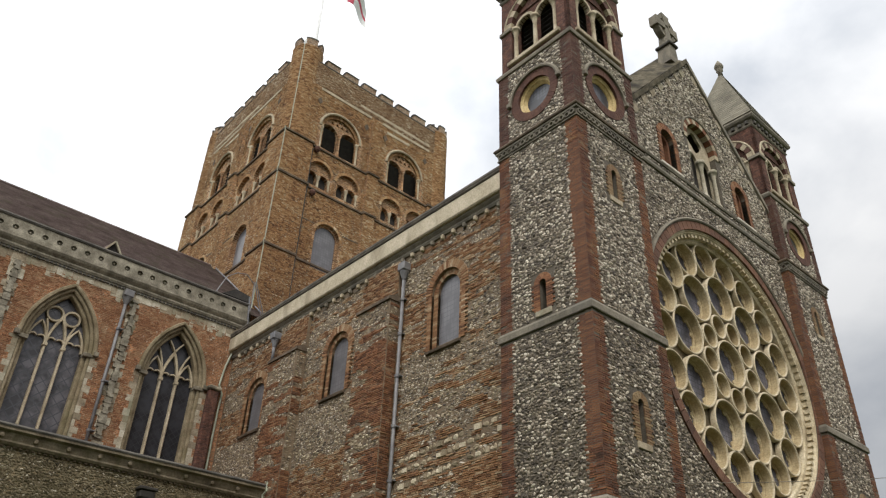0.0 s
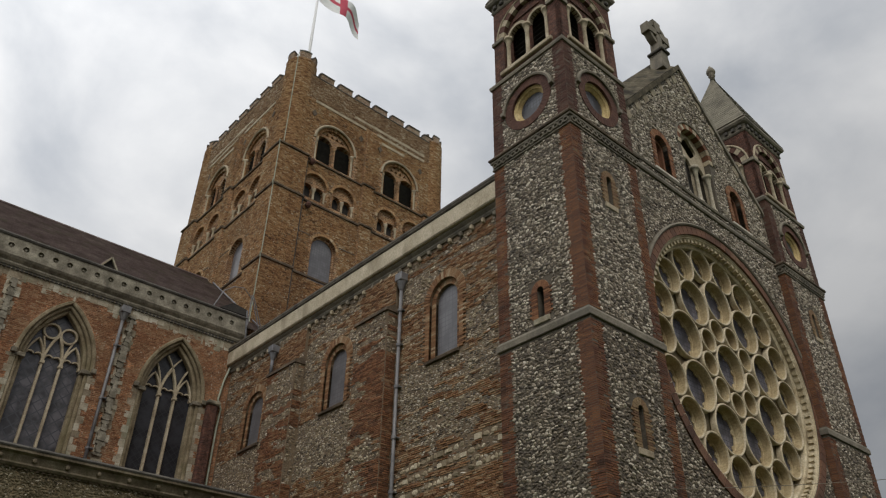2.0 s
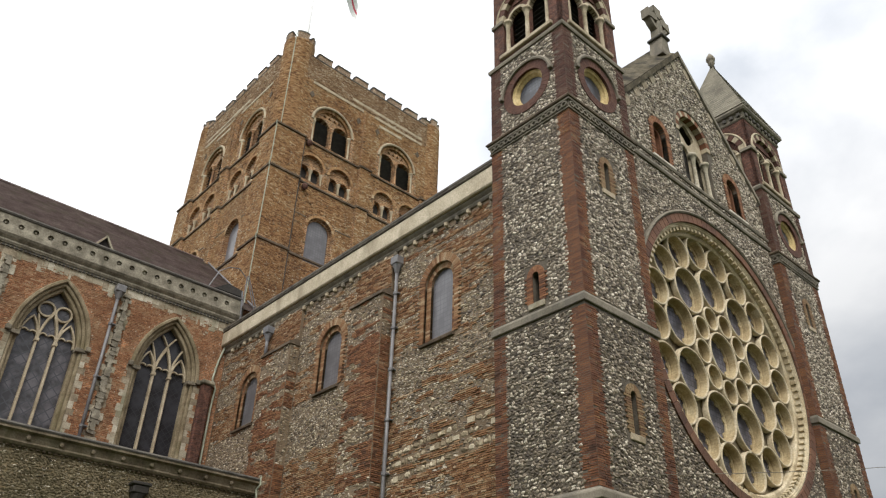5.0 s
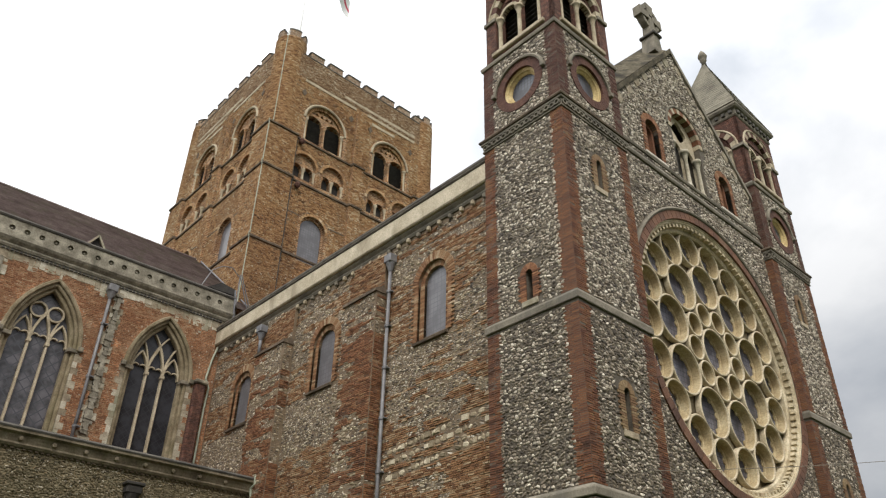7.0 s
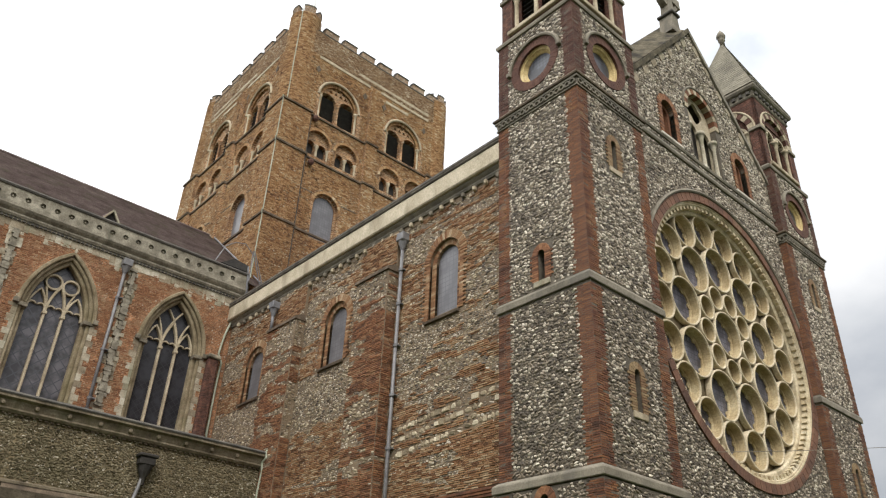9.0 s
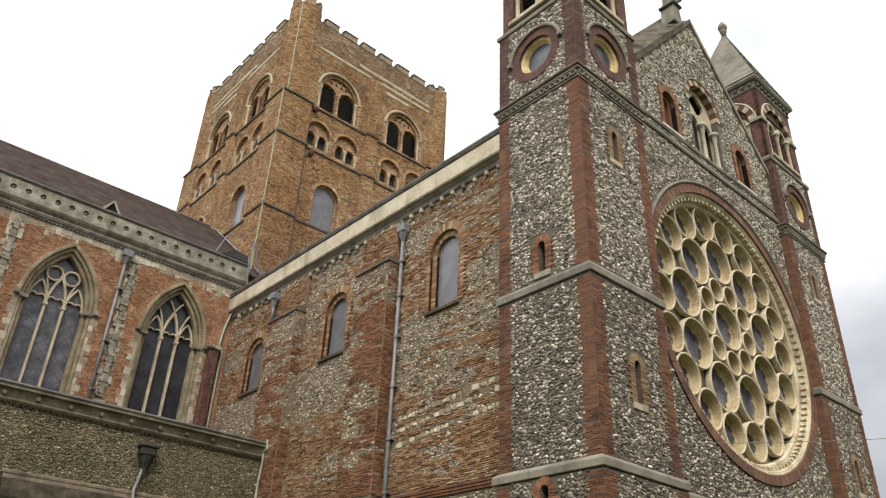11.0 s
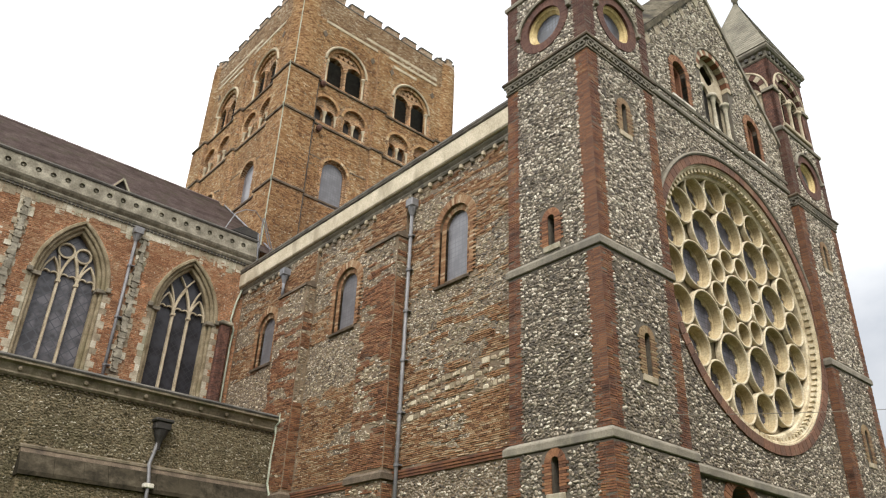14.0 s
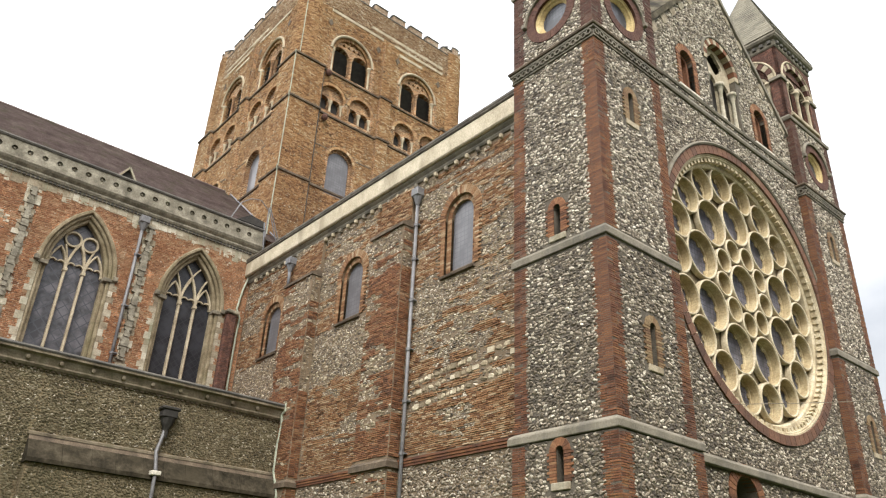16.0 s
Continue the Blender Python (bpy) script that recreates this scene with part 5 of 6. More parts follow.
# ---- aisle of the choir ----
aisle = thing("wall_aisle", (10, AY, 0), "dark flint aisle wall with stone parapet ledge", "wall", kind="structure")
M = front(AY)
ax0, ax1 = -30.0, SX
bm = bmesh.new()
box(bm, ax0, ax1, AY, AY + 0.9, 0, 9.0)
part("wall", bm, AISLE, aisle, "mossy flint and brick wall")
af = Pieces(41)
for a, b, v0, v1, mm in ((3.2, 5.9, 5.0, 8.9, M), (5.9, 14.7, 6.95, 8.9, M)):
    r = af.rnd
    for _ in range(int((b - a) * (v1 - v0) * 60)):
        af.stone(mm, r.uniform(a, b), r.uniform(v0, v1), r.uniform(0.03, 0.085), r.uniform(0.016, 0.036), r.uniform(-0.6, 0.6), -0.015, r.uniform(0.02, 0.035))
ac = Pieces(42)
everywhere = lambda u, v: True
ac.flint_face(M, 2.6, 5.9, 4.5, 8.86, everywhere, 0.095)
ac.flint_face(M, 5.9, 14.75, 6.95, 8.86, everywhere, 0.095)
ac.flint_face(front(AY - 0.42), 5.97, 14.76, 3.5, 5.88, everywhere, 0.095)
ac.done("rough_masonry", AISLEBRICK, aisle, "mossy brown stones in rough courses", "stuff")
af.done("wall_flints", AFLINT, aisle, "scattered grey and white flints", "stuff")
bm = bmesh.new()
moulding(bm, M, ax0, ax1 - 0.42, [(8.94, -0.02), (8.94, 0.10), (9.02, 0.16), (9.08, 0.14), (9.30, 0.22), (9.36, 0.34), (9.50, 0.34), (9.58, 0.1), (9.58, -0.6), (8.94, -0.6)])
part("parapet_ledge", bm, LEDGE, aisle, "purple grey moulded stone ledge")
bm = bmesh.new()
moulding(bm, M, ax0, ax1 - 0.42, [(9.45, 0.2), (9.45, 0.36), (9.50, 0.38), (9.57, 0.32), (9.60, 0.1)])
part("ledge_drip", bm, DARKSTONE, aisle, "sooty drip edge")
bm = bmesh.new()
u = 3.1
while u < 14.6:
    sweep(bm, M, u, 9.19, [(0.10, 0.14), (0.07, 0.25), (0.001, 0.27), (0.001, 0.14)], n=8)
    u += 1.05
part("ledge_flowers", bm, LEDGE, aisle, "row of worn carved bosses", kind="stuff")
bm = bmesh.new()
u = 3.0
while u < 14.6:
    box(bm, u, u + 0.1, 8.88, 8.94, 0.0, 0.07, M)
    u += 0.19
part("dentil_row", bm, TSTRING, aisle, "row of small stone dentils", kind="stuff")
bm = bmesh.new()
prism(bm, side(5.9), [(-AY, 6.85), (-AY + 0.10, 6.80), (-AY + 0.20, 6.64), (-AY, 6.64)], -(ax1 - 0.42 - 5.9), 0)
part("weathering", bm, TSTRING, aisle, "sloping stone weathering")
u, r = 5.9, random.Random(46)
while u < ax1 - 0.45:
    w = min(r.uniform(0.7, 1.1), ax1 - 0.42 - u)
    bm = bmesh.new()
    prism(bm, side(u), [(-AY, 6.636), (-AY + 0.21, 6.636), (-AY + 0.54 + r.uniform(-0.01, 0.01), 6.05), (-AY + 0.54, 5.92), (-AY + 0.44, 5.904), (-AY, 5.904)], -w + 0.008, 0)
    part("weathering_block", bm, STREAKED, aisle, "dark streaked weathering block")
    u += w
bm = bmesh.new()
box(bm, 5.95, ax1 - 0.42, AY - 0.42, AY - 0.004, 0, 5.9)
part("thick_base", bm, AISLE, aisle, "thicker flint wall below")
bm = bmesh.new()
moulding(bm, M, 5.85, ax1 - 0.42, [(6.80, -0.02), (6.80, 0.13), (6.88, 0.13), (6.93, 0.0)])
part("weathering_lip", bm, LEDGE, aisle, "mossy lip stone")
roof("roof_aisle", [(ax0, AY + 0.5, 9.4), (ax1, AY + 0.5, 9.4), (ax1, CY, 11.0), (ax0, CY, 11.0)],
     [(ax0, AY + 0.5, 9.2), (ax1, AY + 0.5, 9.2), (ax1, CY, 10.8), (ax0, CY, 10.8)], "low lead aisle roof")

# ---- choir wall with pointed windows ----
choir = thing("wall_choir", (8, CY, 9), "patched red brick choir wall with stone dressings", "wall", kind="structure")
M = front(CY)
ZS, RISE, HW = 15.0, 2.80, 1.50
CW = [2.05, 7.22, 12.42, -3.1, -8.3]
bm = bmesh.new()
slab(bm, M, rect(ax0, 16.5, 9.0, 18.7), [pointed_arch(c, 10.9, ZS, HW, RISE) for c in CW], -0.9, 0)
part("wall", bm, CHOIR, choir, "patched red brick")


def inside_arch(u, v, c, h, rise):
    """True within a pointed arch that springs at ZS."""
    if v < ZS:
        return abs(u - c) < h
    r = (h * h + rise * rise) / (2 * h)
    return math.hypot(abs(u - c) - h + r, v - ZS) < r


def free_choir(u, v):
    return v < 18.3 and not any(inside_arch(u, v, c, 1.70, RISE + 0.24) for c in CW) and not any(abs(u - c) < 0.24 for c in (4.72, 9.86, -0.4))


cb_, cp_ = Pieces(43), Pieces(44)
pale = lambda u, v: noise.noise(Vector((u * 0.9, 12.0, v * 1.3))) + 0.6 * noise.noise(Vector((u * 3.1, 22.0, v * 4.0))) > 0.52
cb_.courses(M, 0.0, 14.2, 9.6, 18.35, 0.078, 0.11, 0.25, lambda u, v: free_choir(u, v) and not pale(u, v), 0.0, 0.010)
cp_.courses(M, 0.0, 14.2, 9.6, 18.35, 0.12, 0.14, 0.34, lambda u, v: free_choir(u, v) and pale(u, v), 0.0, 0.016)
cb_.done("brickwork", CHOIRBRICK, choir, "orange red bricks in uneven courses", "stuff")
cp_.done("stone_patches", WORN, choir, "pale stone patches among the bricks", "stuff")


def choir_window(c, k):
    win = thing("window_%d" % (k + 3), (c, CY, 10.9), "pointed three-light window with stone tracery and leaded glass", "window", "windows of the choir", kind="structure")
    for j, (h0, h1, w0, w1) in enumerate(((1.48, 1.66, -0.12, 0.10), (1.34, 1.50, -0.30, -0.02), (1.18, 1.36, -0.48, -0.17))):
        bm = bmesh.new()
        mid = pointed_curve(c, ZS, (h0 + h1) / 2, RISE + ((h0 + h1) / 2 - HW) * 1.25, 12)
        if j == 0:
            strip(bm, M, mid, (h1 - h0) / 2, w0, w1, 0.04)
        else:
            strip(bm, M, [(c + (h0 + h1) / 2, 10.9)] + mid + [(c - (h0 + h1) / 2, 10.9)], (h1 - h0) / 2, w0, w1, 0.04)
        part(("hood_mould", "outer_order", "inner_order")[j], bm, BROWNSTONE, win, ("brown stone hood mould", "brown stone order", "brown stone order")[j])
    bm = bmesh.new()
    for sg in (-1, 1):
        box(bm, *sorted((c + sg * 1.15, c + sg * 1.58)), ZS - 0.12, ZS + 0.06, -0.45, 0.06, M, 0.02)
        box(bm, c + sg * 1.64 - 0.11, c + sg * 1.64 + 0.11, ZS - 0.05, ZS + 0.18, -0.02, 0.16, M, 0.03)
    part("capitals", bm, MOSSY, win, "dark carved capitals and stops")
    # toothed stone jambs
    bm = bmesh.new()
    r = random.Random(50 + k)
    for sg in (-1, 1):
        v, i = 10.9, 0
        while v < ZS - 0.1:
            h = r.uniform(0.26, 0.36)
            o = 1.60 + (0.0 if i % 2 else 0.16) + r.uniform(0, 0.12)
            box(bm, *sorted((c + sg * 1.485, c + sg * o)), v, min(v + h, ZS - 0.05) - 0.01, -0.1, 0.012, M)
            v, i = v + h, i + 1
    part("jamb_stones", bm, WORN, win, "toothed cream jamb stones")
    # mullions and tracery
    m1, m2 = c - 0.38, c + 0.38
    bm = bmesh.new()
    for m in (m1, m2):
        strip(bm, M, [(m, 10.9), (m, ZS + 0.05)], 0.05, -0.52, -0.30, 0.025)
        box(bm, m - 0.09, m + 0.09, ZS - 0.05, ZS + 0.1, -0.5, -0.26, M, 0.02)
    part("mullions", bm, TRACERY, win, "tan stone mullions")
    bm = bmesh.new()
    for lc, hw in ((c - 0.77, 0.37), (c, 0.37), (c + 0.77, 0.37)):
        strip(bm, M, pointed_curve(lc, ZS + 0.05, hw, 1.0 if lc != c else 1.3, 8), 0.045, -0.52, -0.33, 0.02)
        for sg in (-1, 1):
            strip(bm, M, arc(lc + sg * 0.17, ZS + 0.25, 0.16, 90 - sg * 80, 90 + sg * 60, 6), 0.028, -0.5, -0.36)
    if k == 2:
        for du, dv, rr in ((-0.36, 1.50, 0.33), (0.37, 1.46, 0.33)):
            sweep(bm, M, c + du, ZS + dv, [(rr + 0.04, -0.52), (rr + 0.04, -0.34), (rr - 0.04, -0.34), (rr - 0.04, -0.52)], n=20)
    # bars that branch from the mullions along the curve of the arch
    full = pointed_curve(c, ZS, 1.24, RISE - 0.28, 24)
    half = full[:25]
    for m in (m1, m2):
        for sg in (-1, 1):
            line = []
            for u, v in half:
                q = (m + sg * (u - c - 1.24), v)
                lim = min((abs(a - c) for a, b in full if abs(b - v) < 0.12), default=0)
                if abs(q[0] - c) > lim or (k == 2 and v > ZS + 1.25):
                    break
                line.append(q)
            if len(line) > 2:
                strip(bm, M, line, 0.038, -0.52, -0.345, 0.015)
    part("tracery", bm, TRACERY, win, "tan stone tracery")
    bm = bmesh.new()
    prism(bm, M, pointed_arch(c, 10.9, ZS, 1.24, RISE - 0.28), -0.56, -0.50)
    part("pane", bm, DARKGLASS if k == 3 else DIAMOND, win, "dark glass" if k == 3 else "diamond leaded glass")
    return win


for c, k in zip(CW, (4, 2, 3, 5, 6)):
    choir_window(c, k)
# eroded limestone strips between the windows and under the parapet
bm = bmesh.new()
r = random.Random(61)
for c in (4.72, 9.86, -0.4):
    v = 9.6
    while v < 18.2:
        h = r.uniform(0.14, 0.34)
        a, b = c - 0.12 - r.uniform(0, 0.26), c + 0.12 + r.uniform(0, 0.26)
        box(bm, a, b, v, v + h - 0.012, -0.03, r.uniform(0.01, 0.05), M)
        v += h
part("stone_strips", bm, WORN, choir, "eroded limestone strips")
bm = bmesh.new()
u = 0.0
while u < 15.1:
    w = r.uniform(0.16, 0.5)
    d = 0.30 + 0.35 * (0.5 + 0.5 * noise.noise(Vector((u * 0.6, 4, 0)))) * r.uniform(0.6, 1.5)
    box(bm, u, u + w - 0.012, 18.62 - d, 18.62, -0.03, r.uniform(0.008, 0.025), M)
    if r.random() < 0.5:
        box(bm, u + 0.1 * w, u + w * r.uniform(0.5, 1.2), 18.62 - d - r.uniform(0.1, 0.3), 18.62 - d - 0.01, -0.03, 0.012, M)
    u += w
part("stone_band", bm, WORN, choir, "pale patched stone band")
bm = bmesh.new()
for c in (4.72, 9.86):
    v = 11.6
    while v < 18.0:
        h = r.uniform(0.10, 0.24)
        k = 0.5 + 0.5 * noise.noise(Vector((c, v * 0.9, 2)))
        if 0.22 < k:
            a0, a1, w1 = c - r.uniform(0.08, 0.2), c + r.uniform(0.08, 0.2), 0.06 + 0.26 * k * r.uniform(0.6, 1.1)
            prism(bm, M, [(a0 + r.uniform(0, 0.05), v), (a1 - r.uniform(0, 0.05), v - 0.02), (a1, v + h * 0.6), (a1 - 0.06, v + h), (a0 + 0.04, v + h), (a0, v + h * 0.4)], -0.02, w1)
        v += h + 0.008
part("eroded_shafts", bm, PARAPET, choir, "worn stubs of old shafts", kind="stuff")
# parapet with a row of sunk bosses
bm = bmesh.new()
moulding(bm, M, ax0, 15.45, [(18.62, -0.3), (18.62, 0.08), (18.72, 0.14), (18.80, 0.12), (18.92, 0.24), (19.02, 0.30), (19.08, 0.30), (19.08, -0.3)])
part("parapet_cornice", bm, PARAPET, choir, "moulded mossy cornice")
bm = bmesh.new()
us = [1.0 + i * 0.62 for i in range(23)]
slab(bm, M, rect(ax0, 15.45, 19.084, 19.88), [[(u + 0.13 * math.cos(radians(q * 45 + 22)), 19.48 + 0.13 * math.sin(radians(q * 45 + 22))) for q in range(8)] for u in us], 0.10, 0.22)
box(bm, ax0, 15.45, CY - 0.096, CY + 0.3, 19.084, 19.88)
part("parapet_band", bm, PARAPET, choir, "stone parapet band with sunk panels")
bm = bmesh.new()
for u in us:
    c = M @ Vector((u, 19.48, 0.10))
    box(bm, c.x - 0.055, c.x + 0.055, c.y - 0.07, c.y, c.z - 0.055, c.z + 0.055, None, 0.03)
part("bosses", bm, PARAPET, choir, "row of carved bosses", kind="stuff")
bm = bmesh.new()
moulding(bm, M, ax0, 15.45, [(19.88, -0.3), (19.88, 0.26), (19.96, 0.30), (20.03, 0.26), (20.14, -0.1), (20.14, -0.3)])
part("parapet_coping", bm, DARKSTONE, choir, "dark stone coping")
# zigzag carving under the cornice
bm = bmesh.new()
u = 1.0
while u < 15:
    prism(bm, M, [(u, 18.5), (u + 0.16, 18.5), (u + 0.08, 18.62)], -0.01, 0.09)
    u += 0.18
part("zigzag", bm, DARKSTONE, choir, "row of small carved teeth", kind="stuff")

# choir roof in courses of tiles
RY, RZC = QY + QW / 2, 26.45
ye, ze = CY + 0.2, 19.75
roof_c = thing("roof_choir", (0, RY, 20), "brown tiled choir roof", "roof", kind="structure")
bm = bmesh.new()
n = 64
for i in range(n):
    f0, f1 = i / n, (i + 1) / n
    y_a, y_b = ye + (RY - ye) * f0, ye + (RY - ye) * f1
    z_a, z_b = ze + (RZC - ze) * f0, ze + (RZC - ze) * f1
    q = [(ax0, y_a - 0.012, z_a + 0.03), (QX + 0.2, y_a - 0.012, z_a + 0.03), (QX + 0.2, y_b + 0.03, z_b + 0.005), (ax0, y_b + 0.03, z_b + 0.005), (ax0, y_a, z_a - 0.02), (QX + 0.2, y_a, z_a - 0.02)]
    vs = [bm.verts.new(p) for p in q]
    bm.faces.new(vs[:4])
    bm.faces.new((vs[4], vs[5], vs[1], vs[0]))
part("tile_courses", bm, ROOF, roof_c, "courses of brown tiles", kind="stuff")
bm = bmesh.new()
vs = [bm.verts.new(p) for p in ((ax0, ye, ze - 0.05), (QX + 0.2, ye, ze - 0.05), (QX + 0.2, RY, RZC - 0.05), (ax0, RY, RZC - 0.05), (ax0, 2 * RY - ye, ze), (QX + 0.2, 2 * RY - ye, ze))]
bm.faces.new(vs[:4])
bm.faces.new((vs[3], vs[2], vs[5], vs[4]))
part("deck", bm, ROOF, roof_c)
bm = bmesh.new()
pipe(bm, [(ax0, RY, RZC + 0.02), (QX, RY, RZC + 0.02)], 0.12)
part("ridge_tiles", bm, ROOF, roof_c, "rounded ridge tiles")
bm = bmesh.new()
pipe(bm, [(QX - 0.08, ye + 0.4, ze + 0.5), (QX - 0.08, RY, RZC + 0.12)], 0.05, 6)
part("flashing", bm, LEAD, roof_c, "lead flashing against the tower")
bm = bmesh.new()
box(bm, ax0, QX, 2 * RY - CY - 0.9, 2 * RY - CY, 0, 19.75)
box(bm, ax0 - 0.9, ax0, AY, 2 * RY - CY, 0, 19.75)
tagged(part("wall_choir_far", bm, CHOIR), "plain red brick wall", "wall", kind="structure")
# little triangular roof vent
vent = thing("roof_vent", (8.6, CY + 1.9, 21.2), "small triangular wooden roof vent", "vent")
vy, vz, vx = CY + 1.6, 21.05, 8.66
for sg in (-1, 1):
    bm = bmesh.new()
    q = [bm.verts.new(p) for p in ((vx, vy, vz + 0.58), (vx + sg * 0.4, vy, vz - 0.05), (vx + sg * 0.4, vy + 0.15, vz + 0.1), (vx, vy + 1.0, vz + 0.62))]
    bm.faces.new(q)
    r_ = bmesh.ops.extrude_face_region(bm, geom=list(bm.faces))
    bmesh.ops.translate(bm, vec=(0, 0, 0.06), verts=[g for g in r_["geom"] if isinstance(g, bmesh.types.BMVert)])
    part("vent_roof", bm, ROOF, vent)
bm = bmesh.new()
strip(bm, front(vy), [(vx - 0.4, vz - 0.05), (vx, vz + 0.57)], 0.045, -0.05, 0.08)
strip(bm, front(vy), [(vx + 0.4, vz - 0.05), (vx, vz + 0.57)], 0.045, -0.05, 0.08)
part("barge_boards", bm, WORN, vent, "pale barge boards")
bm = bmesh.new()
prism(bm, front(vy + 0.1), [(vx - 0.36, vz - 0.15), (vx + 0.36, vz - 0.15), (vx, vz + 0.5)], -0.1, 0.0)
part("vent_back", bm, BLACK, vent)

# dark brick shaft in the corner of choir and transept
bm = bmesh.new()
box(bm, 14.2, 14.72, CY - 0.34, CY - 0.002, 9.3, 15.0, None, 0.06)
part("corner_shaft", bm, BELFRY, choir, "dark brown brick corner shaft")
bm = bmesh.new()
box(bm, 14.12, 14.8, CY - 0.42, CY - 0.002, 15.0, 15.2, None, 0.05)
part("corner_shaft_cap", bm, MOSSY, choir, "stone cap")

# ---- crossing tower ----
tower = thing("crossing_tower", (QX + QW / 2, QY + QW / 2, 0), "square brick crossing tower with battlements and belfry arches", "tower")
QT = 40.98


def tower_face(M, flip, name):
    """One side of the tower; s runs from the near corner along the face."""
    f = thing(name, tower.location)
    hold(f, tower)
    U = (lambda s: -QY - s) if flip else (lambda s: QX + s)

    def R(s0, s1, v0, v1):
        a, b = sorted((U(s0), U(s1)))
        return rect(a, b, v0, v1)

    bel = [3.92, 9.52]
    arcs = [2.78, 4.98, 8.65, 10.85]
    wins = [3.95, 9.55]
    bm = bmesh.new()
    big = [round_arch(U(c), 33.95, 35.75, 1.55) for c in bel] + [round_arch(U(c), 30.75, 31.9, 0.86) for c in arcs] + [round_arch(U(c), 25.0, 27.45, 0.92) for c in wins]
    s0 = 0.22 if flip else 0
    slab(bm, M, [(U(s0), 17), (U(QW), 17), (U(QW), 33.7), (U(QW - 0.9), 33.7), (U(QW - 0.9), 39.0), (U(0.95), 39.0), (U(0.95), 33.7), (U(s0), 33.7)], big, -0.22, 0)
    part("outer_wall", bm, TOWER, f, "brown brick wall")
    bm = bmesh.new()
    small = []
    for c in bel:
        small += [round_arch(U(c + d), 34.0, 35.65, 0.70, 8) for d in (-0.79, 0.79)]
        for row, (v, offs) in enumerate(((36.55, (-0.6, -0.2, 0.2, 0.6)), (36.9, (-0.4, 0, 0.4)))):
            small += [[(U(c + o) - 0.14, v), (U(c + o) + 0.14, v), (U(c + o), v + 0.24)] for o in offs]
    for c in arcs:
        small += [round_arch(U(c + d), 30.8, 31.62, 0.36, 6) for d in (-0.43, 0.43)]
    small += [round_arch(U(c), 25.05, 27.45, 0.78) for c in wins]
    s0 = 1.0 if flip else 0.224
    slab(bm, M, [(U(s0), 17), (U(QW), 17), (U(QW), 33.7), (U(QW - 0.9), 33.7), (U(QW - 0.9), 40.2), (U(1.0), 40.2), (U(1.0), 33.7), (U(s0), 33.7)], small, -1.0, -0.224)
    part("inner_wall", bm, TOWER, f, "brown brick inner order")
    for c in bel:
        bm = bmesh.new()
        sweep(bm, M, U(c), 35.75, [(1.55, -0.22), (1.55, 0.05), (1.63, 0.10), (1.73, 0.04), (1.73, -0.02)], 0, 180, 24)
        part("arch_moulding", bm, TRACERY, f, "pale stone arch moulding")
        for d in (-1.46, 0, 1.46):
            p = M @ Vector((U(c + d), 0, -0.12))
            bm = bmesh.new()
            lathe(bm, p.x, p.y, [(0.13, 33.95), (0.13, 34.05), (0.09, 34.1), (0.09, 35.5), (0.15, 35.65), (0.17, 35.78)], 8)
            part("shaft", bm, TRACERY if d else TOWER, f, "pale stone shaft", smooth=True)
        bm = bmesh.new()
        for i in range(8):
            for d in (-0.79, 0.79):
                a, b = sorted((U(c + d - 0.695), U(c + d + 0.695)))
                q = [(a, 34.0 + i * 0.28), (b, 34.0 + i * 0.28)]
                t = M @ Matrix.Translation((0, 34.0 + i * 0.28, -0.5)) @ Matrix.Rotation(radians(40), 4, "X")
                box(bm, a, b, -0.14, 0.14, -0.015, 0.015, t)
        part("louvres", bm, BLACK, f, "black louvres")
        # added black panel: the unlit bell chamber as colour
        bm = bmesh.new()
        prism(bm, M, rect(*sorted((U(c - 1.6), U(c + 1.6))), 33.9, 36.45), -1.08, -1.004)
        part("louvre_dark_panel", bm, BLACK, f, "added black panel for the dark behind the louvres")
        bm = bmesh.new()
        brick_arch(bm, M, U(c), 35.75, 1.33, 1.545, 27, -0.23, -0.09, 33.98, 0.0)
        part("inner_arch", bm, TOWERBRICK, f, "recessed brick arch")
    for c in arcs:
        # added black panel makes the arcade openings read as unlit
        bm = bmesh.new()
        prism(bm, M, rect(*sorted((U(c - 0.85), U(c + 0.85))), 30.78, 32.2), -0.62, -0.55)
        part("arcade_dark_panel", bm, BLACK, f, "added black panel for the dark inside the arcade")
        bm = bmesh.new()
        brick_arch(bm, M, U(c), 31.9, 0.87, 1.05, 11, -0.02, 0.03)
        part("arcade_arch", bm, TOWERBRICK, f, "brick arch", kind="stuff")
        p = M @ Vector((U(c), 0, -0.3))
        for d in (0, 0.83, -0.83):
            p = M @ Vector((U(c + d), 0, -0.14))
            bm = bmesh.new()
            lathe(bm, p.x, p.y, [(0.11, 30.78), (0.08, 30.9), (0.08, 31.35), (0.15, 31.6), (0.15, 31.66)], 8)
            part("colonnette", bm, TRACERY if d >= 0 else TOWERBRICK, f, "stubby tan colonnette", smooth=True)
    for c in wins:
        bm = bmesh.new()
        brick_arch(bm, M, U(c), 27.45, 0.93, 1.10, 13, -0.02, 0.03)
        part("window_arch", bm, TOWERBRICK, f, "brick arch")
        bm = bmesh.new()
        prism(bm, M, round_arch(U(c), 25.0, 27.45, 0.79), -0.34, -0.28)
        part("pane", bm, PANEGREY, f, "grey leaded glass")
    for s0, s1, v1 in ((0.0 if flip else -0.24, 1.85, 33.65), (6.3, 7.2, 38.4), (11.7, QW, 33.65)):
        bm = bmesh.new()
        a, b = sorted((U(s0), U(s1)))
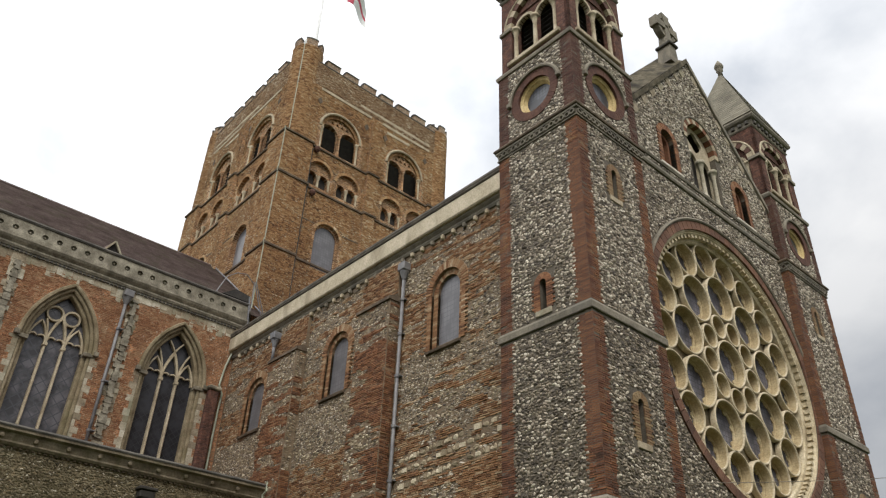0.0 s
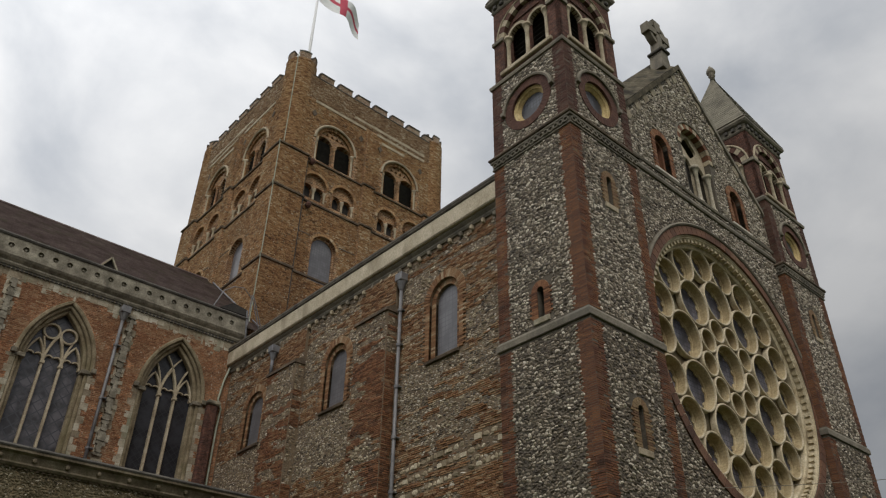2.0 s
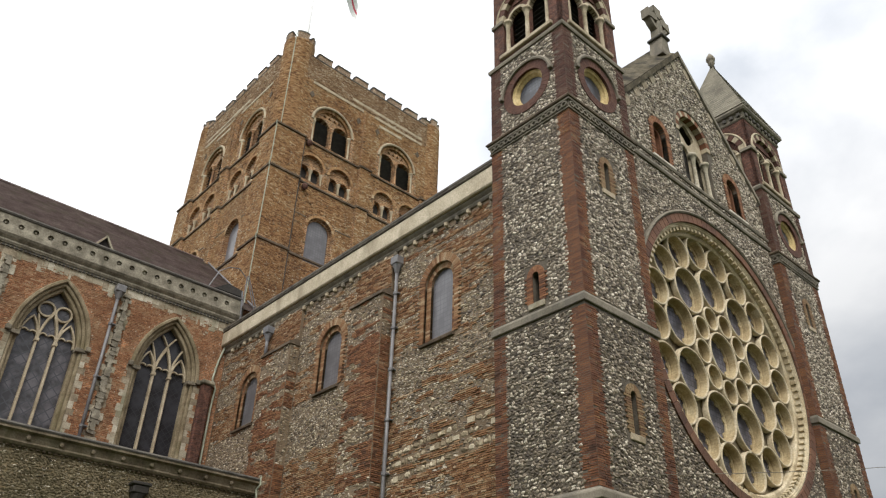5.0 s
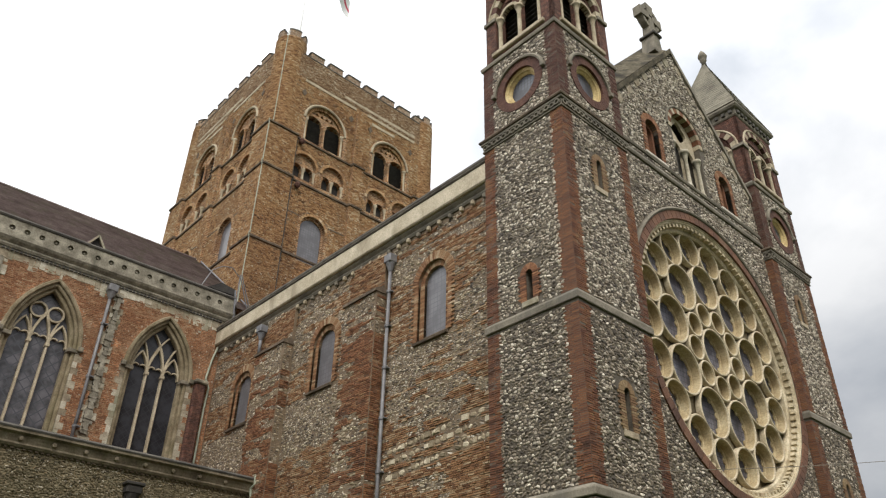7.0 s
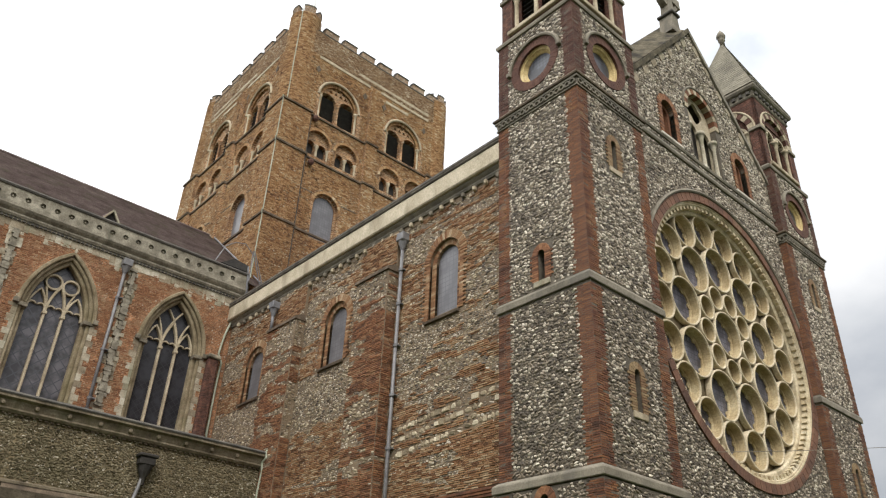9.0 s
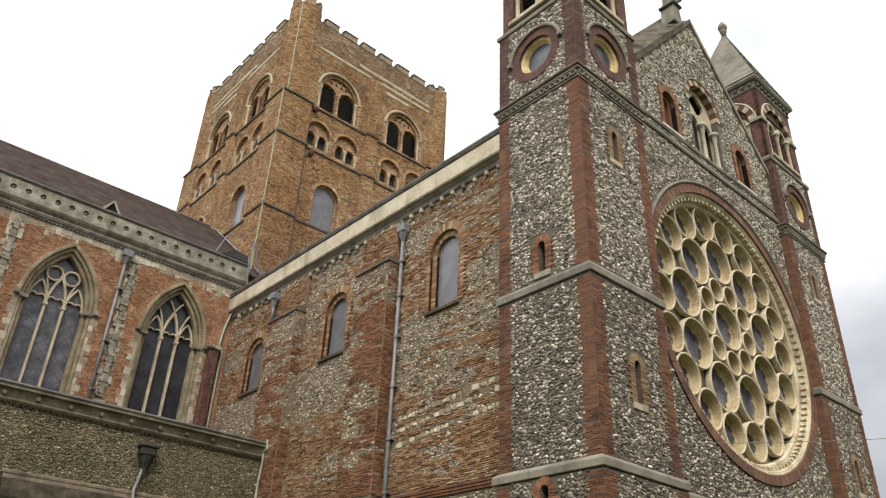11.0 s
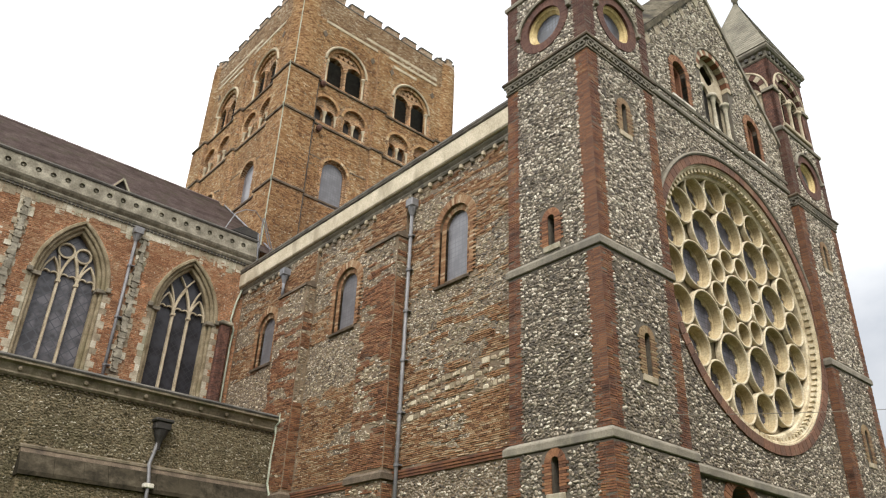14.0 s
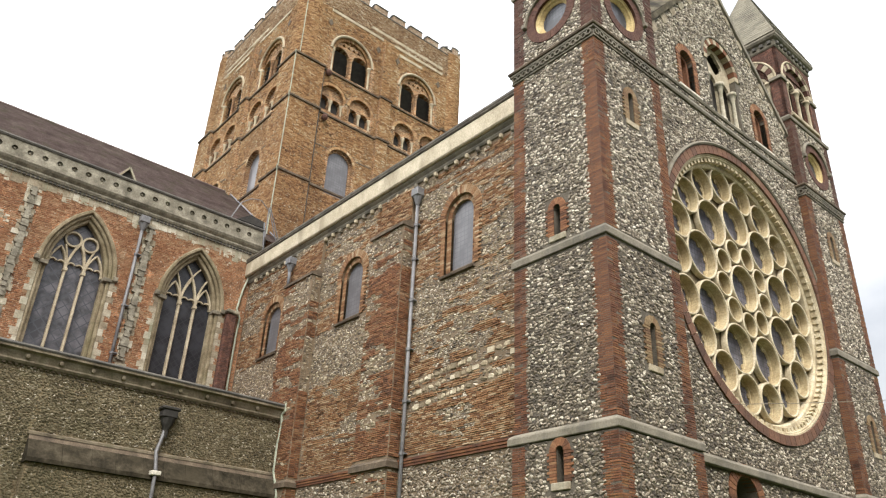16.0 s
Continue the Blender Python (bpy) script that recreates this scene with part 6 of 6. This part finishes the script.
        slab(bm, M, rect(a, b, 17, v1), [], 0.002, 0.24)
        part("pilaster", bm, TOWER, f, "flat brick pilaster")
    for v in (25.05, 30.35, 33.68):
        bm = bmesh.new()
        for s0, s1, w in ((-0.24, 1.9, 0.24), (1.9, 6.25, 0.0), (6.25, 7.25, 0.24), (7.25, 11.65, 0.0), (11.65, QW + 0.24, 0.24)):
            a, b = sorted((U(s0), U(s1)))
            moulding(bm, M, a, b, [(v, -0.02), (v, w + 0.10), (v + 0.10, w + 0.12), (v + 0.2, w + 0.01), (v + 0.2, -0.02)])
        part("string_course", bm, TSTRING, f, "dark string course")
    for v, s0, s1 in ((28.0, 1.9, 2.85), (28.0, 5.05, 6.25), (28.0, 7.25, 8.4), (28.0, 10.7, 11.6)):
        bm = bmesh.new()
        a, b = sorted((U(s0), U(s1)))
        moulding(bm, M, a, b, [(v, -0.02), (v, 0.05), (v + 0.08, 0.05), (v + 0.12, -0.02)])
        part("impost_string", bm, TSTRING, f)
    for s0, s1, v in ((1.95, 6.25, 38.7), (7.25, 11.7, 38.75), (7.7, 9.8, 38.2), (5.2, 11.7, 39.25)):
        bm = bmesh.new()
        a, b = sorted((U(s0), U(s1)))
        box(bm, a, b, v, v + 0.22, -0.02, 0.055, M)
        part("plaster_band", bm, TRACERY, f, "pale plaster band")
    for s in (1.98, 5.9, 7.6, 11.35):
        u, v = U(s), 37.7
        bm = bmesh.new()
        prism(bm, M, [(u - 0.2, v), (u, v - 0.32), (u + 0.2, v), (u, v + 0.32)], 0.001, 0.05)
        part("diamond_vent", bm, TSTRING, f, "dark diamond tile")
    # the bricks of the face, course by course
    def free_tower(s, v):
        for c in bel:
            if abs(s - c) < 1.72 and 33.6 < v < 35.75 or math.hypot(s - c, v - 35.75) < 1.74:
                return False
        for c in arcs:
            if abs(s - c) < 0.9 and 30.6 < v < 31.9 or math.hypot(s - c, v - 31.9) < 1.06:
                return False
        for c in wins:
            if abs(s - c) < 0.94 and 24.95 < v < 27.45 or math.hypot(s - c, v - 27.45) < 1.11:
                return False
        return not any(q - 0.06 < v < q + 0.2 for q in (25.05, 30.35, 33.68))

    back = lambda u: -QY - u if flip else u - QX
    tb = Pieces(71 + flip)
    on_face = lambda u, v: free_tower(back(u), v)
    strings = lambda u, v: not any(q - 0.06 < v < q + 0.2 for q in (25.05, 30.35, 33.68))
    for s0, s1, v0, v1, w, fr in ((1.85, 6.3, 18.2, 38.95, 0.0, on_face), (7.2, 11.7, 18.2, 38.95, 0.0, on_face), (-0.24, 1.85, 18.2, 33.6, 0.24, strings), (6.3, 7.2, 18.2, 38.35, 0.24, strings),
                                  (11.7, QW + 0.2, 18.2, 33.6, 0.24, strings), (0.97, 1.85, 33.9, 38.95, 0.0, on_face), (11.7, QW - 0.92, 33.9, 38.95, 0.0, on_face), (6.3, 7.2, 38.45, 38.95, 0.0, on_face)):
        tb.courses(M, *sorted((U(s0), U(s1))), v0, v1, 0.078, 0.10, 0.27, fr, w, 0.03)
    tb.done("brickwork", TOWERBRICK, f, "thin brown bricks in uneven courses", "stuff")
    tf = Pieces(77 + flip)
    for i in range(2600):
        s, v = tf.rnd.uniform(0.2, QW - 0.2), tf.rnd.uniform(19.0, 40.8)
        if free_tower(s, v) and (v < 33.6 or 1.1 < s < QW - 1.0):
            out = 0.24 if v < 33.6 and (s < 1.85 or s > 11.7) or v < 38.4 and 6.3 < s < 7.2 else 0.0
            tf.stone(M, U(s), v, tf.rnd.uniform(0.03, 0.08), tf.rnd.uniform(0.02, 0.045), tf.rnd.uniform(-0.4, 0.4), out + 0.01, 0.04)
    tf.done("flint_scatter", RUBBLE, f, "stray pale flints among the bricks", "stuff")
    tp = Pieces(75 + flip)
    tp.courses(M, *sorted((U(0.97), U(QW - 0.92))), 39.01, QT - 0.02, 0.08, 0.08, 0.24, lambda u, v: True, 0.012, 0.035)
    tp.done("parapet_masonry", PARAPETBRICK, f, "mixed flints and bricks of the parapet", "stuff")
    # parapet
    bm = bmesh.new()
    a, b = sorted((U(0.95), U(QW - 0.9)))
    slab(bm, M, rect(a, b, 39.004, QT), [], -0.6, 0.012)
    part("parapet", bm, TOWER_TOP, f, "flint and brick parapet")
    for i in range(7):
        s = 2.12 + i * 1.6
        if s > 12:
            continue
        bm = bmesh.new()
        a, b = sorted((U(s), U(s + 1.08)))
        slab(bm, M, rect(a, b, QT + 0.1, QT + 0.56), [], -0.6, 0.012)
        mer = part("merlon", bm, TOWER_TOP, f, "battlement merlon")
        bm = bmesh.new()
        moulding(bm, M, a - 0.03, b + 0.03, [(QT + 0.56, -0.64), (QT + 0.56, 0.06), (QT + 0.62, 0.07), (QT + 0.76, -0.2), (QT + 0.76, -0.4)])
        part("merlon_cap", bm, DARKSTONE, mer)
    bm = bmesh.new()
    moulding(bm, M, *sorted((U(1.5), U(12.2))), [(QT, -0.64), (QT, 0.05), (QT + 0.07, 0.05), (QT + 0.1, -0.64)])
    part("crenel_coping", bm, DARKSTONE, f, "dark coping")
    return f


tower_face(front(QY), False, "tower_face")
bm = bmesh.new()
pipe(bm, [(QX + 1.93, QY - 0.09, 33.4), (QX + 1.93, QY - 0.09, 30.7), (QX + 1.93, QY - 0.30, 30.45), (QX + 1.93, QY - 0.14, 30.1), (QX + 1.93, QY - 0.09, 18.5)], 0.05, 6)
part("rainwater_pipe", bm, DARKSTONE, tower, "thin dark rainwater pipe")
for dx, z in ((0.42, 30.0), (0.3, 33.45)):
    bm = bmesh.new()
    lathe(bm, QX + 1.93 + dx, QY - 0.2, [(0.06, z - 0.22), (0.17, z - 0.1), (0.21, z + 0.04), (0.16, z + 0.18), (0.07, z + 0.24)], 8)
    part("carved_boss", bm, MAROON, tower, "dark red carved boss")
tower_face(side(QX), True, "tower_face")
bm = bmesh.new()
box(bm, QX + QW - 0.9, QX + QW, QY + 1.01, QY + QW, 17, QT)
box(bm, QX + 1.01, QX + QW - 0.9, QY + QW - 0.9, QY + QW, 17, QT)
part("far_walls", bm, TOWER, tower)
bm = bmesh.new()
box(bm, QX + 1.01, QX + QW - 0.91, QY + 1.01, QY + QW - 0.91, 40.0, 40.2)
part("roof_deck", bm, INSIDE, tower)
bm = bmesh.new()
box(bm, QX + 1.01, QX + QW - 0.91, QY + 1.01, QY + QW - 0.91, 29.4, 29.6)
part("lower_deck", bm, INSIDE, tower)
bm = bmesh.new()
box(bm, QX + 0.3, QX + QW - 0.3, QY + 0.3, QY + QW - 0.3, 0, 16.99)
part("crossing_base", bm, TOWER, tower)


def corner_turret(cx, cy, r, z0, z1, notches):
    t = thing("corner_turret", tower.location)
    hold(t, tower)
    bm = bmesh.new()
    lathe(bm, cx, cy, [(r, z0), (r, z1 - 0.9), (r - 0.04, z1 - 0.6), (r - 0.04, z1 - 0.5)], 20)
    part("drum", bm, TOWER, t, "round brick corner turret")
    db = Pieces(81)
    v = z0 + 0.3
    while v < z1 - 0.62:
        h, k = db.rnd.uniform(0.072, 0.084), 32
        o = db.rnd.uniform(0, 15)
        for i in range(k):
            a = radians(o + i * 360 / k)
            m = Matrix(((-math.sin(a), 0, math.cos(a), cx), (math.cos(a), 0, math.sin(a), cy), (0, 1, 0, 0), (0, 0, 0, 1)))
            n = math.pi * r / k - 0.006
            db.brick(m, -n, n, v + 0.006, v + h - 0.006, r - 0.03, r + db.rnd.uniform(0.004, 0.03))
        v += h
    db.done("brickwork", TOWERBRICK, t, "thin brown bricks round the drum", "stuff")
    for i in range(notches):
        a0, a1 = 360 / notches * i + 12, 360 / notches * (i + 1) - 12
        bm = bmesh.new()
        pts = arc(cx, cy, r - 0.03, a0, a1, 5) + arc(cx, cy, r - 0.35, a1, a0, 5)
        ident = Matrix.Identity(4)
        prism(bm, ident, pts, z1 - 0.57, z1)
        mer = part("merlon", bm, TOWER_TOP, t)
        bm = bmesh.new()
        prism(bm, ident, arc(cx, cy, r - 0.01, a0 - 2, a1 + 2, 5) + arc(cx, cy, r - 0.4, a1 + 2, a0 - 2, 5), z1, z1 + 0.14)
        part("merlon_cap", bm, DARKSTONE, mer)


corner_turret(QX + 0.98, QY + 0.98, 1.06, 33.6, 42.7, 5)
corner_turret(QX + QW - 0.74, QY + 0.78, 1.0, 33.6, 41.8, 6)
corner_turret(QX + 0.78, QY + QW - 0.74, 1.0, 33.6, 41.8, 6)
corner_turret(QX + QW - 0.78, QY + QW - 0.78, 0.92, 33.6, 41.8, 6)

# lightning strip down the near corner
strap = thing("lightning_conductor", (QX, QY, 24), "thin green copper lightning conductor down the tower corner", "cable")
bm = bmesh.new()
pipe(bm, [(QX + 0.26, QY + 0.26, 42.6), (QX + 0.2, QY + 0.2, 42.0), (QX + 0.2, QY + 0.2, 33.9), (QX - 0.38, QY - 0.38, 33.75), (QX - 0.28, QY - 0.28, 33.4), (QX - 0.27, QY - 0.27, 30.6), (QX - 0.39, QY - 0.39, 30.5), (QX - 0.27, QY - 0.27, 30.1), (QX - 0.27, QY - 0.27, 25.3), (QX - 0.39, QY - 0.39, 25.2), (QX - 0.27, QY - 0.27, 24.8), (QX - 0.29, QY - 0.29, 18.2)], 0.032, 6)
part("strap", bm, COPPER, strap)

# flagpole and flag
pole = thing("flagpole", (19.05, 38.1, 40.2), "white flagpole on the tower roof", "flagpole")
bm = bmesh.new()
lathe(bm, 19.05, 38.1, [(0.14, 40.2), (0.12, 46), (0.09, 56.5)], 12)
part("pole", bm, WHITE, pole, smooth=True)
bm = bmesh.new()
lathe(bm, 19.05, 38.1, [(0.09, 56.5), (0.16, 56.6), (0.16, 56.75), (0.05, 56.85)], 12)
part("truck", bm, WHITE, pole)
flag = thing("flag", (19.2, 38.1, 54), "white flag with a red cross, blowing from the pole", "flag")
FW, FH = 4.9, 3.0


def flag_at(p, q):
    """p along the fly, q down the hoist."""
    x = 19.2 + 4.35 * p
    z = 55.6 - 1.55 * p - 0.55 * p * p - FH * q * (1 - 0.42 * p) + 0.22 * math.sin(p * 9 + q * 1.5)
    y = 38.1 + 0.45 * math.sin(p * 7.5 + q * 1.2) * (0.3 + p)
    return Vector((x, y, z))


def cloth(p0, p1, q0, q1, mat, name):
    bm = bmesh.new()
    a, b = max(2, int((p1 - p0) * 26)), max(2, int((q1 - q0) * 16))
    g = [[bm.verts.new(flag_at(p0 + (p1 - p0) * i / a, q0 + (q1 - q0) * j / b)) for j in range(b + 1)] for i in range(a + 1)]
    for i in range(a):
        for j in range(b):
            bm.faces.new((g[i][j], g[i + 1][j], g[i + 1][j + 1], g[i][j + 1]))
    part(name, bm, mat, flag, smooth=True)


for p0, p1 in ((0, 0.43), (0.57, 1)):
    for q0, q1 in ((0, 0.41), (0.59, 1)):
        cloth(p0, p1, q0, q1, FLAGW, "white_quarter")
    cloth(p0, p1, 0.41, 0.59, FLAGR, "red_bar")
cloth(0.43, 0.57, 0, 1, FLAGR, "red_bar")


# ---- rainwater goods ----
def downpipe(name, x, y, z0, z1, r, mat, label, head=0.18, bands=()):
    d = thing(name, (x, y, z0), label, "drainpipe", "downpipes on the walls")
    bm = bmesh.new()
    pipe(bm, [(x, y, z0), (x, y, z1)], r, 10)
    part("pipe", bm, mat, d, smooth=True)
    bm = bmesh.new()
    box(bm, x - head, x + head, y - head, y + head, z1 + 0.1, z1 + 0.45, None, 0.03)
    lathe(bm, x, y, [(r * 1.2, z1 - 0.25), (head * 0.95, z1 + 0.1)], 10)
    part("hopper_head", bm, mat, d, "box hopper head")
    for v in bands:
        bm = bmesh.new()
        lathe(bm, x, y, [(r * 1.5, v - 0.05), (r * 1.5, v + 0.05)], 10)
        box(bm, x - 0.02, x + 0.2, y - 0.14, y + 0.14, v - 0.02, v + 0.02)
        part("bracket", bm, mat, d)
    return d


downpipe("downpipe", SX - 0.14, 19.66, 0.1, 16.1, 0.065, IRON, "grey iron downpipe with hopper beside a buttress", 0.2, (15.0, 13.6, 12.0, 10.2, 8.4, 6.7))
downpipe("downpipe", SX - 0.32, 28.6, 15.2, 16.2, 0.07, LEAD, "short lead downpipe with hopper above a buttress", 0.2)
downpipe("downpipe", 9.45, CY - 0.14, 9.7, 18.0, 0.07, IRON, "grey iron downpipe on the choir wall", 0.22, (16.5, 14.0, 11.8))

hop = thing("downpipe", (10.2, AY - 0.2, 0), "bent grey downpipe with dark hopper on the aisle wall", "drainpipe", "downpipes on the walls")
bm = bmesh.new()
pipe(bm, [(10.2, AY - 0.2, 7.9), (10.12, AY - 0.2, 7.4), (10.0, AY - 0.25, 6.9), (9.98, AY - 0.62, 6.2), (10.0, AY - 0.62, 5.5), (10.0, AY - 0.62, 0.1)], 0.065, 10)
part("pipe", bm, IRON, hop, smooth=True)
bm = bmesh.new()
box(bm, 9.86, 10.54, AY - 0.44, AY - 0.01, 8.4, 8.52, None, 0.03)
box(bm, 9.92, 10.48, AY - 0.40, AY - 0.01, 8.12, 8.4, None, 0.04)
lathe(bm, 10.2, AY - 0.2, [(0.085, 7.45), (0.1, 7.7), (0.2, 7.92), (0.26, 8.12)], 8)
part("hopper_head", bm, BLACK, hop, "dark cast hopper head")
bm = bmesh.new()
box(bm, 9.82, 10.16, AY - 0.72, AY - 0.4, 6.05, 6.2, None, 0.02)
part("bracket", bm, PALE, hop, "pale bracket")

green = thing("copper_pipe", (14.6, CY - 0.1, 9), "thin greenish copper pipe in the wall corner", "pipe")
bm = bmesh.new()
pipe(bm, [(15.05, CY - 0.1, 17.2), (14.85, CY - 0.1, 16.4), (14.72, CY - 0.1, 15.4), (14.95, CY - 0.1, 15.0), (14.9, CY - 0.1, 14.0), (14.9, CY - 0.1, 9.6)], 0.05, 6)
part("pipe", bm, COPPER, green)
bm = bmesh.new()
pipe(bm, [(14.74, AY - 0.36, 9.62), (14.74, AY - 0.40, 9.3), (14.7, AY - 0.2, 9.15), (14.75, AY - 0.2, 8.8), (14.7, AY - 0.16, 8.0), (14.7, AY - 0.16, 6.95), (14.72, AY - 0.58, 6.1), (14.72, AY - 0.5, 0.1)], 0.045, 6)
part("lower_pipe", bm, COPPER, green)

# overhead wire
wire = thing("overhead_wire", (15.2, 10.8, 6.3), "thin pale overhead wire fixed to the turret", "wire")
bm = bmesh.new()
p0, p1 = Vector((15.9, 11.2, 6.95)), Vector((36.0, 9.0, 11.2))
pipe(bm, [p0.lerp(p1, i / 16) - Vector((0, 0, 0.12 * (1 - (2 * i / 16 - 1) ** 2))) for i in range(17)], 0.010, 6)
part("cable", bm, STRING, wire)

# access rail where choir parapet, transept roof and tower meet
rail = thing("access_rail", (15.9, 33.9, 18.2), "thin grey metal access rail on the roof edge", "rail")
for pts in ([(15.85, 33.9, 21.88), (16.9, 33.9, 19.2)], [(15.94, 33.9, 21.92), (17.1, 33.9, 19.2)], [(13.7, 33.9, 20.1), (14.28, 33.9, 21.57), (14.8, 33.9, 22.0), (15.35, 33.9, 22.13), (15.86, 33.9, 21.7), (15.9, 33.9, 20.0)]):
    bm = bmesh.new()
    pipe(bm, pts, 0.03, 6)
    part("rod", bm, IRON, rail)
gut = thing("parapet_gutter_box", (15.2, CY, 19.4), "black lead gutter box at the parapet end", "gutter")
bm = bmesh.new()
prism(bm, front(CY + 0.1), [(13.9, 20.14), (15.4, 20.14), (15.4, 20.5), (14.6, 20.62)], -0.5, 0.25)
part("box", bm, BLACK, gut)
bm = bmesh.new()
pipe(bm, [(15.35, CY - 0.25, 20.4), (15.55, CY - 0.25, 18.3)], 0.045, 8)
part("spout", bm, LEAD, gut)
